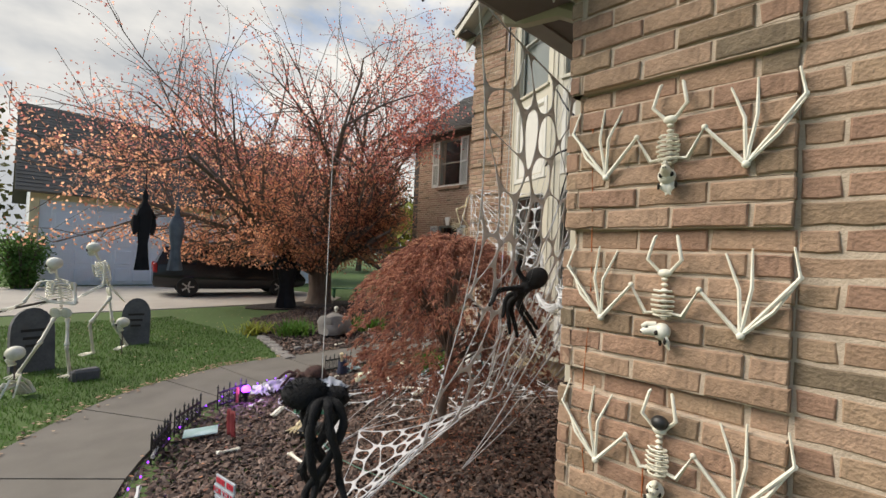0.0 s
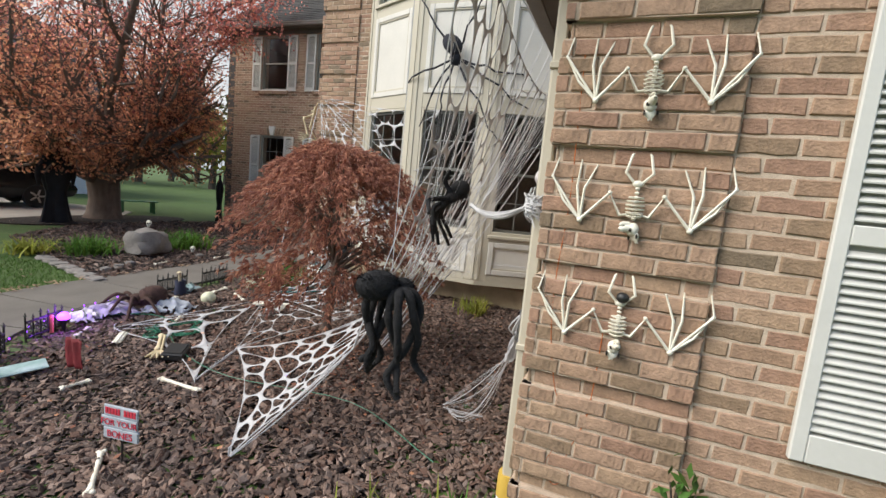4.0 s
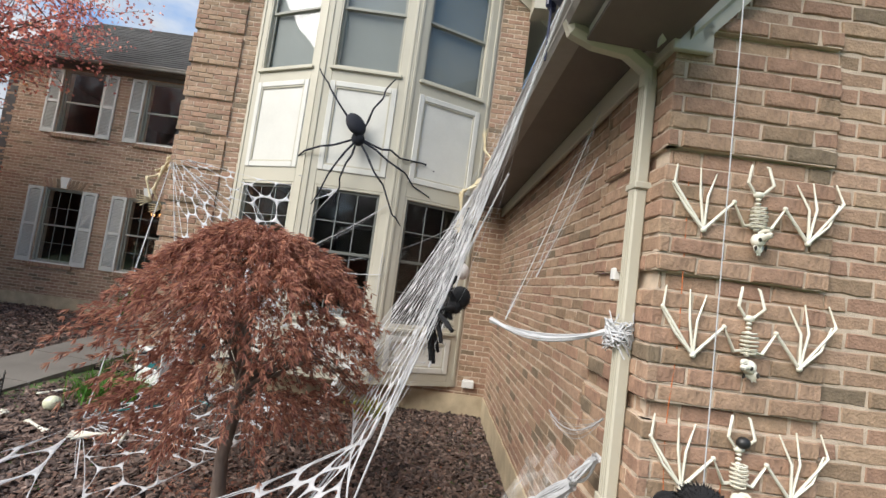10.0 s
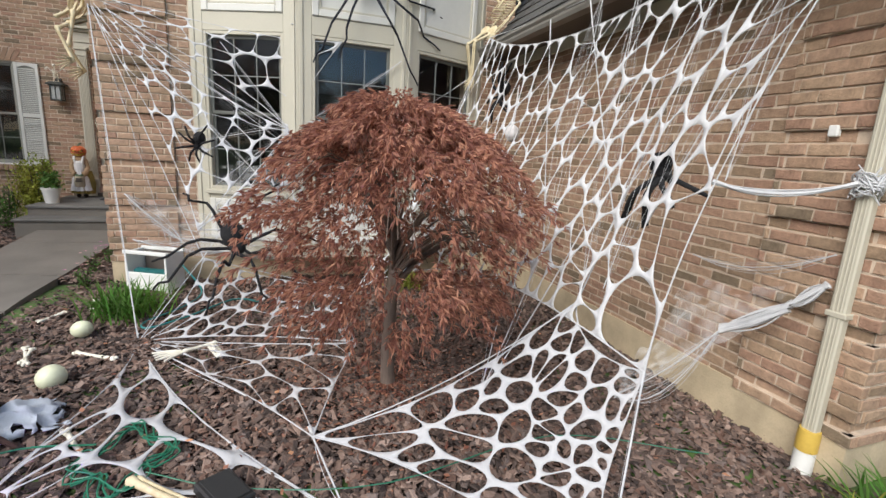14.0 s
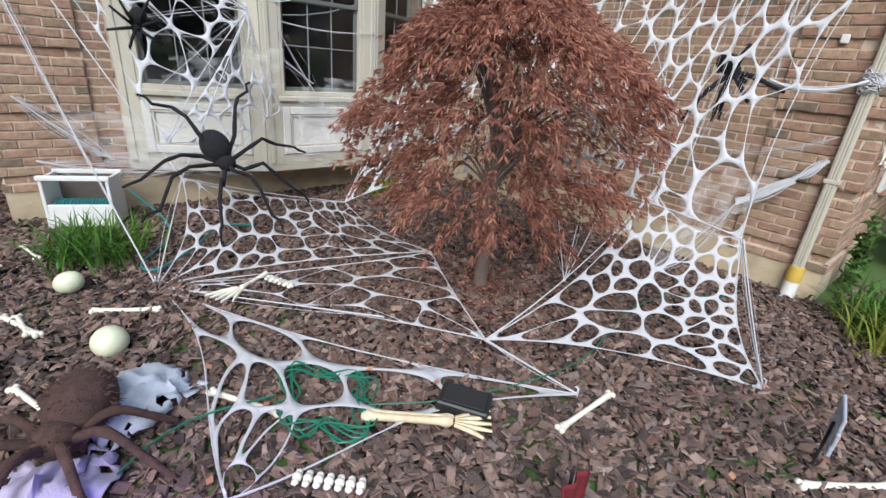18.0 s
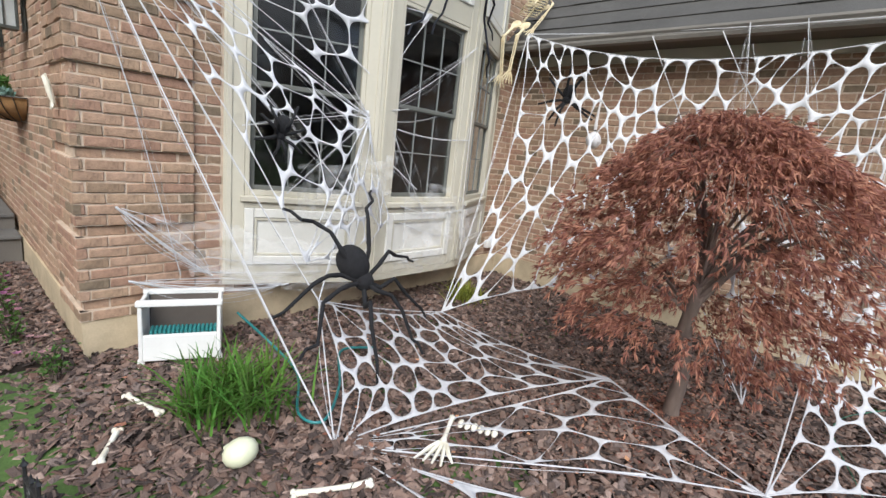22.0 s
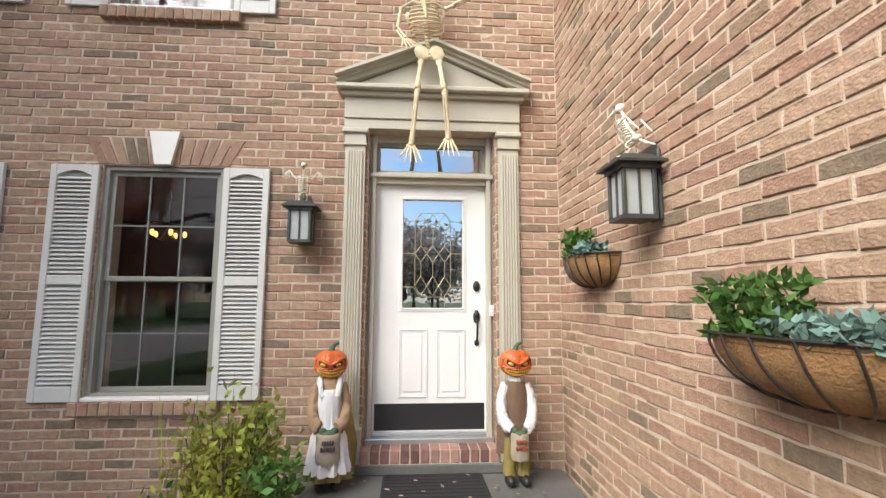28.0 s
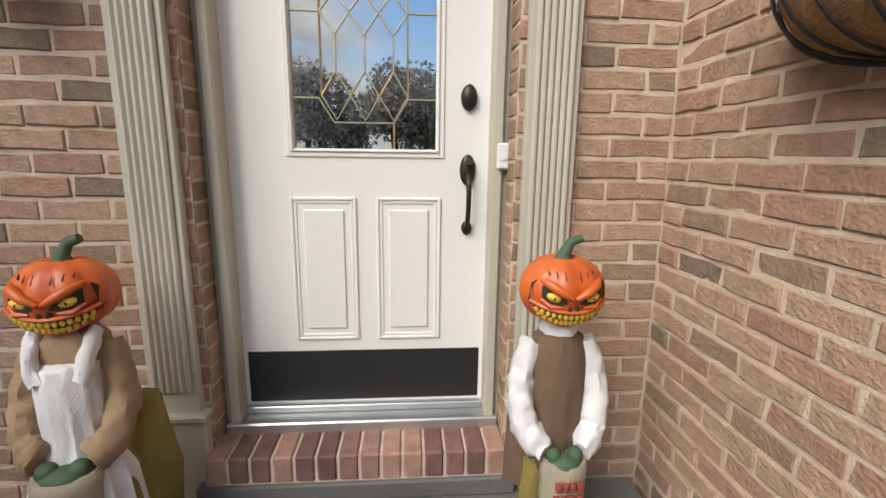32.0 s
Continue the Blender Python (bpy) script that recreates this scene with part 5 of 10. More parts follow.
# ---- neighbours: house, car, woods ----
M_SIDING = mat("pale_blue_siding", (0.74, 0.77, 0.82), rough=0.6, vary=0.04, scale=2, fine=20, bump=0.05)
M_CREAM = mat("cream_trim", (0.66, 0.56, 0.34), rough=0.6, vary=0.05, bump=0.05)
nh = thing("neighbour_house", "pale house with a wide garage door and dark roof", "house")
bm = bm_new()
box(bm, (0.7, 22.6, -0.1), (13.0, 30.0, 3.5))
part("wall", bm, M_SIDING, nh, "pale bluish siding")
bm = bm_new()
for x in (0.62, 6.5, 7.2, 12.9):
    box(bm, (x, 22.5, -0.1), (x + 0.28, 22.62, 3.5), 0.01)
box(bm, (0.9, 22.5, 3.2), (12.9, 22.62, 3.5), 0.01)
part("trim", bm, M_CREAM, nh, "cream corner boards")
gd = part("garage_door", box(bm_new(), (1.25, 22.52, 0.0), (6.45, 22.59, 2.95), 0.01), M_SIDING, nh, "wide white sectional garage door")
for j in range(4):
    for i in range(8):
        bm = bm_new()
        box(bm, (1.36 + i * 0.635, 22.49, 0.12 + j * 0.71), (1.89 + i * 0.635, 22.53, 0.66 + j * 0.71), 0.012)
        part("panel", bm, M_SIDING, gd)
roof_slope(nh, (0.2, 22.1, 3.45), (13.4, 22.1, 3.45), (13.4, 26.4, 7.5), (0.2, 26.4, 7.5), 26)
roof_slope(nh, (13.4, 30.6, 3.45), (0.2, 30.6, 3.45), (0.2, 26.4, 7.5), (13.4, 26.4, 7.5), 10)
bm = bm_new()
prism(bm, [(22.6, 3.5), (30.0, 3.5), (26.4, 7.2)], 0.7, 0.85, Matrix(((0, 0, 1, 0), (1, 0, 0, 0), (0, 1, 0, 0), (0, 0, 0, 1))))
part("gable", bm, M_SIDING, nh)
bm = bm_new()
_n = Vector((0, -(7.5 - 3.45), 4.3)).normalized()
_c = Vector((1.9, 24.2, 5.43))
_c.z = 3.45 + (24.2 - 22.1) * (4.05 / 4.3) + 0.03
box(bm, (-0.28, -0.3, -0.02), (0.28, 0.3, 0.05), 0.01, Matrix.Translation(_c) @ Matrix.Rotation(math.atan2(4.05, 4.3), 4, "X"))
part("skylight", bm, M_WHITE, nh, "small pale skylight")
leafy("hedge", "dark clipped evergreen beside the neighbour's garage", (0.5, 21.3, 0.0), (0.8, 0.7, 1.9), 5000, M_GREEN, 71, 0.14, 50, "shrub", box_shape=True)

M_CARBLK = mat("black_car_paint", (0.012, 0.013, 0.016), rough=0.16, vary=0.05, bump=0)
M_CARRED = mat("red_car_paint", (0.25, 0.015, 0.02), rough=0.2, vary=0.05, bump=0)
M_TYRE = mat("tyre_rubber", (0.02, 0.02, 0.02), rough=0.85, vary=0.1)
M_RIM = mat("alloy_rim", (0.5, 0.5, 0.5), rough=0.3, metal=0.9, vary=0.05, bump=0)
M_LAMP_R = mat("red_lamp", (0.4, 0.02, 0.02), rough=0.2, bump=0)
M_LAMP_W = mat("clear_lamp", (0.7, 0.72, 0.75), rough=0.15, bump=0)
M_CARGLASS = mat("dark_car_glass", (0.015, 0.018, 0.02), rough=0.05, bump=0)


def car(label, m, paint):
    """A minivan: lofted body, glazed cabin, wheels with rims, lamps, mirrors."""
    c = thing("car", label, "car", at=m)
    L, W = 5.0, 0.97
    prof = [(-2.5, 0.42, 0.95), (-2.44, 0.32, 1.1), (-1.2, 0.26, 1.08), (0.0, 0.25, 1.03), (1.2, 0.26, 1.0), (2.2, 0.3, 0.88), (2.45, 0.36, 0.72), (2.52, 0.45, 0.6)]
    bm = bm_new()
    rings = []
    for x, lo, hi in prof:
        k = 0.86 if abs(x) > 2.4 else (0.95 if abs(x) > 2.1 else 1.0)
        w = W * k
        rings.append([bm.verts.new((x, y, z)) for y, z in ((-w * 0.9, lo), (w * 0.9, lo), (w, lo + 0.14), (w, (lo + hi) / 2 + 0.05), (w * 0.95, hi), (0, hi + 0.03), (-w * 0.95, hi), (-w, (lo + hi) / 2 + 0.05), (-w, lo + 0.14))])
    for a, b in zip(rings, rings[1:]):
        for i in range(9):
            bm.faces.new((a[i], a[(i + 1) % 9], b[(i + 1) % 9], b[i]))
    bm.faces.new(rings[0])
    bm.faces.new(rings[-1])
    part("body", bm, paint, c, soft=45)
    bm = bm_new()
    rings = []
    for x, z0, z1, k in ((-2.42, 1.08, 1.12, 0.9), (-2.2, 1.08, 1.66, 0.8), (-1.2, 1.07, 1.76, 0.8), (0.3, 1.03, 1.75, 0.8), (0.95, 1.0, 1.6, 0.79), (1.75, 0.96, 1.0, 0.86)):
        rings.append([bm.verts.new((x, y, z)) for y, z in ((-W * 0.94, z0), (W * 0.94, z0), (W * k, z1), (0, z1 + 0.04), (-W * k, z1))])
    for a, b in zip(rings, rings[1:]):
        for i in range(5):
            bm.faces.new((a[i], a[(i + 1) % 5], b[(i + 1) % 5], b[i]))
    bm.faces.new(rings[0])
    bm.faces.new(rings[-1])
    part("cabin", bm, paint, c, soft=40)
    for sy in (-1, 1):
        for x0, x1, x2, x3 in ((-2.2, -1.25, -1.2, -2.05), (-1.15, -0.1, -0.1, -1.12), (0.0, 1.35, 0.75, 0.0)):
            bm = bm_new()
            k = lambda z: W * 0.945 + (W * 0.8 - W * 0.94) * (z - 1.05) / 0.7
            v = [bm.verts.new((x, sy * (k(z) + 0.012), z)) for x, z in ((x0, 1.12), (x1, 1.1), (x2, 1.62), (x3, 1.62))]
            bm.faces.new(v)
            r = bmesh.ops.extrude_face_region(bm, geom=bm.faces[:])
            bmesh.ops.translate(bm, vec=(0, -sy * 0.02, 0), verts=[g for g in r["geom"] if isinstance(g, bmesh.types.BMVert)])
            part("side_window", bm, M_CARGLASS, c)
        bm = bm_new()
        ball(bm, (1.0, sy * 1.06, 1.12), (0.09, 0.12, 0.08), 10, 6)
        part("mirror", bm, paint, c, soft=True)
        bm = bm_new()
        box(bm, (2.28, sy * 0.62 - 0.2, 0.66), (2.47, sy * 0.62 + 0.2, 0.8), 0.03)
        part("headlight", bm, M_LAMP_W, c)
        bm = bm_new()
        box(bm, (-2.51, sy * 0.74 - 0.12, 0.8), (-2.38, sy * 0.74 + 0.12, 1.12), 0.03)
        part("tail_light", bm, M_LAMP_R, c)
        for x in (-1.5, 1.5):
            bm = bm_new()
            tx = Matrix.Translation((x, sy * 0.88, 0.33)) @ Matrix.Rotation(math.pi / 2, 4, "X")
            lathe(bm, [(0.2, -0.1), (0.31, -0.11), (0.335, -0.06), (0.335, 0.06), (0.31, 0.11), (0.2, 0.1)], 24, tx)
            ty = part("tyre", bm, M_TYRE, c, soft=35)
            bm = bm_new()
            lathe(bm, [(0.03, 0.08), (0.19, 0.07), (0.215, 0.1), (0.215, -0.1), (0.19, -0.07), (0.03, -0.08)], 20, tx)
            for q in range(5):
                a = q * 2 * math.pi / 5
                for s2 in (-1, 1):
                    box(bm, (0.02, -0.028, s2 * 0.09 - 0.012), (0.2, 0.028, s2 * 0.09 + 0.012), 0.005, tx @ Matrix.Rotation(a, 4, "Z"))
            part("rim", bm, M_RIM, ty)
    bm = bm_new()
    v = [bm.verts.new(p) for p in ((1.72, -0.75, 1.03), (1.72, 0.75, 1.03), (1.0, 0.7, 1.6), (1.0, -0.7, 1.6))]
    bm.faces.new(v)
    for f in bm.verts:
        f.co.x += 0.02
        f.co.z += 0.02
    part("windscreen", bm, M_CARGLASS, c)
    return c


car("black minivan parked on the neighbour's drive", pose(6.15, 17.6, 0.0, 0, 0, -10), M_CARBLK)
car("dark red car parked beyond the street", pose(-3.6, -18.5, -0.03, 0, 0, 8), M_CARRED)
M_BENCH = mat("green_painted_metal", (0.05, 0.2, 0.1), rough=0.5, vary=0.1)
bn = thing("garden_bench", "low green metal garden bench on the lawn", "bench", at=pose(9.5, 15.1, -0.03, 0, 0, -25))
for k in range(5):
    bm = bm_new()
    box(bm, (-0.55, -0.2 + k * 0.085, 0.36), (0.55, -0.13 + k * 0.085, 0.39), 0.006)
    part("slat", bm, M_BENCH, bn)
for sx in (-0.42, 0.42):
    for sy in (-0.15, 0.17):
        bm = bm_new()
        box(bm, (sx - 0.04, sy - 0.03, 0.0), (sx + 0.04, sy + 0.03, 0.36), 0.008)
        part("leg", bm, M_BENCH, bn)

# distant woods all round: rows of trees with uneven crowns
rng = random.Random(99)


def wood(name, label, spots, material, seed, h=(9, 14), per=900, leaf=0.5):
    rng = random.Random(seed)
    s, bm = Soup(), bm_new()
    for x, y in spots:
        H = rng.uniform(*h)
        tube(bm, [(x, y, -0.2), (x + 0.2, y, H * 0.35), (x, y, H * 0.75)], [0.3, 0.22, 0.06], 5, caps=False)
        lobes = [(Vector((x + rng.gauss(0, H * 0.17), y + rng.gauss(0, H * 0.17), H * rng.uniform(0.35, 0.9))), H * rng.uniform(0.14, 0.26)) for _ in range(9)]
        for _ in range(per):
            c, r = lobes[rng.randrange(9)]
            p = c + rand_dir(rng) * r * rng.uniform(0.5, 1.1)
            if p.z > 0.3:
                s.leaf(p, rand_dir(rng), rand_dir(rng), leaf * rng.uniform(0.6, 1.3), leaf * rng.uniform(0.3, 0.5))
    ob = tagged(new(name, s.mesh(name, material)), label, "woods", kind="stuff")
    tr = part("trunks", bm, M_BARK, ob)
    tr["kind"] = "stuff"
    return ob


wood("far_woods", "line of autumn trees behind the garden", [(x + rng.gauss(0, 2), 42 + rng.gauss(0, 4)) for x in range(-40, 60, 5)], M_WOODS, 1, (7, 11))
wood("far_woods", "yellowing trees beyond the side lawn", [(26 + rng.gauss(0, 3), y + rng.gauss(0, 2)) for y in range(12, 40, 5)], leaf_mat("yellow_foliage", (0.36, 0.3, 0.06), (0.16, 0.2, 0.05), 0.35), 2, (6, 9))
wood("far_woods", "tall trees across the street", [(x + rng.gauss(0, 2), -42 + rng.gauss(0, 4)) for x in range(-50, 40, 5)], M_WOODS, 3, (9, 15))
wood("far_woods", "tall trees across from the front door", [(-34 + rng.gauss(0, 3), y + rng.gauss(0, 2)) for y in range(-38, 46, 3)], leaf_mat("bare_twigs", (0.5, 0.46, 0.42), (0.36, 0.33, 0.3), 0.4), 4, (7, 10.5), 2600, 0.4)
wood("far_woods", "brown understorey beyond the street", [(x + rng.gauss(0, 1.5), -36 + rng.gauss(0, 2)) for x in range(-44, 36, 4)], leaf_mat("brown_understorey", (0.2, 0.17, 0.1), (0.11, 0.1, 0.06), 0.3), 9, (4, 7.5), 1800, 0.4)


# ---- front door ----
M_DOOR = mat("white_door_paint", (0.8, 0.79, 0.75), rough=0.35, vary=0.02, scale=2, fine=60, bump=0.03)
M_BRASS = mat("brass_came", (0.68, 0.58, 0.36), rough=0.3, metal=0.9, vary=0.08, bump=0)
M_BLACK = mat("black_kickplate", (0.02, 0.02, 0.02), rough=0.45, vary=0.05, bump=0.02)
M_ALU = mat("aluminium_sill", (0.55, 0.55, 0.54), rough=0.35, metal=0.8, vary=0.05, bump=0.02)
M_DOORGLASS = glass("bevelled_door_glass", (0.35, 0.37, 0.38), facing=0.5)
dr = thing("door_1", "white front door with leaded glass and black kick plate", "door", kind="structure", at=AX_EN)
DU0, DU1, DZ0, DZ1, DN = 6.11, 7.02, 0.68, 2.69, -0.165
GU0, GU1, GZ0, GZ1 = 6.3, 6.795, 1.67, 2.57
bm = bm_new()
for a, b, c, d in ((DU0, GU0, DZ0, DZ1), (GU1, DU1, DZ0, DZ1), (GU0, GU1, DZ0, GZ0), (GU0, GU1, GZ1, DZ1)):
    box(bm, (a, DN - 0.045, c), (b, DN, d))
part("leaf", bm, M_DOOR, dr, "white painted door leaf")
bm = bm_new()
for k, (o, t) in enumerate(((0.0, 0.018), (0.018, 0.01))):
    i0, i1 = -0.03 + o, -0.03 + o + t
    h = 0.006 if k == 0 else 0.012
    for a, b, c, d in ((GU0 + i0, GU0 + i1, GZ0 + i0, GZ1 - i0), (GU1 - i1, GU1 - i0, GZ0 + i0, GZ1 - i0), (GU0 + i1, GU1 - i1, GZ0 + i0, GZ0 + i1), (GU0 + i1, GU1 - i1, GZ1 - i1, GZ1 - i0)):
        box(bm, (a, DN - 0.002, c), (b, DN + h, d), 0.003)
part("glass_moulding", bm, M_DOOR, dr)
bm = bm_new()
box(bm, (GU0 - 0.003, DN - 0.03, GZ0 - 0.003), (GU1 + 0.003, DN - 0.018, GZ1 + 0.003))
pn = part("pane", bm, M_DOORGLASS, dr, "bevelled leaded glass")
pn.visible_shadow = False
bm = bm_new()
gw, gh = GU1 - GU0, GZ1 - GZ0


def came(*pts):
    tube(bm, [(GU0 + gw * a, DN - 0.015, GZ0 + gh * b) for a, b in pts], 0.0035, 5)


came((0, 0.19), (0.2, 0.19), (0.3, 0.1), (0.72, 0.1), (0.82, 0.19), (1, 0.19))
came((0, 0.8), (0.18, 0.8), (0.3, 0.88), (0.7, 0.88), (0.82, 0.8), (1, 0.8))
came((0, 0.5), (0.2, 0.5))
came((0.8, 0.5), (1, 0.5))
for x in (0.3, 0.5, 0.7):
    came((x - 0.1, 0.2), (x, 0.29), (x, 0.42), (x - 0.1, 0.5))
    came((x + 0.1, 0.2), (x, 0.29))
    came((x, 0.42), (x + 0.1, 0.5))
    came((x - 0.1, 0.2), (x, 0.11), (x + 0.1, 0.2))
    came((x - 0.1, 0.5), (x, 0.57), (x, 0.72), (x - 0.1, 0.79))
    came((x, 0.57), (x + 0.1, 0.5))
    came((x, 0.72), (x + 0.1, 0.79), (x, 0.87), (x - 0.1, 0.79))
came((0.2, 0.2), (0.2, 0.8))
came((0.8, 0.2), (0.8, 0.8))
came((0.3, 0.0), (0.3, 0.1))
part("lead_came", bm, M_BRASS, dr, "brass lead lines")
for a, b in ((6.28, 6.515), (6.585, 6.82)):
    bm = bm_new()
    c, d = 0.96, 1.5
    for i, (o, h) in enumerate(((0.0, 0.008), (0.012, 0.004))):
        for p, q, r, s_ in ((a + o, a + o + 0.012, c + o, d - o), (b - o - 0.012, b - o, c + o, d - o), (a + o + 0.012, b - o - 0.012, c + o, c + o + 0.012), (a + o + 0.012, b - o - 0.012, d - o - 0.012, d - o)):
            box(bm, (p, DN - 0.002, r), (q, DN + h, s_), 0.003)
    box(bm, (a + 0.045, DN - 0.002, c + 0.045), (b - 0.045, DN + 0.007, d - 0.045), 0.007)
    part("panel", bm, M_DOOR, dr)
part("kick_plate", box(bm_new(), (DU0 + 0.015, DN, 0.71), (DU1 - 0.015, DN + 0.004, 0.915), 0.002), M_BLACK, dr, "black kick plate")
bm = bm_new()
box(bm, (DU0 - 0.05, DN - 0.06, 0.62), (DU1 + 0.05, DN + 0.1, 0.672), 0.006)
box(bm, (DU0, DN - 0.02, 0.672), (DU1, DN + 0.03, 0.7), 0.004)
part("threshold", bm, M_ALU, dr, "bright metal threshold")
HU = 6.185
bm = bm_new()
lathe(bm, [(0.036, 0), (0.036, 0.012), (0.03, 0.02), (0.014, 0.026), (0.002, 0.028)], 16, Matrix.Translation((HU, DN, 1.85)) @ Matrix.Rotation(-math.pi / 2, 4, "X") @ Matrix.Diagonal((0.8, 1.25, 1, 1)))
part("deadbolt", bm, M_METAL, dr, "dark bronze deadbolt", soft=True)
bm = bm_new()
for z, sz in ((1.6, 1.75), (1.39, 0.8)):
    lathe(bm, [(0.032, 0), (0.032, 0.008), (0.024, 0.016), (0.002, 0.018)], 14, Matrix.Translation((HU, DN, z)) @ Matrix.Rotation(-math.pi / 2, 4, "X") @ Matrix.Diagonal((0.9 if sz > 1 else 0.6, sz, 1, 1)))
tube(bm, spline([(HU, DN + 0.012, 1.585), (HU, DN + 0.05, 1.56), (HU, DN + 0.055, 1.48), (HU, DN + 0.035, 1.42), (HU, DN + 0.012, 1.395)], 4), 0.009, 8)
tube(bm, [(HU, DN + 0.01, 1.63), (HU, DN + 0.045, 1.625), (HU, DN + 0.06, 1.63)], 0.011, 8)
part("door_handle", bm, M_METAL, dr, "dark bronze pull handle", soft=True)
# frame, transom
bm = bm_new()
for a, b in ((6.045, 6.11), (7.02, 7.085)):
    box(bm, (a, -0.26, 0.6), (b, DN + 0.06, 3.1), 0.004)
    box(bm, (a + (0.03 if a < 6.5 else 0.0), DN + 0.055, 0.6), (b - (0.0 if a < 6.5 else 0.03), DN + 0.085, 3.1), 0.004)
box(bm, (6.11, -0.26, 2.69), (7.02, DN + 0.06, 2.79), 0.004)
box(bm, (6.05, DN + 0.05, 2.735), (7.08, DN + 0.1, 2.77), 0.006)
box(bm, (6.11, -0.26, 3.04), (7.02, DN + 0.06, 3.1), 0.004)
part("door_frame", bm, M_TRIM, dr, "greige door frame")
bm = bm_new()
for a, b, c, d in ((6.11, 6.135, 2.79, 3.04), (6.995, 7.02, 2.79, 3.04), (6.135, 6.995, 2.79, 2.812), (6.135, 6.995, 3.018, 3.04)):
    box(bm, (a, DN - 0.03, c), (b, DN + 0.02, d), 0.003)
part("transom_sash", bm, M_SASH, dr)
bm = bm_new()
box(bm, (6.135, DN - 0.012, 2.812), (6.995, DN - 0.006, 3.018))
pn = part("transom_pane", bm, M_DOORGLASS, dr)
pn.visible_shadow = False
# surround: fluted pilasters, entablature, pediment
sr = thing("trim_door_surround", "greige fluted pilasters and pediment round the door", "door surround", kind="structure", at=AX_EN)
for a, b in ((5.85, 6.04), (7.09, 7.275)):
    pl = part("pilaster", bm_new(), M_TRIM, sr)
    bm = bm_new()
    box(bm, (a + 0.012, -0.008, 0.78), (b - 0.012, 0.032, 2.96), 0.003)
    n = 6
    for i in range(n):
        c = a + 0.03 + (b - a - 0.06) * (i + 0.5) / n
        box(bm, (c - 0.01, 0.03, 0.86), (c + 0.01, 0.046, 2.92), 0.007)
    part("shaft", bm, M_TRIM, pl)
    bm = bm_new()
    box(bm, (a - 0.004, -0.008, 0.462), (b + 0.004, 0.05, 0.76), 0.004)
    box(bm, (a - 0.012, -0.008, 0.76), (b + 0.012, 0.062, 0.785), 0.006)
    part("base", bm, M_TRIM, pl)
    bm = bm_new()
    box(bm, (a - 0.002, -0.008, 2.96), (b + 0.002, 0.05, 2.975), 0.004)
    box(bm, (a + 0.008, -0.008, 2.975), (b - 0.008, 0.04, 3.06), 0.003)
    box(bm, (a - 0.012, -0.008, 3.06), (b + 0.012, 0.064, 3.1), 0.008)
    part("capital", bm, M_TRIM, pl)
bm = bm_new()
box(bm, (5.85, -0.008, 3.1), (7.275, 0.045, 3.18), 0.004)
box(bm, (5.85, -0.008, 3.18), (7.275, 0.06, 3.2), 0.006)
box(bm, (5.85, -0.008, 3.2), (7.275, 0.05, 3.36), 0.004)
box(bm, (5.82, -0.008, 3.36), (7.305, 0.09, 3.4), 0.008)
box(bm, (5.785, -0.008, 3.4), (7.335, 0.14, 3.44), 0.008)
part("entablature", bm, M_TRIM, sr)
TO_UNZ = Matrix(((1, 0, 0, 0), (0, 0, 1, 0), (0, 1, 0, 0), (0, 0, 0, 1)))
bm = bm_new()
prism(bm, [(5.85, 3.44), (7.27, 3.44), (6.56, 3.75)], -0.008, 0.03, TO_UNZ)
part("tympanum", bm, M_TRIM, sr)
bm = bm_new()
for sg in (-1, 1):
    e = 6.56 + sg * 0.785
    for h0, h1, n1 in ((0.0, 0.035, 0.07), (0.035, 0.06, 0.1), (0.06, 0.085, 0.145)):
        prism(bm, [(e, 3.44 + h0), (6.56, 3.735 + h0 + 0.02), (6.56, 3.735 + h1 + 0.02), (e, 3.44 + h1)], -0.008, n1, TO_UNZ)
part("raking_cornice", bm, M_TRIM, sr)
for a, b in ((6.043, 6.058), (7.072, 7.087)):
    rv = part("reveal", box(bm_new(), (a + 0.004, -0.1, 0.64), (b - 0.004, -0.012, 3.1)), M_MORTAR, sr)
    for k in range(34):
        z = 0.648 + k * COURSE
        part("brick", box(bm_new(), (a, -0.098, z), (b, -0.0085, z + COURSE - 0.012), 0.003), M_BRICK_OB, rv)
# doorstep of bricks on edge over a ledge
M_STEPBRICK = mat("red_brown_step_brick", (0.34, 0.19, 0.15), rough=0.85, vary=0.16, grain=0.1, scale=14, fine=110, bump=0.6, random_by="object")
st = thing("doorstep", "doorstep of red bricks set on edge", "step", kind="structure", at=AX_EN)
for i in range(14):
    a = 6.05 + i * 1.04 / 14
    bm = bm_new()
    box(bm, (a + 0.004, -0.1, 0.535), (a + 1.04 / 14 - 0.004, 0.08, 0.635), 0.007)
    part("brick", bm, M_STEPBRICK, st)
part("mortar", box(bm_new(), (6.052, -0.1, 0.53), (7.088, 0.074, 0.628)), M_MORTAR, st)
part("ledge", box(bm_new(), (6.02, -0.1, 0.462), (7.12, 0.09, 0.53), 0.006), M_SLATE, st)
mt = thing("doormat", "black rubber doormat with scattered dry leaves", "doormat", at=pose(10.06, 6.55, 0.462))
part("pad", box(bm_new(), (-0.26, -0.36, 0.0), (0.26, 0.36, 0.012), 0.005), M_TYRE, mt)
for i in range(9):
    part("rib", box(bm_new(), (-0.24 + i * 0.058, -0.34, 0.0118), (-0.205 + i * 0.058, 0.34, 0.016), 0.002), M_TYRE, mt)
s = Soup()
rng = random.Random(61)
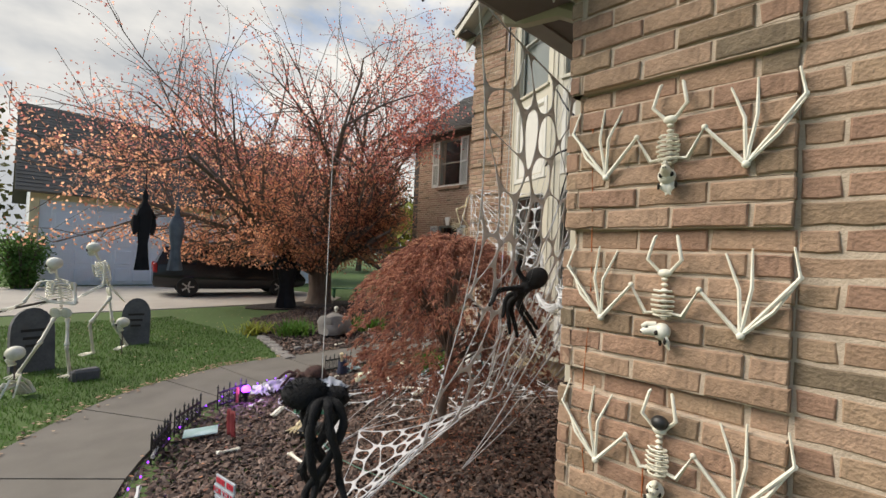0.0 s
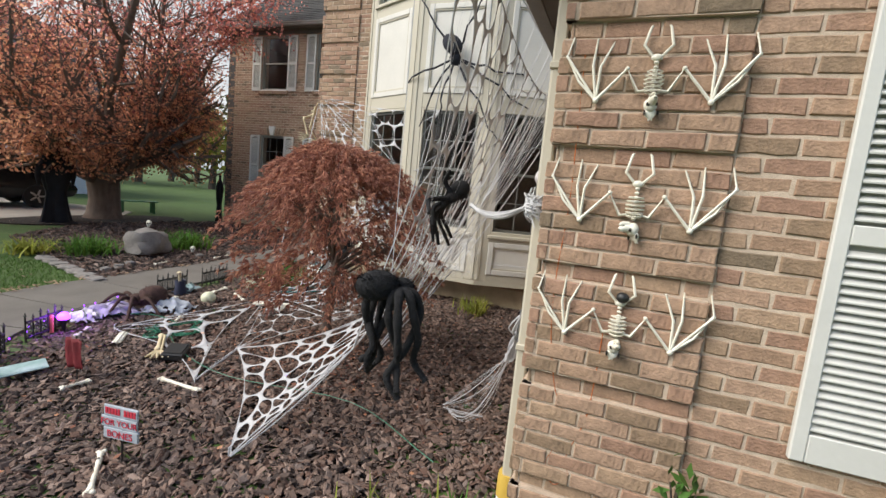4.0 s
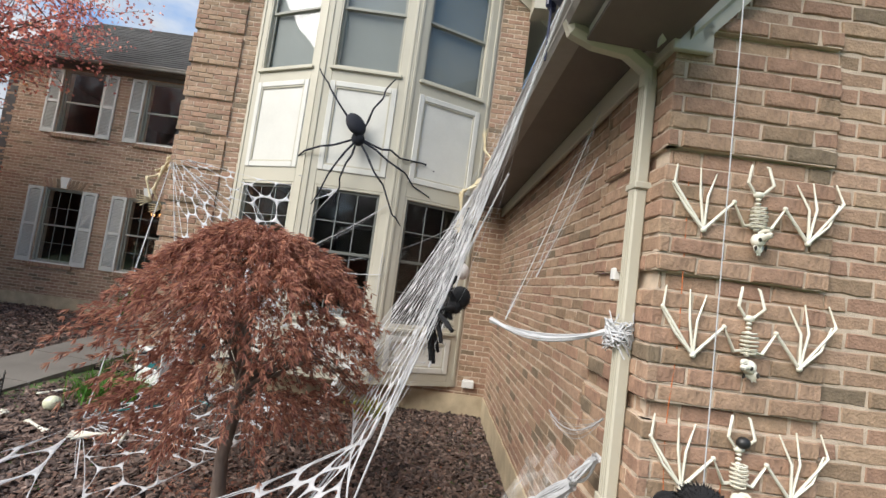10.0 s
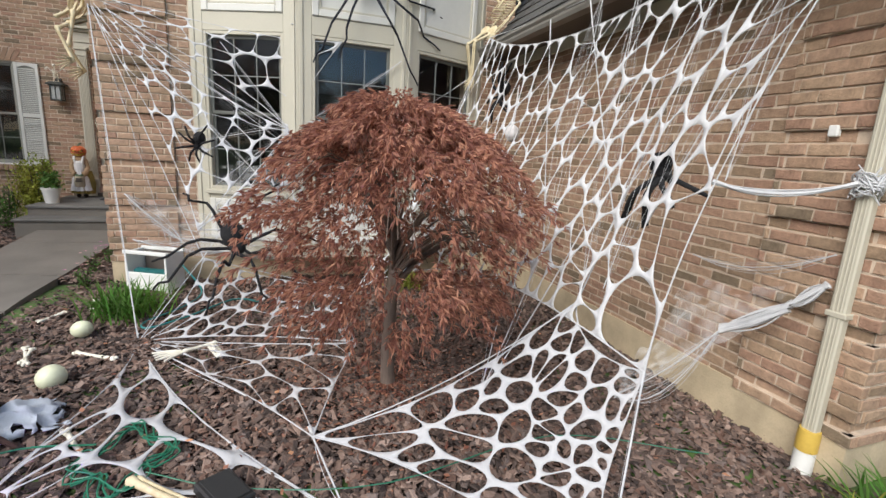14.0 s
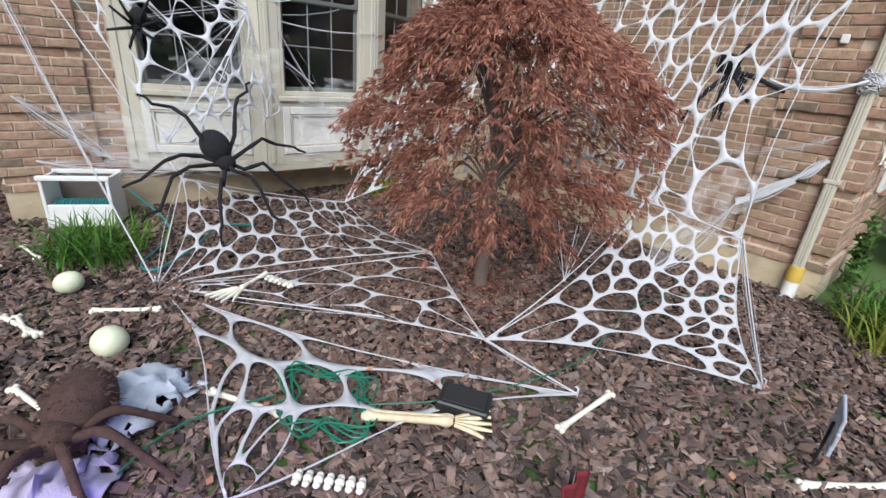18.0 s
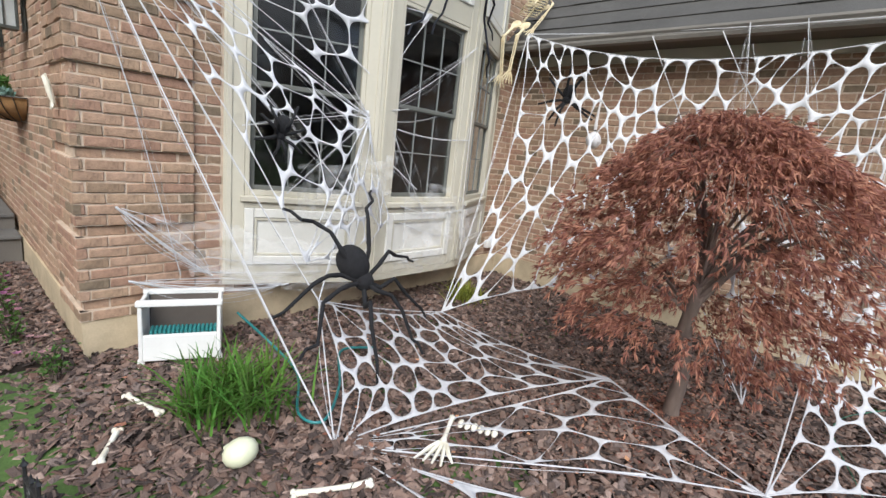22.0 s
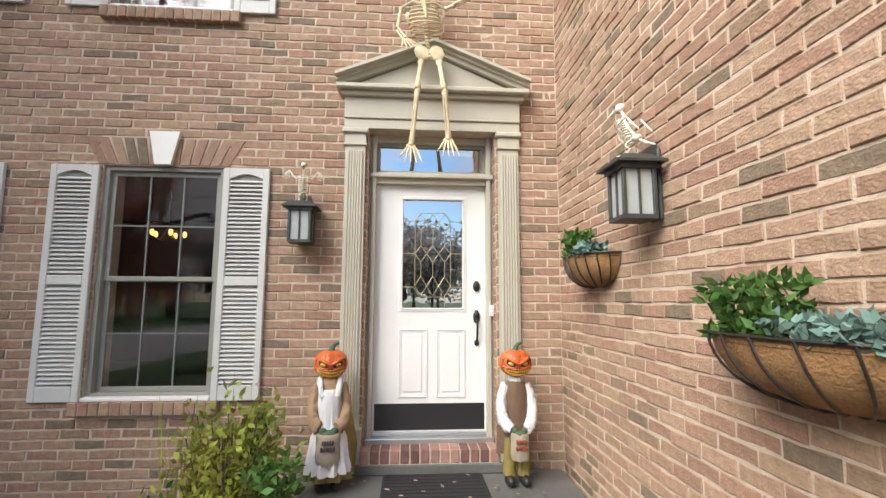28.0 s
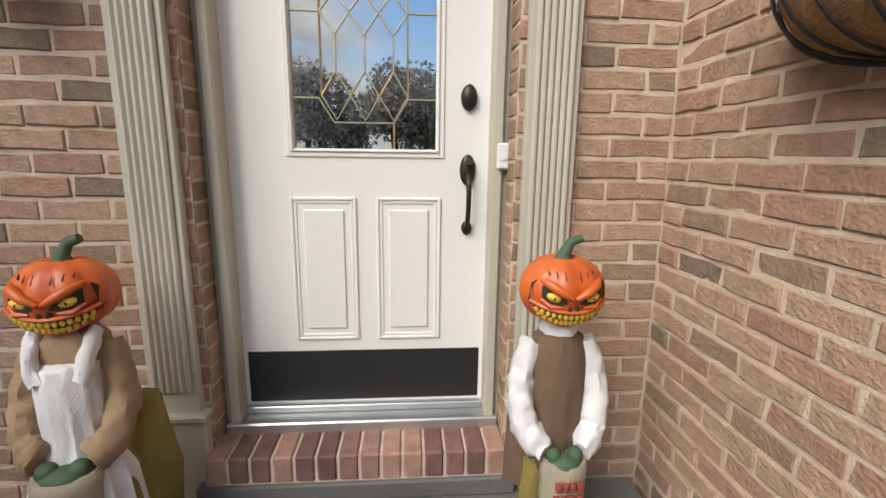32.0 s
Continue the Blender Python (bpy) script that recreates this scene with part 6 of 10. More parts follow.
for _ in range(26):
    s.leaf(Vector((rng.uniform(9.4, 10.3), rng.uniform(5.8, 7.1), 0.484)), Vector((rng.gauss(0, 1), rng.gauss(0, 1), 0.1)).normalized(), Vector((0, 0, 1)), 0.045, 0.013)
tagged(new("fallen_leaves", s.mesh("fallen_leaves", leaf_mat("pale_dry_leaf", (0.55, 0.47, 0.4), (0.4, 0.25, 0.18), 0.2))), "dry leaves scattered on the porch", "leaves", kind="stuff")
bl = thing("doorbell", "small white plastic doorbell beside the door", "doorbell", at=AX_EN @ Matrix.Translation((6.075, DN + 0.085, 1.65)))
part("case", box(bm_new(), (-0.022, 0, -0.045), (0.022, 0.016, 0.045), 0.008), M_PVC, bl)
bm = bm_new()
lathe(bm, [(0.014, 0), (0.014, 0.004), (0.003, 0.005)], 14, Matrix.Translation((0, 0.015, 0.0)) @ Matrix.Rotation(-math.pi / 2, 4, "X"))
part("button", bm, M_SIDING, bl)

# ---- wall lanterns ----
M_LANT = mat("weathered_dark_lantern_metal", (0.075, 0.08, 0.072), rough=0.5, metal=0.35, vary=0.2, scale=9, fine=60, bump=0.15)
M_FROST = mat("frosted_lantern_glass", (0.42, 0.44, 0.43), rough=0.35, vary=0.08, scale=6, fine=20, bump=0.02)


def lantern(m, label):
    """m: wall axes at the mount; x along the wall, y out of it."""
    ln = thing("wall_lantern", label, "lantern", "porch lanterns", at=m)
    part("back_plate", box(bm_new(), (-0.06, 0.0, -0.19), (0.06, 0.025, 0.24), 0.01), M_LANT, ln)
    bm = bm_new()
    prism(bm, [(-0.03, 0.02), (0.03, 0.02), (0.03, 0.16), (-0.03, 0.16)], 0.13, 0.16)
    v = [bm.verts.new(p) for p in ((-0.05, 0.02, 0.17), (0.05, 0.02, 0.17), (0.05, 0.02, 0.28), (-0.05, 0.02, 0.28), (-0.05, 0.16, 0.17), (0.05, 0.16, 0.17))]
    for f in ((0, 1, 2, 3), (0, 4, 5, 1), (2, 5, 4, 3), (0, 3, 4), (1, 5, 2)):
        bm.faces.new([v[i] for i in f])
    part("bracket", bm, M_LANT, ln)
    C = Matrix.Translation((0, 0.16, 0))
    bm = bm_new()
    prism(bm, [(-0.15, -0.145), (0.15, -0.145), (0.15, 0.145), (-0.15, 0.145)], 0.128, 0.142, C)
    lo = [(-0.15, -0.145), (0.15, -0.145), (0.15, 0.145), (-0.15, 0.145)]
    a = [bm.verts.new(C @ Vector((x, y, 0.142))) for x, y in lo]
    b = [bm.verts.new(C @ Vector((x * 0.55, y * 0.55, 0.19))) for x, y in lo]
    for i in range(4):
        bm.faces.new((a[i], a[(i + 1) % 4], b[(i + 1) % 4], b[i]))
    bm.faces.new(b)
    part("roof", bm, M_LANT, ln)
    bm = bm_new()
    prism(bm, [(-0.112, -0.112), (0.112, -0.112), (0.112, 0.112), (-0.112, 0.112)], 0.1, 0.128, C)
    part("collar", bm, M_LANT, ln)
    bm = bm_new()
    prism(bm, [(-0.1, -0.1), (0.1, -0.1), (0.1, 0.1), (-0.1, 0.1)], -0.19, -0.165, C)
    part("base", bm, M_LANT, ln)
    for sx in (-1, 1):
        for sy in (-1, 1):
            part("post", box(bm_new(), (sx * 0.09 - 0.011, 0.16 + sy * 0.09 - 0.011, -0.165), (sx * 0.09 + 0.011, 0.16 + sy * 0.09 + 0.011, 0.1), 0.003), M_LANT, ln)
    for k in range(4):
        q = C @ Matrix.Rotation(k * math.pi / 2, 4, "Z")
        part("glazing_bar", box(bm_new(), (-0.006, 0.086, -0.165), (0.006, 0.097, 0.1), 0.002, q), M_LANT, ln)
        part("pane", box(bm_new(), (-0.079, 0.078, -0.165), (0.079, 0.084, 0.1), 0.001, q), M_FROST, ln)
    return ln


lantern(AX_PS @ Matrix.Translation((7.45, 0, 2.28)) @ Matrix.Scale(0.83, 4), "weathered dark lantern on the porch side wall")
lantern(AX_PS @ Matrix.Translation((8.95, 0, 2.27)) @ Matrix.Scale(0.83, 4), "weathered dark lantern on the porch side wall")
lantern(AX_EN @ Matrix.Translation((7.555, 0, 2.31)) @ Matrix.Scale(0.83, 4), "weathered dark lantern beside the front door")

# ---- hanging half-basket planters ----
M_COIR = mat("brown_coir_liner", (0.36, 0.2, 0.08), rough=0.98, vary=0.2, grain=0.25, scale=8, fine=110, bump=1.0)


def planter(u, z, w, leafy_mat, label, seed):
    p = thing("wall_planter", label, "planter", "coir wall planters", at=AX_PS @ Matrix.Translation((u, 0.004, z)))
    D, H = w * 0.33, 0.2

    def at(a, f):
        """a: 0..pi round the front; f: 0 rim .. 1 bottom."""
        k = math.cos(f * math.pi / 2) ** 0.75 if f < 1 else 0.0
        return Vector((-math.cos(a) * w / 2 * k, math.sin(a) * D * k, -H * math.sin(f * math.pi / 2)))
    bm = bm_new()
    rows = [[bm.verts.new(at(math.pi * i / 18, f) * 0.975 + Vector((0, 0.002, 0))) for i in range(19)] for f in (0, 0.2, 0.4, 0.6, 0.8, 0.93)]
    for a, b in zip(rows, rows[1:]):
        for i in range(18):
            bm.faces.new((a[i], a[i + 1], b[i + 1], b[i]))
    bm.faces.new(rows[-1])
    bm.faces.new([bm.verts.new(v.co + Vector((0, 0, -0.02))) for v in rows[0]])
    part("liner", bm, M_COIR, p, "brown coconut-fibre liner", soft=60)
    bm = bm_new()
    tube(bm, [at(math.pi * i / 20, 0) for i in range(21)], 0.0055, 6)
    tube(bm, [(-w / 2, 0.005, 0), (w / 2, 0.005, 0)], 0.0055, 6)
    part("rim", bm, M_METAL, p)
    for i in range(1, 10):
        a = math.pi * i / 10
        bm = bm_new()
        tube(bm, [at(a + 0.2 * (f / 8), f / 8.6) + Vector((0, 0.004, 0)) for f in range(9)], 0.0042, 5)
        part("rib", bm, M_METAL, p)
    rng = random.Random(seed)
    for k, (m_, n, x0, x1, h, lf) in enumerate(((leafy_mat, 230, -0.32, 0.02, 0.17, 0.05), (M_FERNY, 170, -0.02, 0.36, 0.06, 0.045))):
        s = Soup()
        for _ in range(n):
            c = Vector((rng.uniform(x0, x1) * w, rng.uniform(0.2, 0.85) * D, rng.random() ** 1.4 * h - 0.01))
            for j in range(3):
                s.leaf(c, (rand_dir(rng) + Vector((0, 0.2, 0.5))).normalized(), rand_dir(rng), lf * rng.uniform(0.6, 1.2), lf * 0.24)
        o = new("foliage", s.mesh("foliage", m_))
        o.parent = p
        o["label"] = "bright green leafy plant" if k == 0 else "blue-green succulent rosettes"
    return p


# seen along the wall, the leafy end stands nearer the door
pl1 = planter(9.66, 2.01, 0.62, M_GREEN, "small coir wall basket with a spiky green plant", 5)
pl1.scale = (-1, 1, 1)
pl2 = planter(8.05, 1.63, 0.84, M_GREEN, "wide coir wall basket with leafy and blue-green plants", 6)
pl2.scale = (-1, 1, 1)


# ---- one-mesh props made of several materials ----
def joined(name, pieces, label, category, group="", at=None, soft=55):
    """One mesh out of (bmesh, material) pieces."""
    me = bpy.data.meshes.new(name)
    out = bm_new()
    for i, (bm, m_) in enumerate(pieces):
        bmesh.ops.recalc_face_normals(bm, faces=bm.faces)
        tmp = bpy.data.meshes.new("tmp")
        for f in bm.faces:
            f.material_index = i
        bm.to_mesh(tmp)
        bm.free()
        out.from_mesh(tmp)
        bpy.data.meshes.remove(tmp)
        me.materials.append(m_)
    out.to_mesh(me)
    out.free()
    smooth(me, soft)
    ob = tagged(new(name, me), label, category, group)
    if at is not None:
        ob.matrix_world = at
    return ob


M_BONE = mat("ivory_plastic_bone", (0.7, 0.62, 0.42), rough=0.55, vary=0.1, scale=14, fine=60, bump=0.15, tone=(0.5, 0.4, 0.23))
M_BONEW = mat("pale_plastic_bone", (0.8, 0.78, 0.68), rough=0.5, vary=0.06, scale=12, fine=60, bump=0.12, tone=(0.62, 0.58, 0.46))
M_SOCKET = mat("dark_socket", (0.03, 0.025, 0.02), rough=0.9, bump=0)


def bone_tube(bm, a, b, r, knob=1.7):
    a, b = Vector(a), Vector(b)
    L = (b - a).length
    if L < 1e-4:
        return
    tube(bm, [a, a.lerp(b, 0.06), a.lerp(b, 0.16), a.lerp(b, 0.5), a.lerp(b, 0.84), a.lerp(b, 0.94), b], [r * 0.9, r * knob, r * 1.15, r, r * 1.15, r * knob, r * 0.9], 7)


def skull_into(bm, dark, c, face, up, s):
    """A skull of height about 2.2 s, looking along face."""
    f = Vector(face).normalized()
    u = Vector(up) - f * Vector(up).dot(f)
    u = u.normalized() if u.length > 1e-4 else f.orthogonal().normalized()
    l = u.cross(f)
    m = Matrix((l, f, u)).transposed().to_4x4()
    c = Vector(c)
    ball(bm, c + u * 0.25 * s, (0.78 * s, 0.95 * s, 0.82 * s), 14, 10, m)
    ball(bm, c + f * 0.5 * s - u * 0.42 * s, (0.5 * s, 0.42 * s, 0.5 * s), 10, 8, m)
    ball(bm, c + f * 0.42 * s - u * 0.92 * s, (0.44 * s, 0.42 * s, 0.2 * s), 10, 6, m)
    for sx in (-1, 1):
        ball(bm, c + f * 0.55 * s + l * sx * 0.5 * s - u * 0.25 * s, (0.16 * s, 0.3 * s, 0.14 * s), 8, 5, m)
        ball(dark, c + f * 0.82 * s + l * sx * 0.32 * s + u * 0.08 * s, (0.2 * s, 0.16 * s, 0.2 * s), 8, 6, m)
    ball(dark, c + f * 0.93 * s - u * 0.28 * s, (0.1 * s, 0.1 * s, 0.14 * s), 6, 5, m)
    box(dark, (-0.34 * s, -0.02 * s, -0.03 * s), (0.34 * s, 0.02 * s, 0.03 * s), 0, Matrix.Translation(c + f * 0.86 * s - u * 0.7 * s) @ m)


def hand_into(bm, wrist, d, spread, n=5, size=0.1, r=0.0045):
    d = Vector(d).normalized()
    sd = Vector(spread) - d * Vector(spread).dot(d)
    sd = sd.normalized() if sd.length > 1e-4 else d.orthogonal()
    w = Vector(wrist)
    for i in range(n):
        k = (i - (n - 1) / 2) / n
        p1 = w + d * size * 0.45 + sd * k * size * 0.8
        p2 = w + d * size * (1.0 if i else 0.75) + sd * k * size * 1.3
        tube(bm, [w + sd * k * size * 0.3, p1, p1.lerp(p2, 0.5) , p2], [r, r * 1.2, r * 0.9, r * 0.6], 5)


def skeleton(name, label, j, scale=1.0, group="", material=M_BONE, category="skeleton"):
    """A posed skeleton as one mesh. j: joints in world metres."""
    V = {k: Vector(v) for k, v in j.items()}
    b, dk = bm_new(), bm_new()
    s = scale
    neck, pel = V["neck"], V["pelvis"]
    face = V["face"].normalized()
    axis = (neck - pel).normalized()
    side = (V["shoulder_l"] - V["shoulder_r"]).normalized()
    fwd = side.cross(axis).normalized()
    if fwd.dot(V["chest_dir"]) < 0:
        fwd = -fwd
    skull_into(b, dk, V["head"], face, V["head"] - neck, 0.092 * s)
    tube(b, [neck, V["head"] - (V["head"] - neck).normalized() * 0.05 * s], 0.016 * s, 6)
    n = 17
    for i in range(n):
        f = i / (n - 1)
        c = pel.lerp(neck, f) - fwd * 0.03 * s * math.sin(f * math.pi)
        ball(b, c, (0.021 * s, 0.021 * s, 0.013 * s), 7, 5)
        ball(b, c - fwd * 0.018 * s, (0.012 * s, 0.012 * s, 0.008 * s), 5, 4)
    L = (neck - pel).length
    for i in range(8):
        f = i / 7
        c = neck - axis * L * (0.06 + 0.5 * f)
        w = (0.09 + 0.05 * math.sin((0.2 + 0.8 * f) * math.pi * 0.75)) * s
        dp = (0.055 + 0.03 * math.sin((0.2 + f * 0.8) * math.pi * 0.8)) * s
        for sx in (-1, 1):
            pts = []
            end = 1.0 if i < 5 else 0.7
            for k in range(8):
                a = math.pi * k / 7 * end
                pts.append(c + side * sx * w * math.sin(a) + fwd * (-dp * math.cos(a)) - axis * 0.05 * s * math.sin(a * 0.5))
            tube(b, pts, 0.0068 * s, 5, caps=False)
    tube(b, [neck - axis * L * 0.1 + fwd * 0.085 * s, neck - axis * L * 0.28 + fwd * 0.1 * s, neck - axis * L * 0.42 + fwd * 0.1 * s], [0.018 * s, 0.015 * s, 0.008 * s], 6)
    for q in ("l", "r"):
        sh, el, wr = V["shoulder_" + q], V["elbow_" + q], V["wrist_" + q]
        tube(b, [neck - axis * 0.05 * s + fwd * 0.05 * s, (neck + sh) / 2 + fwd * 0.04 * s, sh], 0.009 * s, 6)
        mback = Matrix((side, fwd, axis)).transposed().to_4x4()
        ball(b, sh - axis * 0.07 * s - fwd * 0.06 * s + (neck - sh) * 0.3, (0.032 * s, 0.007 * s, 0.052 * s), 8, 6, mback)
        bone_tube(b, sh, el, 0.0145 * s)
        o = (wr - el).normalized().orthogonal().normalized() * 0.012 * s
        bone_tube(b, el + o, wr + o, 0.0085 * s, 1.5)
        bone_tube(b, el - o, wr - o, 0.0085 * s, 1.5)
        hand_into(b, wr, V.get("hand_" + q, wr - el), side if abs((wr - el).normalized().dot(side)) < 0.8 else axis, 5, 0.15 * s, 0.006 * s)
        hp = pel + side * (0.075 * s if q == "l" else -0.075 * s) - axis * 0.03 * s
        ball(b, pel + side * (0.062 * s if q == "l" else -0.062 * s) + axis * 0.035 * s, (0.066 * s, 0.016 * s, 0.07 * s), 10, 7, mback @ Matrix.Rotation(0.35 if q == "l" else -0.35, 4, "Y"))
        kn, an = V["knee_" + q], V["ankle_" + q]
        bone_tube(b, hp, kn, 0.0185 * s, 1.75)
        o = (an - kn).normalized().orthogonal().normalized() * 0.013 * s
        bone_tube(b, kn + o, an + o, 0.0125 * s, 1.6)
        bone_tube(b, kn - o, an - o, 0.0075 * s, 1.5)
        hand_into(b, an, V.get("foot_" + q, fwd), side, 5, 0.17 * s, 0.008 * s)
        ball(b, an, (0.024 * s, 0.024 * s, 0.022 * s), 7, 5)
    return joined(name, [(b, material), (dk, M_SOCKET)], label, category, group)


skeleton("skeleton_prop", "ivory plastic skeleton sitting on the door pediment", dict(
    head=(10.24, 6.67, 4.27), neck=(10.26, 6.66, 4.12), pelvis=(10.28, 6.6, 3.66), face=(-1, 0.1, -0.1), chest_dir=(-1, 0, 0),
    shoulder_l=(10.27, 6.48, 4.07), elbow_l=(10.22, 6.4, 4.08), wrist_l=(10.12, 6.3, 4.07), shoulder_r=(10.27, 6.83, 4.07), elbow_r=(10.27, 6.86, 3.88), wrist_r=(10.2, 6.8, 3.76),
    knee_l=(10.08, 6.5, 3.3), ankle_l=(10.16, 6.46, 2.95), knee_r=(10.08, 6.7, 3.3), ankle_r=(10.17, 6.74, 2.9), foot_l=(-0.3, 0, -1), foot_r=(-0.3, 0, -1)), 0.95, "house skeletons")
skeleton("skeleton_prop", "ivory plastic skeleton climbing the brick corner above the porch", dict(
    head=(6.62, 5.8, 3.13), neck=(6.5, 5.75, 3.07), pelvis=(6.14, 5.73, 2.79), face=(0.55, 0.6, -0.6), chest_dir=(0, 1, -0.1),
    shoulder_l=(6.37, 5.72, 3.19), elbow_l=(6.6, 5.73, 3.47), wrist_l=(6.88, 5.73, 3.8), shoulder_r=(6.44, 5.85, 2.9), elbow_r=(6.3, 5.94, 2.78), wrist_r=(6.44, 5.92, 2.85),
    knee_l=(6.07, 5.77, 2.46), ankle_l=(6.2, 5.7, 2.26), knee_r=(5.91, 5.79, 2.6), ankle_r=(5.92, 5.69, 2.32), foot_l=(-0.6, 0.5, -0.3), foot_r=(-0.6, 0.5, -0.2)), 0.95, "house skeletons")
skeleton("skeleton_prop", "ivory plastic skeleton sitting on the garage gutter", dict(
    head=(5.62, 1.0, 3.66), neck=(5.66, 1.08, 3.52), pelvis=(5.8, 1.3, 3.12), face=(-0.5, 0.1, 0.6), chest_dir=(-1, 0.3, 0.2),
    shoulder_l=(5.56, 1.0, 3.44), elbow_l=(5.6, 1.12, 3.26), wrist_l=(5.62, 1.28, 3.08), shoulder_r=(5.78, 1.16, 3.46), elbow_r=(5.86, 1.28, 3.6), wrist_r=(5.88, 1.3, 3.78),
    knee_l=(5.66, 1.52, 2.95), ankle_l=(5.72, 1.5, 2.58), knee_r=(5.84, 1.54, 2.95), ankle_r=(5.86, 1.46, 2.55), foot_l=(0, 0.3, -1), foot_r=(0, 0.3, -1)), 0.85, "house skeletons")
skeleton("skeleton_prop", "tall pale skeleton digging with a spade on the lawn", dict(
    head=(0.47, 7.4, 1.42), neck=(0.5, 7.42, 1.26), pelvis=(0.56, 7.46, 0.78), face=(-0.95, 0.4, -0.15), chest_dir=(-0.8, 0.3, 0),
    shoulder_l=(0.66, 7.3, 1.2), elbow_l=(0.68, 7.2, 0.95), wrist_l=(0.42, 7.3, 0.98), shoulder_r=(0.34, 7.52, 1.2), elbow_r=(0.2, 7.45, 0.95), wrist_r=(0.12, 7.36, 0.92),
    knee_l=(0.62, 7.28, 0.42), ankle_l=(0.68, 7.42, 0.03), knee_r=(0.36, 7.36, 0.45), ankle_r=(0.2, 7.5, 0.1), foot_l=(-0.4, -0.8, 0), foot_r=(-0.4, -0.8, -0.2)), 1.0, "lawn skeletons", M_BONEW)
skeleton("skeleton_prop", "tall pale skeleton striding across the lawn", dict(
    head=(0.98, 8.55, 1.62), neck=(1.05, 8.6, 1.46), pelvis=(1.22, 8.68, 0.92), face=(-1, 0.35, -0.15), chest_dir=(-1, 0.1, 0),
    shoulder_l=(1.1, 8.42, 1.4), elbow_l=(1.1, 8.35, 1.1), wrist_l=(0.85, 8.3, 0.95), shoulder_r=(1.08, 8.78, 1.4), elbow_r=(1.2, 8.85, 1.1), wrist_r=(1.35, 8.85, 0.9),
    knee_l=(0.98, 8.55, 0.5), ankle_l=(1.05, 8.6, 0.05), knee_r=(1.28, 8.7, 0.48), ankle_r=(1.5, 8.8, 0.08), foot_l=(-1, -0.2, -0.1), foot_r=(-1, -0.2, -0.3)), 1.05, "lawn skeletons", M_BONEW)

skeleton("skeleton_prop", "ivory plastic skeleton hanging on the garage gable", dict(
    head=(1.34, -0.68, 4.22), neck=(1.38, -0.66, 4.08), pelvis=(1.4, -0.62, 3.58), face=(-0.8, 0.5, -0.3), chest_dir=(-1, 0, 0),
    shoulder_l=(1.4, -0.8, 4.02), elbow_l=(1.38, -0.95, 4.24), wrist_l=(1.4, -1.02, 4.46), shoulder_r=(1.4, -0.5, 4.02), elbow_r=(1.4, -0.46, 3.78), wrist_r=(1.38, -0.58, 3.62),
    knee_l=(1.34, -0.74, 3.12), ankle_l=(1.42, -0.78, 2.74), knee_r=(1.34, -0.54, 3.1), ankle_r=(1.42, -0.6, 2.72), foot_l=(-0.4, 0, -1), foot_r=(-0.4, 0, -1)), 0.95, "house skeletons")

# spade, tombstones, loose skulls and hand on the lawn
sp = thing("spade", "old spade held by the lawn skeleton", "spade")
bm = bm_new()
tube(bm, [(0.5, 7.3, 1.0), (0.1, 7.36, 0.9), (-0.32, 7.42, 0.76)], 0.014, 8)
part("shaft", bm, M_BARK, sp)
bm = bm_new()
prism(bm, [(-0.08, 0), (0.08, 0), (0.08, -0.18), (0.0, -0.26), (-0.08, -0.18)], -0.004, 0.004, Matrix.Translation((-0.3, 7.42, 0.76)) @ Matrix.Rotation(radians(-72), 4, "Y") @ Matrix.Rotation(radians(90), 4, "X"))
part("blade", bm, M_METAL, sp)
M_TOMB = mat("grey_foam_tombstone", (0.12, 0.12, 0.125), rough=0.9, vary=0.2, scale=5, fine=40, bump=0.5)


def tombstone(at, w, h, rz, label):
    t = thing("tombstone", label, "tombstone", "lawn tombstones", at=Matrix.Translation(at) @ Matrix.Rotation(radians(rz), 4, "Z") @ Matrix.Rotation(radians(-8), 4, "X"))
    bm = bm_new()
    prism(bm, [(-w / 2, -0.05), (w / 2, -0.05), (w / 2, h * 0.62)] + [(w / 2 * math.cos(a * math.pi / 10), h * 0.62 + h * 0.38 * math.sin(a * math.pi / 10)) for a in range(1, 10)] + [(-w / 2, h * 0.62)], -0.06, 0.06, TO_UNZ)
    part("slab", bm, M_TOMB, t)
    for k, z in enumerate((0.62, 0.5, 0.38)):
        part("inscription", box(bm_new(), (-w * (0.28 - 0.05 * k), -0.068, h * z), (w * (0.28 - 0.05 * k), -0.055, h * z + 0.035), 0.003), M_SOCKET, t)
    return t


tombstone((0.34, 8.12, -0.03), 0.46, 0.84, 12, "rounded dark grey tombstone prop behind the skeletons")
tombstone((1.72, 9.4, -0.03), 0.42, 0.8, -14, "rounded grey tombstone prop behind a skeleton")


def skull_prop(at, s, face, up, label, material=M_BONEW):
    b, d = bm_new(), bm_new()
    skull_into(b, d, (0, 0, 0), face, up, s)
    return joined("skull_prop", [(b, material), (d, M_SOCKET)], label, "skull", "plastic skulls", Matrix.Translation(at))


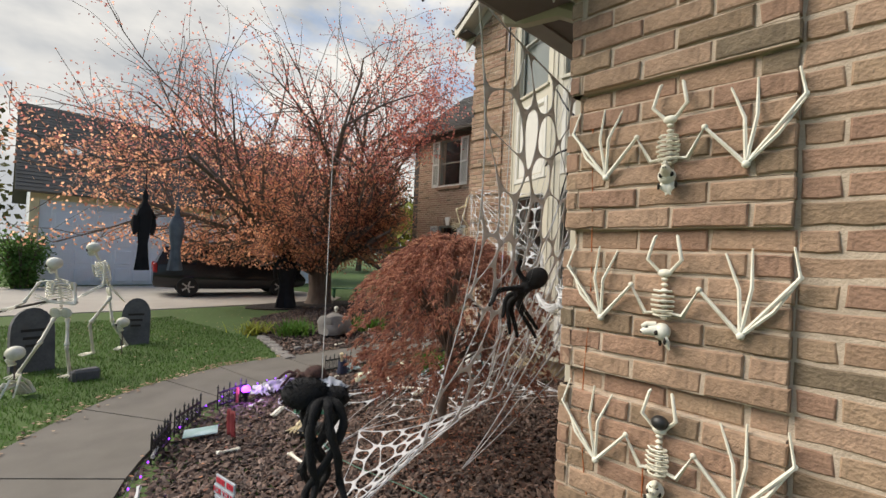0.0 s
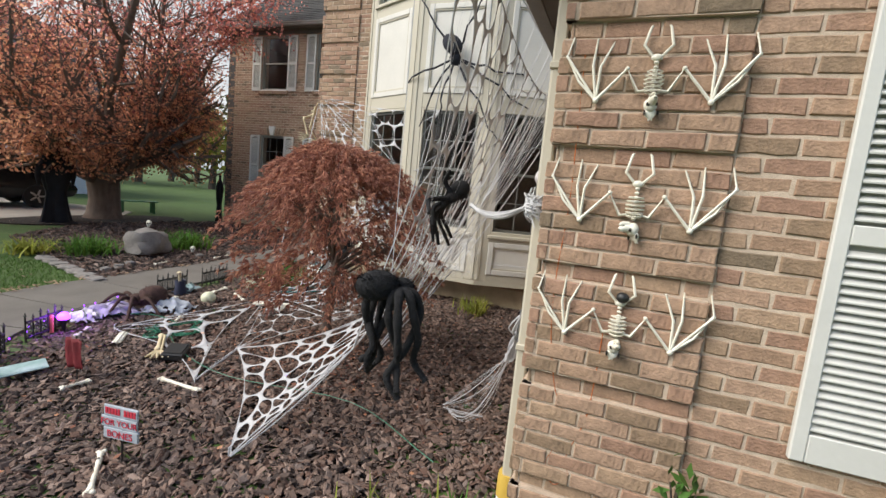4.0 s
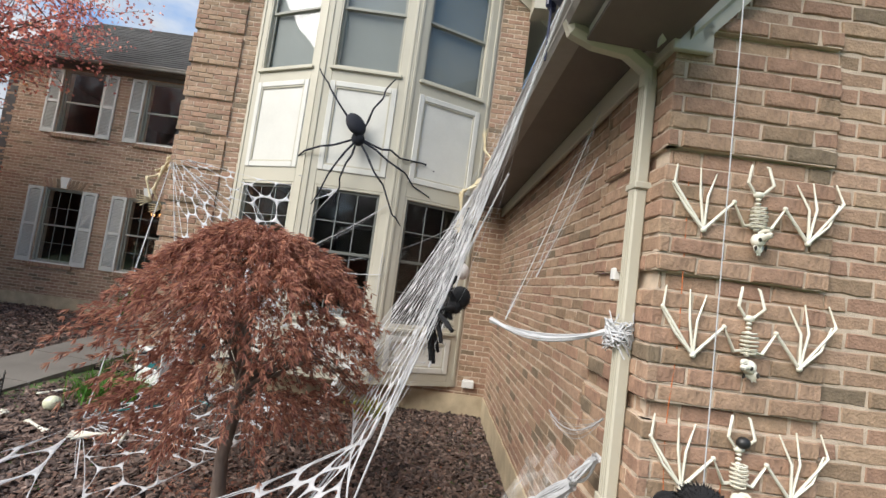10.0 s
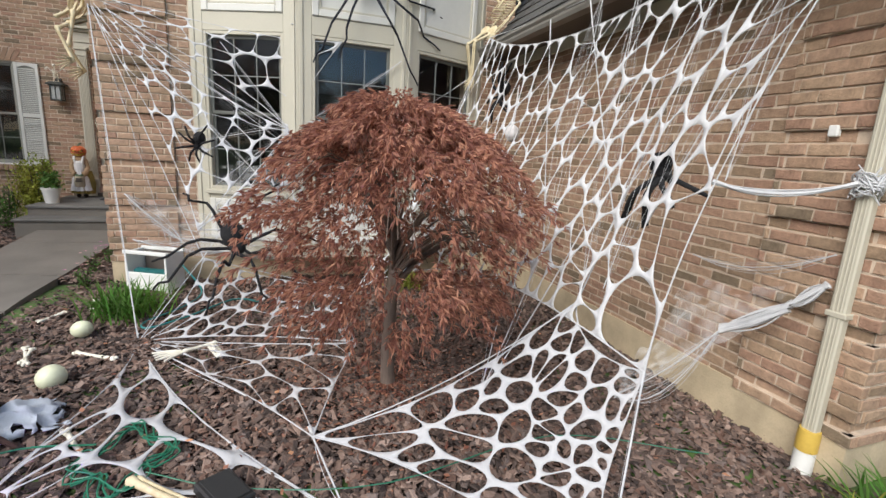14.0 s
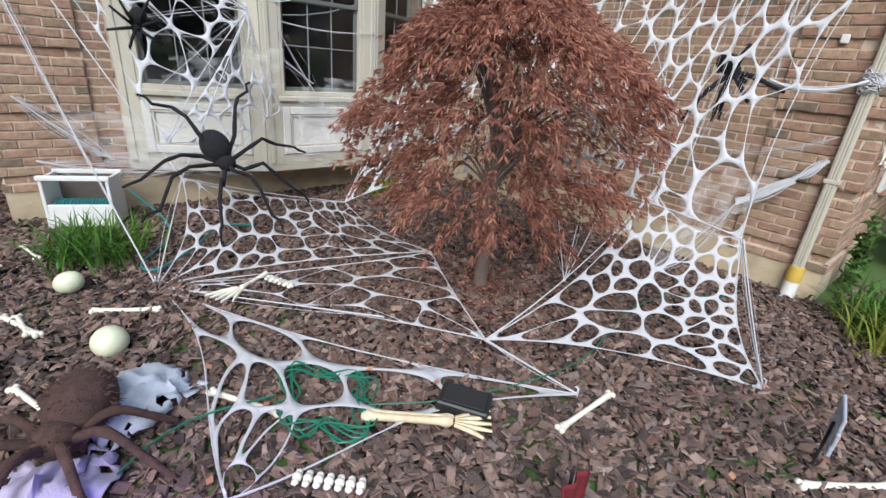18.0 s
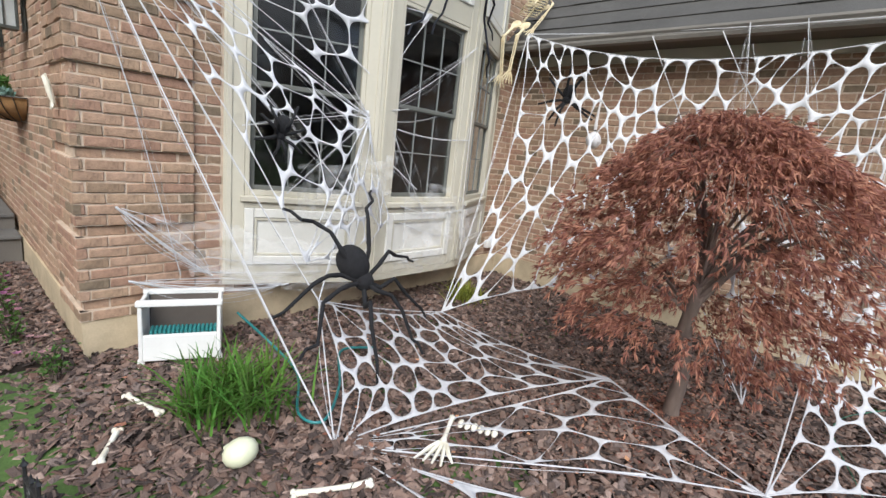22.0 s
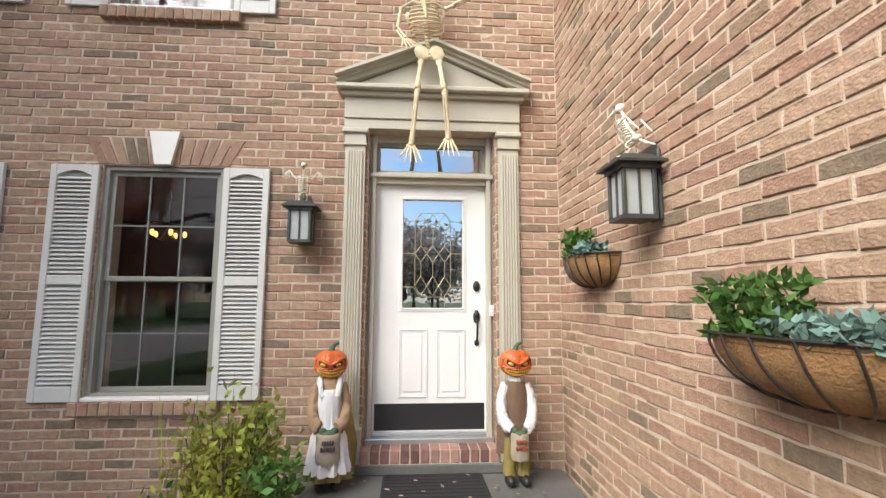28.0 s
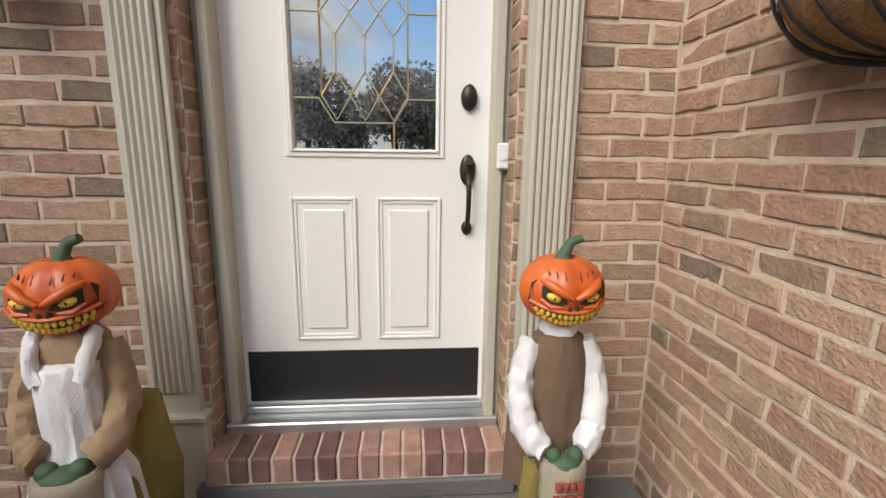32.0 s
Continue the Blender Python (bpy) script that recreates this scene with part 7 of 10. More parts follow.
M_GLOW = mat("pale_green_plastic", (0.68, 0.7, 0.5), rough=0.45, vary=0.06, scale=10, fine=50, bump=0.05)
for k, (x, y, z) in enumerate(((0.15, 6.95, 0.42), (1.42, 8.7, 0.44))):
    skull_prop((x, y, z), 0.1, (-1, 0.3, -0.2), (0, 0, 1), "pale plastic skull stuck on a thin stake in the lawn")
    bm = bm_new()
    tube(bm, [(x, y, -0.1), (x, y, z - 0.08)], 0.009, 6)
    solid("skull_stake", bm, M_BARK, "thin wooden stake holding a skull on the lawn", "stake", "skull stakes")
bm = bm_new()
box(bm, (-0.15, -0.09, -0.03), (0.15, 0.09, 0.13), 0.03)
for v in bm.verts:
    v.co += v.co * 0.12 * noise.noise(v.co * 9)
solid("lawn_stone", bm, M_TOMB, "small squared grey stone lying on the lawn", "stone", at=pose(0.82, 7.3, -0.02, 0, 0, 10))
skull_prop((4.98, 8.22, 0.56), 0.055, (-0.7, -0.7, 0), (0, 0, 1), "small pale skull on the boulder")
skull_prop((5.6, 7.9, 0.1), 0.055, (-0.7, -0.7, 0), (0, 0, 1), "small pale skull in the far bed")
skull_prop((4.36, 5.24, 0.055), 0.088, (0.35, 0.85, -0.35), (-0.75, 0.3, 0.45), "pale green skull lying on its side in the mulch", M_GLOW)
bm = bm_new()
ball(bm, (0, 0, 0), (0.088, 0.084, 0.08), 20, 14)
for v in bm.verts:
    v.co *= 1 + 0.02 * noise.noise(v.co * 14)
solid("round_skull", bm, M_GLOW, "pale green round skull turned face down on the mulch", "skull", "plastic skulls", soft=70, at=Matrix.Translation((3.54, 5.13, 0.045)))
b = bm_new()
for k in range(5):
    a = -0.9 + 0.45 * k
    p0 = Vector((0.2 + 0.03 * k, 6.9, 0.0))
    tube(b, [p0, p0 + Vector((-0.08 * math.cos(a), -0.06 + 0.05 * math.sin(a), 0.12)), p0 + Vector((-0.2 * math.cos(a), -0.15, 0.1 + 0.03 * k)), p0 + Vector((-0.28 * math.cos(a), -0.2, 0.01))], [0.024, 0.02, 0.016, 0.008], 6)
joined("skeleton_hand", [(b, M_BONEW)], "big pale skeleton hand reaching out of the lawn", "skeleton hand")


# ---- bat skeletons on the garage wall ----
def bat(z, label, yaw=0, turn=0):
    b, d = bm_new(), bm_new()
    r = 0.0052

    def P(u, z_, n=0.03):
        return Vector((u, n, z_))
    for i in range(9):
        ball(b, P(0, -0.06 + i * 0.017), (0.011, 0.011, 0.007), 6, 4)
    for i in range(6):
        zc = -0.055 + i * 0.015
        w = 0.026 + 0.008 * math.sin(i / 5 * 3)
        for sx in (-1, 1):
            tube(b, [P(0, zc, 0.022), P(sx * w * 0.8, zc + 0.002, 0.026), P(sx * w, zc + 0.004, 0.042), P(sx * w * 0.5, zc + 0.004, 0.06), P(0, zc + 0.003, 0.062)], 0.0034, 4, caps=False)
    ball(b, P(0, 0.078, 0.03), (0.022, 0.014, 0.014), 8, 6)
    for sx in (-1, 1):
        tube(b, [P(sx * 0.012, 0.078), P(sx * 0.05, 0.12, 0.04), P(sx * 0.034, 0.19, 0.03), P(sx * 0.01 + sx * 0.02, 0.196, 0.024)], [r * 1.1, r * 1.2, r, r * 0.7], 6)
        tube(b, [P(0, -0.04), P(sx * 0.055, -0.05, 0.035), P(sx * 0.1, 0.035, 0.04), P(sx * 0.205, -0.085, 0.03)], [r, r * 1.5, r * 1.2, r * 1.35], 6)
        ball(b, P(sx * 0.1, 0.035, 0.04), 0.0095, 7, 5)
        ball(b, P(sx * 0.205, -0.085, 0.03), 0.012, 7, 5)
        for tip, mid in (((0.318, 0.165), (0.335, 0.085)), ((0.225, 0.16), (0.23, 0.05)), ((0.16, 0.145), (0.2, 0.045)), ((0.335, 0.085), (0.28, -0.01))):
            tube(b, [P(sx * 0.205, -0.085), P(sx * mid[0], mid[1], 0.034), P(sx * tip[0], tip[1], 0.014)], [r * 1.15, r, r * 0.6], 5)
        ball(b, P(sx * 0.335, 0.085, 0.03), 0.0075, 6, 4)
    hm = Matrix.Translation((0, 0.045, -0.098)) @ Matrix.Rotation(radians(yaw), 4, "Y") @ Matrix.Rotation(radians(turn), 4, "Z")
    ball(b, hm @ Vector((0, 0, -0.004)), (0.026, 0.027, 0.027), 10, 8)
    tube(b, [hm @ Vector(p) for p in ((0, 0.016, 0.004), (0, 0.036, 0.01), (0, 0.052, 0.012), (0, 0.058, 0.011))], [0.019, 0.015, 0.011, 0.006], 8)
    tube(b, [hm @ Vector(p) for p in ((0, 0.01, 0.02), (0, 0.034, 0.03), (0, 0.05, 0.028))], [0.012, 0.009, 0.005], 7)
    for sx in (-1, 1):
        lathe(b, [(0.001, 0.0), (0.011, 0.004), (0.0145, 0.018), (0.009, 0.036), (0.0008, 0.05)], 7, hm @ Matrix.Translation((sx * 0.017, 0.0, -0.02)) @ Matrix.Rotation(radians(sx * 30), 4, "Y") @ Matrix.Rotation(math.pi, 4, "X") @ Matrix.Diagonal((1, 0.55, 1, 1)))
        ball(d, hm @ Vector((sx * 0.0145, 0.021, -0.003)), (0.0075, 0.007, 0.008), 7, 5)
        ball(d, hm @ Vector((sx * 0.004, 0.058, 0.012)), (0.002, 0.003, 0.003), 5, 4)
        ball(d, hm @ Vector((sx * 0.024, 0.01, -0.034)), (0.005, 0.006, 0.011), 6, 4)
    tube(d, [hm @ Vector(p) for p in ((-0.012, 0.036, 0.02), (0, 0.052, 0.0205), (0.012, 0.036, 0.02))], 0.0022, 4)
    ob = joined("bat_skeleton", [(b, M_BONEW), (d, M_SOCKET)], label, "bat skeleton", "wall bats", AX_GF @ Matrix.Translation((0.53, 0.012, z)))
    return ob


bat(2.12, "pale plastic bat skeleton hung head down on brick", yaw=6, turn=14)
bat(1.64, "pale plastic bat skeleton with its head turned aside", yaw=24, turn=-52)
bat(1.155, "pale plastic bat skeleton with a dark sensor box", yaw=-6, turn=10)
ob = thing("sensor_box", "small black sensor box on the lowest bat", "sensor", at=AX_GF @ Matrix.Translation((0.525, 0.055, 1.26)))
bm = bm_new()
ball(bm, (0, 0, 0), (0.026, 0.022, 0.022), 10, 7)
part("case", bm, M_BLACK, ob, soft=True)
M_ORANGECORD = mat("orange_cord", (0.5, 0.13, 0.03), rough=0.5, bump=0)
bm = bm_new()
tube(bm, [AX_GF @ Vector(p) for p in spline([(0.8, 0.026, 2.25), (0.79, 0.024, 1.9), (0.785, 0.024, 1.6), (0.8, 0.024, 1.3), (0.79, 0.024, 1.05), (0.75, 0.024, 0.83), (0.72, 0.02, 0.75)], 5)], 0.0022, 4)
tube(bm, [AX_GF @ Vector(p) for p in spline([(0.58, 0.03, 1.1), (0.585, 0.024, 0.9), (0.6, 0.024, 0.7), (0.66, 0.02, 0.5), (0.64, 0.02, 0.42), (0.7, 0.02, 0.36), (0.74, 0.02, 0.45), (0.72, 0.02, 0.52)], 5)], 0.0022, 4)
solid("orange_cord", bm, M_ORANGECORD, "thin orange cord hanging down the brick", "cord")


# ---- bird skeletons on the lanterns ----
def bird(m, label, spread=False):
    """An upright bird skeleton, beak along +y, its wings folded or spread."""
    b, d = bm_new(), bm_new()
    ball(b, (0, 0.055, 0.268), (0.024, 0.032, 0.024), 10, 8)
    lathe(b, [(0.012, 0), (0.008, 0.03), (0.001, 0.07)], 8, Matrix.Translation((0, 0.078, 0.266)) @ Matrix.Rotation(-math.pi / 2 - 0.3, 4, "X"))
    tube(b, [(0, 0.045, 0.25), (0, 0.03, 0.225), (0, 0.03, 0.2), (0, 0.0, 0.14), (0, -0.045, 0.08)], [0.008, 0.007, 0.009, 0.009, 0.007], 6)
    for i in range(8):
        f = i / 7
        c = Vector((0, 0.03 - 0.06 * f, 0.2 - 0.1 * f))
        for sx in (-1, 1):
            tube(b, [c, c + Vector((sx * 0.034, 0.012, -0.008)), c + Vector((sx * 0.03, 0.038, -0.024)), c + Vector((0, 0.05, -0.034))], 0.0036, 4, caps=False)
    tube(b, [(0, 0.078, 0.16), (0, 0.06, 0.11), (0, 0.03, 0.075)], [0.004, 0.007, 0.003], 5)
    ball(b, (0, -0.045, 0.08), (0.022, 0.03, 0.018), 8, 6)
    for sx in (-1, 1):
        tube(b, [(sx * 0.02, -0.04, 0.08), (sx * 0.03, 0.0, 0.05), (sx * 0.028, -0.03, 0.025), (sx * 0.028, 0.0, 0.002)], 0.0055, 5)
        if spread:
            tube(b, [(sx * 0.028, 0.02, 0.19), (sx * 0.055, 0.0, 0.182), (sx * 0.078, -0.01, 0.205), (sx * 0.105, -0.01, 0.245)], [0.006, 0.0055, 0.006, 0.0045], 6)
            for dx, dz in ((0.152, 0.19), (0.14, 0.178), (0.124, 0.176), (0.106, 0.184)):
                tube(b, [(sx * 0.105, -0.01, 0.245), (sx * (0.105 + dx) * 0.51, -0.012, 0.225), (sx * dx, -0.014, dz)], [0.004, 0.0035, 0.002], 5)
        else:
            tube(b, [(sx * 0.03, 0.03, 0.195), (sx * 0.06, 0.0, 0.16), (sx * 0.05, -0.03, 0.185), (sx * 0.045, -0.1, 0.1)], [0.006, 0.005, 0.005, 0.003], 5)
        hand_into(b, (sx * 0.028, -0.01, 0.004), (0, 1, 0), (1, 0, 0), 3, 0.06, 0.0038)
        ball(d, (sx * 0.017, 0.066, 0.274), (0.009, 0.01, 0.009), 6, 5)
    tube(b, [(0, -0.05, 0.075), (0, -0.1, 0.04), (0, -0.15, 0.015)], [0.006, 0.008, 0.003], 5)
    return joined("bird_skeleton", [(b, M_BONEW), (d, M_SOCKET)], label, "bird skeleton", "lantern birds", m)


for x in (7.45, 8.95):
    bird(Matrix.Translation((x, 5.663, 2.275 + 0.158)) @ Matrix.Rotation(radians(-70), 4, "Z"), "pale bird skeleton perched on a porch lantern")
bird(Matrix.Translation((10.307, 7.555, 2.31 + 0.158)) @ Matrix.Rotation(radians(100), 4, "Z"), "pale bird skeleton with spread wings on the door lantern", True)
b = bm_new()
hand_into(b, (6.18, 5.585, 1.6), (0.1, 0.2, 1), (1, 0, 0), 5, 0.17, 0.008)
hand_into(b, (6.18, 5.585, 1.62), (0.1, 0.2, -1), (1, 0, 0), 2, 0.06, 0.01)
joined("skeleton_hand", [(b, M_BONEW)], "pale skeleton hand fixed to the brick corner", "skeleton hand")

# ---- pumpkin-headed figures ----
M_PUMP = mat("orange_pumpkin", (0.62, 0.14, 0.025), rough=0.42, vary=0.12, scale=9, fine=40, bump=0.15, tone=(0.42, 0.07, 0.015))
M_STEM = mat("green_stem", (0.06, 0.11, 0.055), rough=0.7, vary=0.15, bump=0.3)
M_YTOOTH = mat("yellow_teeth", (0.75, 0.5, 0.06), rough=0.4, vary=0.1, bump=0.05)
M_TAN = mat("tan_cloth", (0.36, 0.24, 0.14), rough=0.95, vary=0.12, fine=200, bump=0.5)
M_LINEN = mat("white_linen", (0.72, 0.7, 0.7), rough=0.95, vary=0.08, fine=200, bump=0.5)
M_BROWN = mat("brown_vest", (0.16, 0.1, 0.06), rough=0.9, vary=0.15, fine=160, bump=0.4)
M_OLIVE = mat("olive_cloth", (0.28, 0.22, 0.06), rough=0.9, vary=0.18, fine=120, bump=0.4)
M_SACK = mat("burlap_sack", (0.4, 0.34, 0.25), rough=0.97, vary=0.12, fine=220, bump=0.7)
M_INK = mat("dark_print", (0.06, 0.05, 0.05), rough=0.9, bump=0)
M_INKR = mat("red_print", (0.3, 0.06, 0.04), rough=0.9, bump=0)


def drape(bm, prof, seg=28, fold=0.0, n=9, m=None, squash=0.8, seed=0):
    """A hanging cloth form: turned profile with folds growing downwards."""
    rings = []
    z0, z1 = prof[0][1], prof[-1][1]
    for r, z in prof:
        k = (z1 - z) / (z1 - z0)
        row = []
        for i in range(seg):
            a = 2 * math.pi * i / seg
            rr = r * (1 + fold * k * math.sin(a * n + seed + 1.3 * math.sin(a * 2)))
            row.append(bm.verts.new((rr * math.cos(a), rr * squash * math.sin(a), z + 0.012 * fold * math.sin(a * 5 + seed))))
        rings.append(row)
    for a, b in zip(rings, rings[1:]):
        for i in range(seg):
            bm.faces.new((a[i], a[(i + 1) % seg], b[(i + 1) % seg], b[i]))
    bm.faces.new(rings[-1])
    bm.faces.new(list(reversed(rings[0])))
    if m is not None:
        bmesh.ops.transform(bm, matrix=m, verts=[v for r in rings for v in r])
    return bm


def rumple(bm, amount=0.006, scale=28.0, seed=0):
    """Soft creases over a cloth form."""
    bm.normal_update()
    for v in bm.verts:
        p = v.co * scale + Vector((seed, 0, 0))
        v.co += v.normal * amount * (noise.noise(p) + 0.6 * noise.noise(Vector((p.x * 2.2, p.y * 2.2, p.z * 0.9))))
    return bm


def pumpkin_head(c, s=1.0):
    """Faces -y. Returns pieces."""
    c = Vector(c)
    o = bm_new()
    R = 0.118 * s
    nu, nv = 48, 20
    rows = []
    for j in range(nv + 1):
        th = math.pi * j / nv
        row = []
        for i in range(nu):
            ph = 2 * math.pi * i / nu
            rib = 1 - 0.1 * abs(math.cos(ph * 4.5)) ** 5
            r = R * math.sin(th) ** 0.85 * rib if 0 < j < nv else 0.012
            row.append(o.verts.new(c + Vector((r * math.cos(ph), r * 0.92 * math.sin(ph), R * 0.8 * math.cos(th) - (0.016 * s if th < 0.3 else 0)))))
        rows.append(row)
    for a, b in zip(rows, rows[1:]):
        for i in range(nu):
            o.faces.new((a[i], a[(i + 1) % nu], b[(i + 1) % nu], b[i]))
    o.faces.new(rows[0])
    o.faces.new(rows[-1])
    stem, dark, teeth = bm_new(), bm_new(), bm_new()
    tube(stem, [c + Vector(p) * s for p in ((0, 0, 0.075), (0.004, 0, 0.1), (0.02, 0, 0.13), (0.05, -0.005, 0.142))], [0.03 * s, 0.018 * s, 0.014 * s, 0.012 * s], 8)

    def F(u, z, lift=0.0):
        rr = math.sqrt(max(0.0, 1 - (z / (R * 0.83)) ** 2))
        rad = (R * (rr ** 0.9) + lift) * 0.985
        a = u / R
        return c + Vector((rad * math.sin(a), -rad * 0.92 * math.cos(a), z))
    for sx in (-1, 1):
        # slanted eye sockets with yellow eyes under heavy brows
        pts = [(0.014, -0.012), (0.03, 0.008), (0.062, 0.026), (0.088, 0.03), (0.086, 0.0), (0.06, -0.016), (0.034, -0.02)]
        v = [dark.verts.new(F(sx * u * s, z * s, 0.003)) for u, z in pts]
        cc = dark.verts.new(F(sx * 0.055 * s, 0.004, 0.005))
        for i in range(7):
            dark.faces.new((v[i], v[(i + 1) % 7], cc))
        eye = Matrix.Rotation(-sx * 0.3, 4, "Y")
        ball(teeth, F(sx * 0.052 * s, 0.001, -0.004), (0.023 * s, 0.014 * s, 0.0125 * s), 10, 7, eye)
        ball(dark, F(sx * 0.05 * s, 0.001, 0.007), (0.0045 * s, 0.005 * s, 0.006 * s), 6, 5)
        tube(o, [F(sx * 0.004 * s, 0.0, 0.004), F(sx * 0.03 * s, 0.017 * s, 0.012), F(sx * 0.06 * s, 0.034 * s, 0.012), F(sx * 0.098 * s, 0.044 * s, 0.002)], [0.007 * s, 0.012 * s, 0.013 * s, 0.005 * s], 7)
        tube(o, [F(sx * 0.03 * s, -0.024 * s, 0.0), F(sx * 0.06 * s, -0.024 * s, 0.006), F(sx * 0.09 * s, -0.008 * s, 0.0)], [0.005 * s, 0.008 * s, 0.005 * s], 6)
        ball(dark, F(sx * 0.01 * s, -0.028 * s, 0.0), (0.006 * s, 0.006 * s, 0.01 * s), 6, 5)
        # torn cheeks and wrinkles
        v = [dark.verts.new(F(sx * u * s, z * s, 0.002)) for u, z in ((0.108, 0.042), (0.126, 0.03), (0.134, -0.02), (0.122, -0.042), (0.108, -0.03), (0.116, 0.0))]
        dark.faces.new(v)
        for q in range(3):
            tube(dark, [F(sx * (0.022 + 0.026 * q) * s, (0.045 + 0.006 * q) * s, 0.0005), F(sx * (0.026 + 0.03 * q) * s, 0.066 * s, 0.0005)], [0.0022 * s, 0.001 * s], 5)
    n = 20
    arc = lambda f: math.sin(math.pi * f)
    top = [dark.verts.new(F(s * (-0.125 + 0.25 * i / n), s * (-0.022 - 0.022 * arc(i / n)), 0.003)) for i in range(n + 1)]
    bot = [dark.verts.new(F(s * (-0.125 + 0.25 * i / n), s * (-0.026 - 0.054 * arc(i / n) ** 0.6), 0.003)) for i in range(n + 1)]
    for i in range(n):
        dark.faces.new((top[i], top[i + 1], bot[i + 1], bot[i]))
    for row, k in ((0, 13), (1, 12)):
        for i in range(k):
            f = 0.05 + 0.9 * (i + 0.5) / k
            z = (-0.031 - 0.022 * arc(f)) if row == 0 else (-0.026 - 0.049 * arc(f) ** 0.6)
            ball(teeth, F(s * (-0.125 + 0.25 * f), z * s, 0.002), (0.0072 * s, 0.006 * s, 0.0098 * s), 7, 5)
    for row in (0, 1):
        tube(o, [F(s * (-0.122 + 0.244 * i / 12), s * ((-0.016 - 0.022 * arc(i / 12)) if row == 0 else (-0.03 - 0.056 * arc(i / 12) ** 0.6)), 0.004) for i in range(13)], 0.006 * s, 6)
    return [(o, M_PUMP), (stem, M_STEM), (dark, M_SOCKET), (teeth, M_YTOOTH)]


def figure_dress(m):
    p = pumpkin_head((0, 0, 0.83))
    dress, apron, sleeve, boots, sack, ink, green = (bm_new() for _ in range(7))
    drape(dress, [(0.19, 0.08), (0.185, 0.12), (0.15, 0.3), (0.1, 0.45), (0.07, 0.48)], 36, 0.16, 9)
    drape(dress, [(0.1, 0.0), (0.13, 0.2), (0.09, 0.42)], 18, 0.25, 5, Matrix.Translation((0.1, 0.1, 0.06)), seed=2)
    drape(apron, [(0.175, 0.13), (0.165, 0.2), (0.14, 0.34), (0.09, 0.46), (0.1, 0.58), (0.09, 0.655), (0.07, 0.665)], 44, 0.16, 13, Matrix.Translation((0, -0.048, 0)), 0.8)
    drape(sleeve, [(0.092, 0.52), (0.1, 0.6), (0.112, 0.67), (0.1, 0.715), (0.05, 0.745)], 30, 0.1, 9)
    for sx in (-1, 1):
        tube(sleeve, spline([(sx * 0.1, 0, 0.69), (sx * 0.135, -0.03, 0.56), (sx * 0.12, -0.08, 0.46), (sx * 0.07, -0.125, 0.42)], 4), [0.04, 0.047, 0.043, 0.051, 0.046, 0.052, 0.046, 0.052, 0.046, 0.05, 0.045, 0.05, 0.042], 10)
        tube(apron, spline([(sx * 0.055, -0.1, 0.62), (sx * 0.075, -0.085, 0.68), (sx * 0.085, -0.03, 0.735)], 4), [0.024] * 9, 8)
        ball(boots, (sx * 0.065, -0.03, 0.035), (0.042, 0.08, 0.036), 12, 8)
        ball(green, (sx * 0.045, -0.145, 0.405), (0.035, 0.03, 0.025), 8, 6)
    drape(sack, [(0.085, 0.2), (0.1, 0.24), (0.095, 0.32), (0.1, 0.38), (0.09, 0.395)], 24, 0.05, 6, Matrix.Translation((0, -0.14, 0)), 0.7)
    ball(green, (0, -0.15, 0.39), (0.07, 0.05, 0.025), 10, 6)
    for k, (w, z) in enumerate(((0.05, 0.335), (0.06, 0.295))):
        for i in range(5):
            x = -w + 2 * w * i / 5
            box(ink, (x + 0.002, -0.22, z), (x + 2 * w / 5 - 0.003, -0.21, z + 0.026), 0.001)
    for q, k in ((dress, 0.012), (apron, 0.01), (sleeve, 0.012), (sack, 0.006)):
        bmesh.ops.subdivide_edges(q, edges=q.edges, cuts=1, use_grid_fill=True)
        rumple(q, k, seed=1)
    for q in (dress, apron, sleeve, boots, sack, ink, green):
        bmesh.ops.transform(q, matrix=Matrix.Diagonal((0.8, 0.85, 1, 1)), verts=q.verts)
    joined("pumpkin_figure", p + [(dress, M_OLIVE), (apron, M_LINEN), (sleeve, M_TAN), (boots, M_BLACK), (sack, M_SACK), (ink, M_INK), (green, M_STEM)], "pumpkin-headed doll in tan dress and white apron holding a sack", "doll", "pumpkin-headed dolls", m)


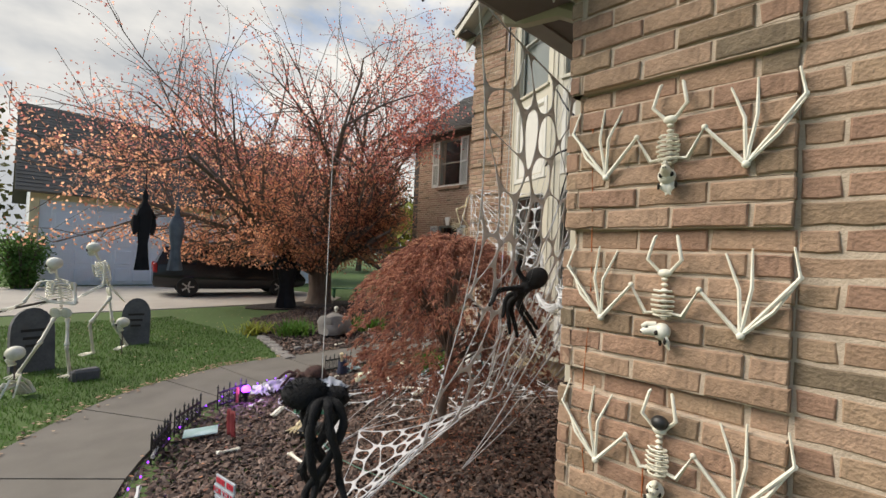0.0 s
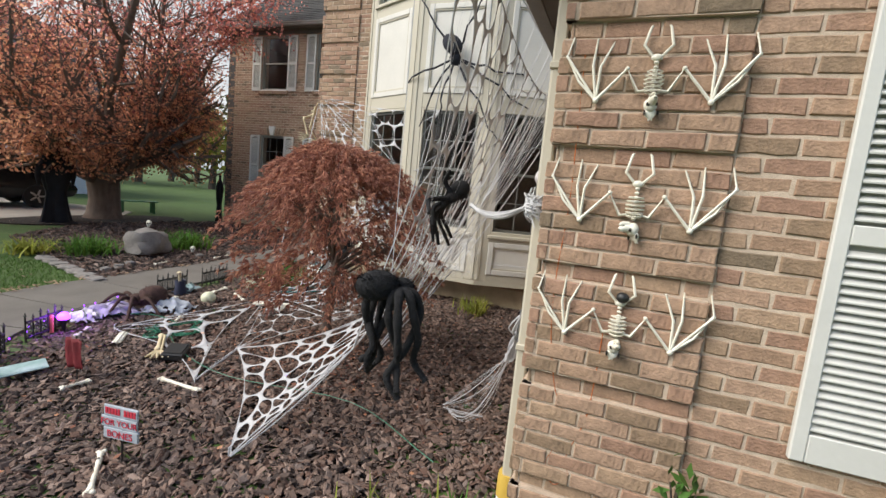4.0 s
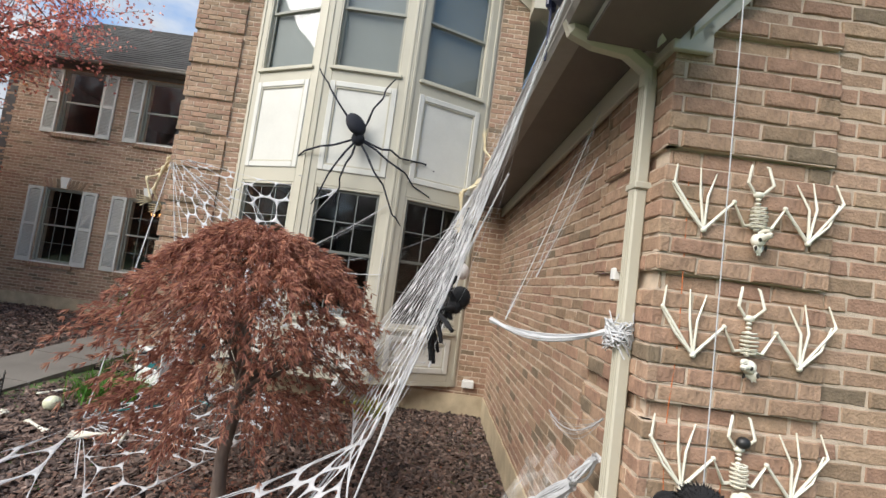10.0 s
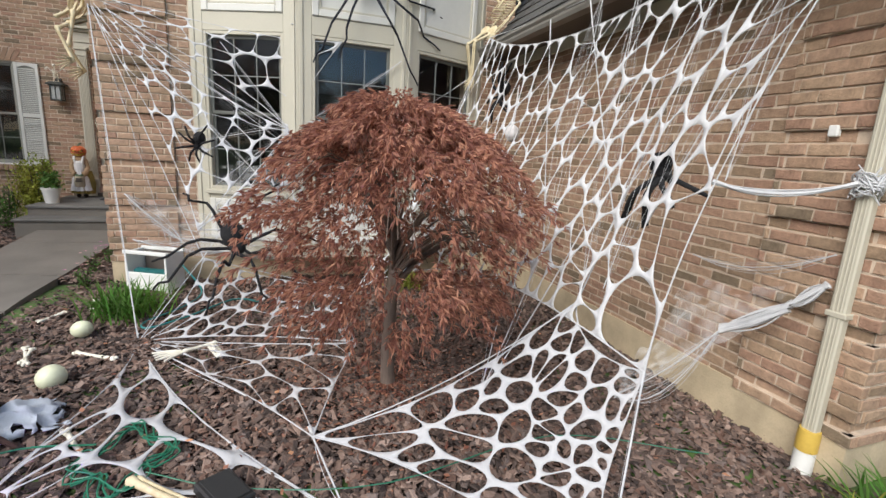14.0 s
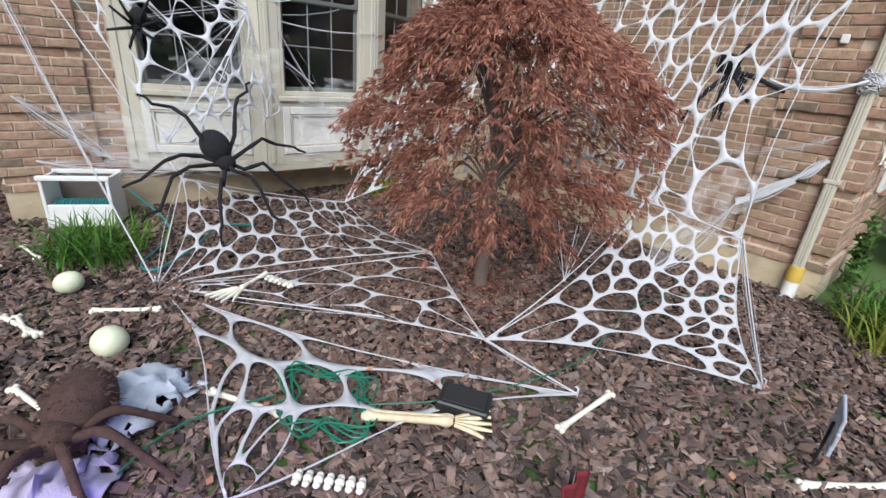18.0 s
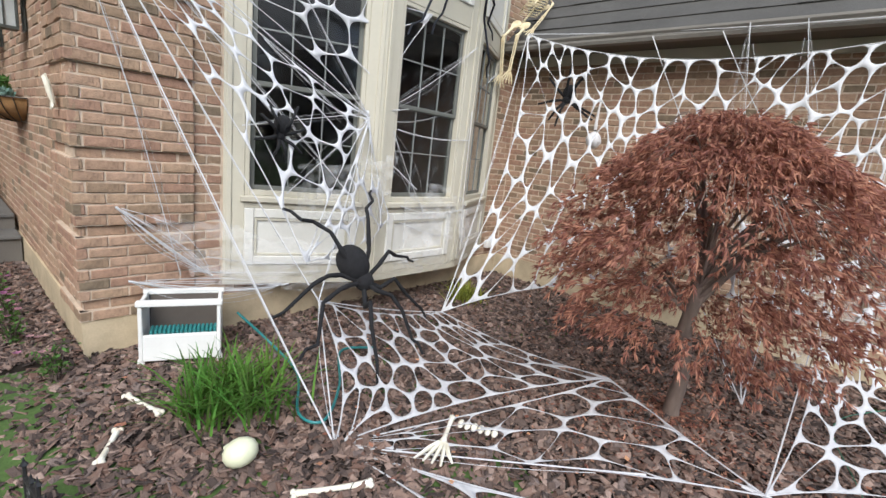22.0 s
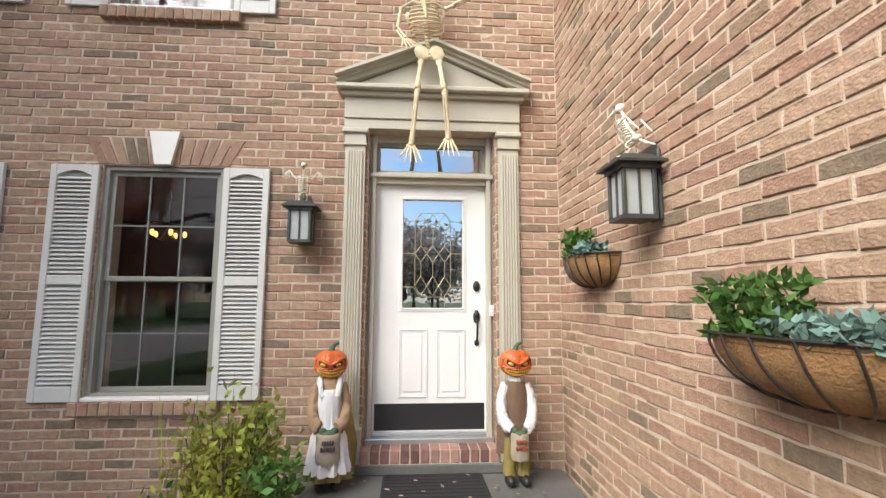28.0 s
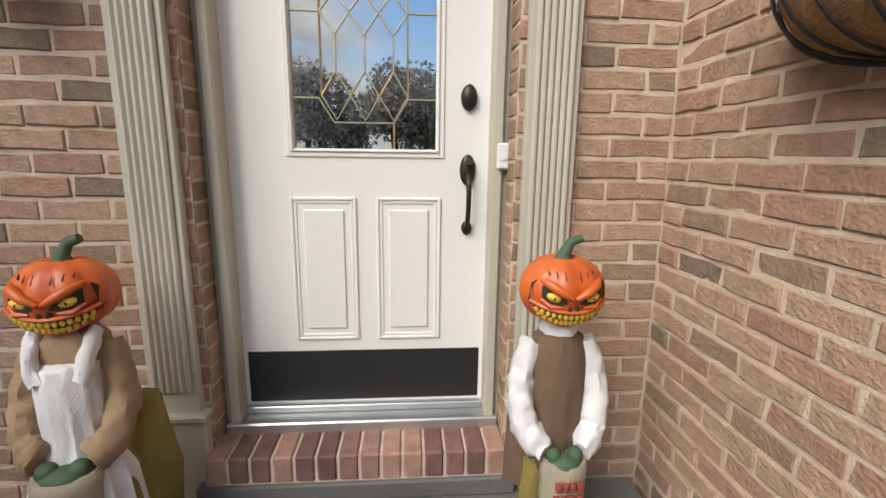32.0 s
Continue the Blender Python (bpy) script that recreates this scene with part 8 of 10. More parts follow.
def figure_vest(m):
    p = pumpkin_head((0, 0, 0.83))
    vest, sleeve, legs, boots, sack, ink, green = (bm_new() for _ in range(7))
    drape(vest, [(0.1, 0.3), (0.115, 0.34), (0.105, 0.5), (0.11, 0.62), (0.09, 0.69), (0.05, 0.71)], 30, 0.06, 6)
    drape(vest, [(0.075, 0.2), (0.08, 0.4)], 14, 0.12, 4, Matrix.Translation((-0.09, 0.05, 0)), seed=1)
    drape(sleeve, [(0.062, 0.69), (0.068, 0.71), (0.055, 0.745)], 14)
    for sx in (-1, 1):
        tube(sleeve, spline([(sx * 0.1, 0, 0.68), (sx * 0.14, -0.02, 0.56), (sx * 0.13, -0.06, 0.45), (sx * 0.07, -0.12, 0.39)], 4), [0.038, 0.044, 0.046, 0.044, 0.05, 0.046, 0.052, 0.048, 0.053, 0.047, 0.05, 0.042, 0.032], 10)
        tube(legs, [(sx * 0.05, 0, 0.36), (sx * 0.06, 0, 0.22), (sx * 0.065, 0, 0.1), (sx * 0.065, 0, 0.07)], [0.06, 0.06, 0.058, 0.062], 12)
        ball(boots, (sx * 0.07, -0.035, 0.04), (0.045, 0.085, 0.04), 12, 8)
        ball(green, (sx * 0.04, -0.13, 0.385), (0.03, 0.03, 0.025), 8, 6)
    drape(sack, [(0.075, 0.2), (0.085, 0.24), (0.08, 0.31), (0.085, 0.36), (0.078, 0.375)], 24, 0.05, 6, Matrix.Translation((0, -0.13, 0)), 0.7)
    ball(green, (0, -0.14, 0.37), (0.06, 0.045, 0.025), 10, 6)
    for k, (w, z) in enumerate(((0.05, 0.315), (0.055, 0.275))):
        for i in range(4):
            x = -w + 2 * w * i / 4
            box(ink, (x + 0.003, -0.2, z), (x + 2 * w / 4 - 0.004, -0.185, z + 0.024), 0.001)
    for q, k in ((vest, 0.008), (sleeve, 0.012), (legs, 0.01), (sack, 0.006)):
        bmesh.ops.subdivide_edges(q, edges=q.edges, cuts=1, use_grid_fill=True)
        rumple(q, k, seed=5)
    for q in (vest, sleeve, legs, boots, sack, ink, green):
        bmesh.ops.transform(q, matrix=Matrix.Diagonal((0.76, 0.85, 1, 1)), verts=q.verts)
    joined("pumpkin_figure", p + [(vest, M_BROWN), (sleeve, M_LINEN), (legs, M_OLIVE), (boots, M_BLACK), (sack, M_SACK), (ink, M_INKR), (green, M_STEM)], "pumpkin-headed doll in brown vest and white shirt holding a sack", "doll", "pumpkin-headed dolls", m)


figure_dress(Matrix.Translation((10.14, 7.275, 0.462)) @ Matrix.Rotation(radians(-82), 4, "Z"))
figure_vest(Matrix.Translation((10.14, 5.975, 0.462)) @ Matrix.Rotation(radians(-90), 4, "Z"))


# ---- stretched white webs ----
M_WEB = mat("stretched_white_web", (0.64, 0.645, 0.66), rough=0.8, vary=0.05, scale=20, fine=200, bump=0.2)
_n, _l = M_WEB.node_tree.nodes, M_WEB.node_tree.links
_t, _m = _n.new("ShaderNodeBsdfTransparent"), _n.new("ShaderNodeMixShader")
_m.inputs[0].default_value = 0.8
_l.new(_t.outputs[0], _m.inputs[1])
_l.new(_n["Principled BSDF"].outputs[0], _m.inputs[2])
_l.new(_m.outputs[0], _n["Material Output"].inputs[0])
M_WEBG = M_WEB.copy()
M_WEBG.name = "thin_stretched_web"
for _q in M_WEBG.node_tree.nodes:
    if _q.bl_idname == "ShaderNodeMixShader":
        _q.inputs[0].default_value = 0.62
M_FLUFF = bpy.data.materials.new("thin_cotton_web")
M_FLUFF.use_nodes = True
_n, _l = M_FLUFF.node_tree.nodes, M_FLUFF.node_tree.links
_b = _n["Principled BSDF"]
_b.inputs["Base Color"].default_value = (0.8, 0.8, 0.79, 1)
_b.inputs["Roughness"].default_value = 0.95
_t, _m, _x = _n.new("ShaderNodeBsdfTransparent"), _n.new("ShaderNodeMixShader"), _n.new("ShaderNodeTexNoise")
_x.inputs["Scale"].default_value, _x.inputs["Detail"].default_value = 7, 3
_r = _n.new("ShaderNodeMapRange")
_r.inputs["From Min"].default_value, _r.inputs["From Max"].default_value = 0.35, 0.75
_r.inputs["To Min"].default_value, _r.inputs["To Max"].default_value = 0.0, 0.34
_l.new(_x.outputs["Fac"], _r.inputs["Value"])
_l.new(_r.outputs[0], _m.inputs[0])
_l.new(_t.outputs[0], _m.inputs[1])
_l.new(_b.outputs[0], _m.inputs[2])
_l.new(_m.outputs[0], _n["Material Output"].inputs[0])


def cells(n, width, height, rng):
    """Uneven cells that fill a rectangle: each point's share of it."""
    pts = []
    for _ in range(n):
        best, far = None, -1
        for _ in range(2):
            p = (rng.random() * width, rng.random() * height)
            d = min([(p[0] - q[0]) ** 2 + (p[1] - q[1]) ** 2 for q in pts] or [1e9])
            if d > far:
                best, far = p, d
        pts.append(best)
    out = []
    for i, (x, y) in enumerate(pts):
        poly = [(0.0, 0.0), (width, 0.0), (width, height), (0.0, height)]
        for j, (a, b) in enumerate(pts):
            if i == j:
                continue
            mx, my, nx, ny = (x + a) / 2, (y + b) / 2, a - x, b - y
            new_poly = []
            m = len(poly)
            for k in range(m):
                p, q = poly[k], poly[(k + 1) % m]
                dp, dq = (p[0] - mx) * nx + (p[1] - my) * ny, (q[0] - mx) * nx + (q[1] - my) * ny
                if dp <= 0:
                    new_poly.append(p)
                if dp * dq < 0:
                    f = dp / (dp - dq)
                    new_poly.append((p[0] + (q[0] - p[0]) * f, p[1] + (q[1] - p[1]) * f))
            poly = new_poly
            if len(poly) < 3:
                break
        if len(poly) > 2:
            out.append(poly)
    return out


def web(label, quad, n, stretch=1.0, strand=0.004, sag=(0, 0, 0), seed=1, pull=(0.1, 0.1), drop=0.35, knots=1.0, material=M_WEB, rope=(0, 1, 2, 3), wide=1.0):
    """A torn stretchy web over a four-sided patch: uneven cells with rounded holes, thin strands that thicken at the
    knots, free edges drawn in between the corners."""
    A, B, C, D = [Vector(p) for p in quad]
    rng = random.Random(seed)
    sag = Vector(sag)
    W = ((A - B).length + (D - C).length) / 2 * wide
    H = ((A - D).length + (B - C).length) / 2 / stretch

    def P(u, v):
        u2 = u + pull[0] * (0.5 - u) * 4 * v * (1 - v)
        v2 = v + pull[1] * (0.5 - v) * 4 * u * (1 - u)
        p = A.lerp(B, u2).lerp(D.lerp(C, u2), v2)
        return p + sag * math.sin(math.pi * min(1, max(0, u2))) ** 0.5 * math.sin(math.pi * min(1, max(0, v2)))
    s = Soup()
    for poly in cells(n, W, H, rng):
        rim = any(x < 1e-6 or y < 1e-6 or x > W - 1e-6 or y > H - 1e-6 for x, y in poly)
        if rim and rng.random() < drop:
            continue
        out = []
        m = len(poly)
        for k in range(m):
            (x0, y0), (x1, y1) = poly[k], poly[(k + 1) % m]
            if abs(x0 - x1) + abs(y0 - y1) < 1e-5:
                continue
            q = max(2, int(math.hypot(x1 - x0, y1 - y0) / 0.035))
            out += [P((x0 + (x1 - x0) * f / q) / W, (y0 + (y1 - y0) * f / q) / H) for f in range(q)]
        N = len(out)
        if N < 6:
            continue
        cen = sum(out, Vector()) / N
        hole = [o.copy() for o in out]
        for _ in range(int(N * rng.uniform(0.1, 0.32) * knots) + 1):
            hole = [hole[k] * 0.4 + (hole[k - 1] + hole[(k + 1) % N]) * 0.3 for k in range(N)]
        w = strand * rng.uniform(0.5, 1.5)
        hole = [h + (cen - h).normalized() * min(w, (cen - h).length * 0.55) for h in hole]
        s.add(out + hole, [(k, (k + 1) % N, N + (k + 1) % N, N + k) for k in range(N)])
    bm = bm_new()
    tmp = s.mesh("spider_web", material)
    bm.from_mesh(tmp)
    bpy.data.meshes.remove(tmp)
    bmesh.ops.remove_doubles(bm, verts=bm.verts, dist=0.0004)
    cords = []
    for e in rope:
        line = [P(f / 24, e - 2) if e > 1 else P(e, f / 24) for f in range(25)]
        if (line[0] - line[-1]).length > 0.05:
            cords.append(bm_new())
            tube(cords[-1], line, [0.003 + 0.002 * abs(2 * f / 24 - 1) for f in range(25)], 5, caps=False)
    ob = solid("spider_web", bm, material, label, "spider web", "stretched webs", soft=80)
    for c in cords:
        part("edge_cord", c, material, ob, soft=60)
    so = ob.modifiers.new("thickness", "SOLIDIFY")
    so.thickness = 0.003
    return ob


def strands(name, label, lines, r=0.004, fray=0, seed=1, material=M_WEB, spread=0.03, group="stretched webs", category="spider web"):
    """Drawn-out threads: each line is (a, b, sag); fray adds fine threads round it."""
    rng = random.Random(seed)
    whole = thing(name, label, category, group)
    for a, b, sg in lines:
        bm = bm_new()
        a, b = Vector(a), Vector(b)
        for k in range(1 + fray):
            o = Vector((rng.gauss(0, 1), rng.gauss(0, 1), rng.gauss(0, 1))) * (spread if k else 0.0)
            rr = r if k == 0 else r * rng.uniform(0.15, 0.4)
            e0, e1 = rng.uniform(0, 0.12) if k else 0, rng.uniform(0.85, 1) if k else 1
            pts = []
            for i in range(9):
                f = e0 + (e1 - e0) * i / 8
                pts.append(a.lerp(b, f) + Vector((0, 0, -sg * 4 * f * (1 - f))) + o * math.sin(math.pi * f))
            tube(bm, pts, [rr * (1.5 if i in (0, 8) else 1) for i in range(9)], 5, caps=False)
        ob = part("strand", bm, material, whole, soft=60)
        if fray > 2:
            ob["kind"] = "stuff"
    return whole


SL, SR, SF, KN = Vector((4.19, 4.82, -0.01)), Vector((1.36, 2.47, -0.01)), Vector((2.3, 4.93, 0.02)), Vector((1.91, 3.4, 0.02))
CJ, TC, TB, S2 = Vector((2.44, 3.53, 0.09)), Vector((3.4, 3.17, 0.19)), Vector((5.12, 2.95, 0.07)), Vector((2.7, 2.45, 0.06))
HUB = Vector((4.95, 4.45, 0.5))
EAVE_R, EAVE_L = Vector((1.47, 1.36, 2.9)), Vector((5.64, 1.33, 3.02))
ANCH, TIP, BAYTOP = Vector((6.03, 5.56, 2.97)), Vector((5.545, 3.654, 1.78)), Vector((5.5, 3.62, 2.84))
W1, W2 = Vector((2.42, 1.98, 0.78)), Vector((1.82, 1.98, 0.62))
web("big white stretched web hung from the garage eave", (EAVE_L, EAVE_R, W2, TB), 175, 2.2, 0.0022, (0, -0.12, 0.0), 3, (0.1, 0.26), 0.0, 0.65)
web("white stretched web staked low over the mulch", (W1, W2, SR, CJ), 54, 1.1, 0.002, (0, 0, -0.1), 4, (0.14, 0.16), 0.0, 1.1, M_WEBG)
web("white stretched web drawn out to a peg in the mulch", (SL, TC, CJ, SL + Vector((0.01, 0.012, 0.0))), 24, 0.4, 0.0016, (0, 0, 0.03), 5, (0.02, 0.12), 0.0, 0.9, M_WEBG, rope=(1, 2, 3))
web("white stretched web under the big spider", (HUB, TB, TC, SL), 50, 1.7, 0.0018, (0, 0, -0.04), 6, (0.12, 0.16), 0.0, 0.8, M_WEBG)
web("white stretched web with large holes staked before the bed", (SL, KN, SF, SF + Vector((0.012, 0.0, 0.0))), 13, 0.8, 0.008, (0, 0, 0.045), 7, (0.22, 0.24), 0.0, 2.6, M_WEBG, rope=(0, 1, 2), wide=1.7)
BAYMID = Vector((5.47, 3.1, 2.72))
web("white stretched web spun from the corner skeleton to the bay", (ANCH, TIP, HUB + Vector((0.1, 0.05, 0.25)), ANCH + Vector((-0.01, 0.0, -0.02))), 38, 0.55, 0.0024, (-0.05, 0.0, 0.0), 8, (0.04, 0.22), 0.0, 0.8, rope=(1, 2, 3))
web("white stretched web with large holes across the bay window", (ANCH, BAYMID, TIP, ANCH + Vector((-0.008, 0.0, -0.015))), 22, 0.5, 0.0026, (-0.03, 0.0, 0.0), 14, (0.04, 0.25), 0.0, 0.9, rope=(1, 2, 3))
web("thin white web hanging before the lower bay panels", (TIP, (5.42, 3.45, 0.95), (5.12, 4.05, 0.6), HUB + Vector((0.1, 0.05, 0.25))), 22, 1.0, 0.002, (-0.03, 0.0, 0.0), 12, (0.12, 0.12), 0.0, 1.0)
strands("web_rigging", "long white web threads from anchors to stakes", [
    (ANCH, SL, 0.05), (ANCH, HUB, 0.03), (ANCH, TIP, 0.03), (HUB, SL, 0.0), (TIP, HUB, 0.0), (TIP, (5.47, 2.4, 1.72), 0.06),
    (TIP, (5.9, 1.5, 2.55), 0.22), (BAYTOP, (5.9, 1.5, 2.75), 0.05), (SL, (2.9, 3.9, 0.12), 0.0), (KN, CJ, 0.0), (KN, CJ + Vector((0.1, 0.02, 0)), 0.0), (SR, W2, 0.04), (SR, W2 + Vector((-0.02, 0.02, 0)), 0.02), (CJ, W1, 0.08),
    (S2, (2.72, 1.78, 1.2), 0.05), (S2, (3.0, 1.9, 1.0), 0.03), (S2, (3.35, 1.95, 0.9), 0.03), (W1, (2.42, 1.38, 2.4), 0.0), ((3.6, 1.34, 2.88), (2.5, 1.7, 1.2), 0.05), ((4.2, 1.34, 2.88), (3.0, 1.9, 1.0), 0.05),
    (EAVE_L, TB, 0.2), (HUB, TB, 0.02), (EAVE_L, EAVE_R, 0.06)], 0.0042, 1, 4, spread=0.015)
strands("web_rigging", "frayed white threads over the bay window", [
    ((5.46, 2.45, 2.6), TIP, 0.05), (TIP, (5.5, 4.4, 1.15), 0.0), ((5.6, 4.3, 2.6), TIP, 0.0), ((5.7, 4.5, 2.2), (5.46, 3.1, 1.2), 0.0), ((5.8, 4.6, 1.6), (5.46, 3.3, 1.9), 0.0), ((5.95, 5.2, 2.6), (5.5, 3.9, 1.2), 0.0),
    ((5.46, 3.45, 1.7), (5.45, 3.0, 1.0), 0.03), ((5.46, 2.42, 2.0), (5.43, 2.42, 0.7), 0.0), ((5.46, 3.3, 1.05), (5.46, 2.4, 1.0), 0.06), ((5.9, 4.8, 0.62), (5.5, 3.4, 0.62), 0.08), ((5.9, 4.9, 0.52), (5.45, 3.0, 0.52), 0.06), ((5.45, 3.3, 0.9), (5.6, 1.7, 0.7), 0.1)],
    0.003, 4, 9, spread=0.04)
strands("cotton_rope", "loose white cotton drawn from the eave down the big web", [
    ((1.75, 1.36, 2.86), (2.2, 1.75, 1.3), 0.0), ((2.3, 1.35, 2.88), (2.3, 1.9, 0.9), 0.02), ((3.0, 1.35, 2.92), (2.5, 1.9, 0.85), 0.05), ((3.4, 1.35, 2.94), (3.0, 1.9, 1.0), 0.04)], 0.0022, 7, 21, spread=0.07)
strands("cotton_rope", "thick white cotton rope tied to the downspout", [((2.12, 1.42, 1.55), (1.66, 0.97, 1.6), 0.06)], 0.011, 12, 2, spread=0.012)
bm = bm_new()
rng = random.Random(17)
for k in range(90):
    a = rng.uniform(0, 6.28)
    ring = [(1.66 + (0.056 + rng.gauss(0, 0.008)) * math.cos(a + j * 0.8), 0.945 + (0.052 + rng.gauss(0, 0.008)) * math.sin(a + j * 0.8), 1.6 + rng.gauss(0, 0.03) - 0.02 * j * (k % 3 == 0)) for j in range(4)]
    tube(bm, spline(ring, 3), rng.uniform(0.0015, 0.005), 4, caps=False)
solid("cotton_knot", bm, M_WEB, "fluffy white cotton knot round the downspout", "spider web", "stretched webs", kind="stuff", soft=60)
strands("cotton_rope", "thick fluffy white cotton drawn along the garage wall", [((1.72, 0.96, 1.06), (1.86, 1.0, 0.9), 0.0), ((1.84, 1.0, 0.92), (2.16, 1.1, 0.66), 0.01), ((1.86, 1.0, 0.88), (2.16, 1.1, 0.64), 0.02)], 0.016, 16, 3, spread=0.018)
strands("cotton_rope", "thin veil of white cotton threads along the garage wall", [((2.14, 1.1, 0.67), (2.44, 1.58, 0.1), 0.05), ((2.16, 1.1, 0.64), (2.46, 1.56, 0.08), 0.2), ((2.5, 1.3, 0.06), (2.44, 1.58, 0.08), 0.0), ((1.72, 0.95, 1.22), (2.6, 0.93, 1.02), 0.08)], 0.0035, 7, 13, spread=0.03, material=M_WEBG)
strands("cotton_rope", "thin white cotton hanging from the garage eave", [((2.25, 0.93, 2.78), (2.1, 1.35, 1.56), 0.03), ((2.2, 0.93, 2.5), (2.18, 1.2, 1.8), 0.0)], 0.0028, 4, 5, spread=0.025)
strands("cotton_rope", "thin white cotton thread down the brick corner", [((5.95, 5.25, 1.75), (5.9, 4.98, 0.5), 0.0), ((6.0, 5.56, 2.9), (5.95, 5.25, 1.75), 0.0)], 0.003, 2, 16, spread=0.03)
strands("cotton_rope", "fluffy white cotton round the box at the corner", [((5.92, 5.35, 1.0), (5.8, 4.8, 0.5), 0.02), ((5.9, 5.3, 0.5), (5.6, 4.3, 0.42), 0.06)], 0.006, 14, 6, spread=0.06)


def fluff(label, quad, seed, sag=(0, 0, -0.05)):
    """A thin veil of pulled cotton with an uneven outline."""
    A, B, C, D = [Vector(p) for p in quad]
    bm = bm_new()
    n = 14
    g = {}
    for i in range(n + 1):
        for j in range(n + 1):
            u, v = i / n, j / n
            p = A.lerp(B, u).lerp(D.lerp(C, u), v) + Vector(sag) * math.sin(math.pi * u) * math.sin(math.pi * v)
            p += Vector((noise.noise(p * 3 + Vector((seed, 0, 0))), noise.noise(p * 3 + Vector((0, seed, 0))), noise.noise(p * 3 + Vector((0, 0, seed))))) * 0.035
            g[i, j] = bm.verts.new(p)
    for i in range(n):
        for j in range(n):
            u, v = (i + 0.5) / n, (j + 0.5) / n
            edge = min(u, v, 1 - u, 1 - v) * 4
            if edge + noise.noise(Vector((u * 5, v * 5, seed))) * 0.8 > 0.25:
                bm.faces.new((g[i, j], g[i + 1, j], g[i + 1, j + 1], g[i, j + 1]))
    bmesh.ops.delete(bm, geom=[v for v in bm.verts if not v.link_faces], context="VERTS")
    return solid("cotton_veil", bm, M_FLUFF, label, "spider web", "cotton veils", soft=80)


fluff("thin veil of white cotton on the garage wall", ((1.8, 0.95, 1.0), (2.6, 0.95, 0.85), (2.6, 1.45, 0.1), (2.2, 1.2, 0.4)), 2)
fluff("thin veil of white cotton by the mulch", ((2.2, 1.2, 0.45), (2.55, 1.15, 0.3), (2.6, 1.5, 0.06), (2.35, 1.55, 0.1)), 4)
fluff("thin veil of white cotton under the bay window", ((5.93, 5.2, 1.1), (5.6, 4.2, 0.75), (5.3, 3.4, 0.35), (5.85, 5.0, 0.4)), 6)
fluff("thin veil of white cotton over the lower bay panels", ((5.44, 3.5, 1.3), (5.44, 2.3, 1.2), (5.4, 2.3, 0.4), (5.4, 3.4, 0.4)), 8, (-0.08, 0, -0.08))
fluff("thin veil of white cotton on the bay sill", ((5.5, 4.4, 1.4), (5.44, 3.4, 1.5), (5.4, 3.5, 0.9), (5.5, 4.4, 0.9)), 12, (-0.05, 0, -0.08))

# ---- spiders ----
M_FUR = mat("black_fur", (0.012, 0.012, 0.014), rough=0.95, vary=0.2, scale=30, fine=200, bump=1.0)
M_FURB = mat("brown_fur", (0.085, 0.045, 0.035), rough=0.95, vary=0.2, scale=30, fine=200, bump=1.0)


M_NAVYF = mat("navy_black_cloth", (0.014, 0.016, 0.026), rough=0.85, vary=0.15, scale=20, fine=160, bump=0.4)


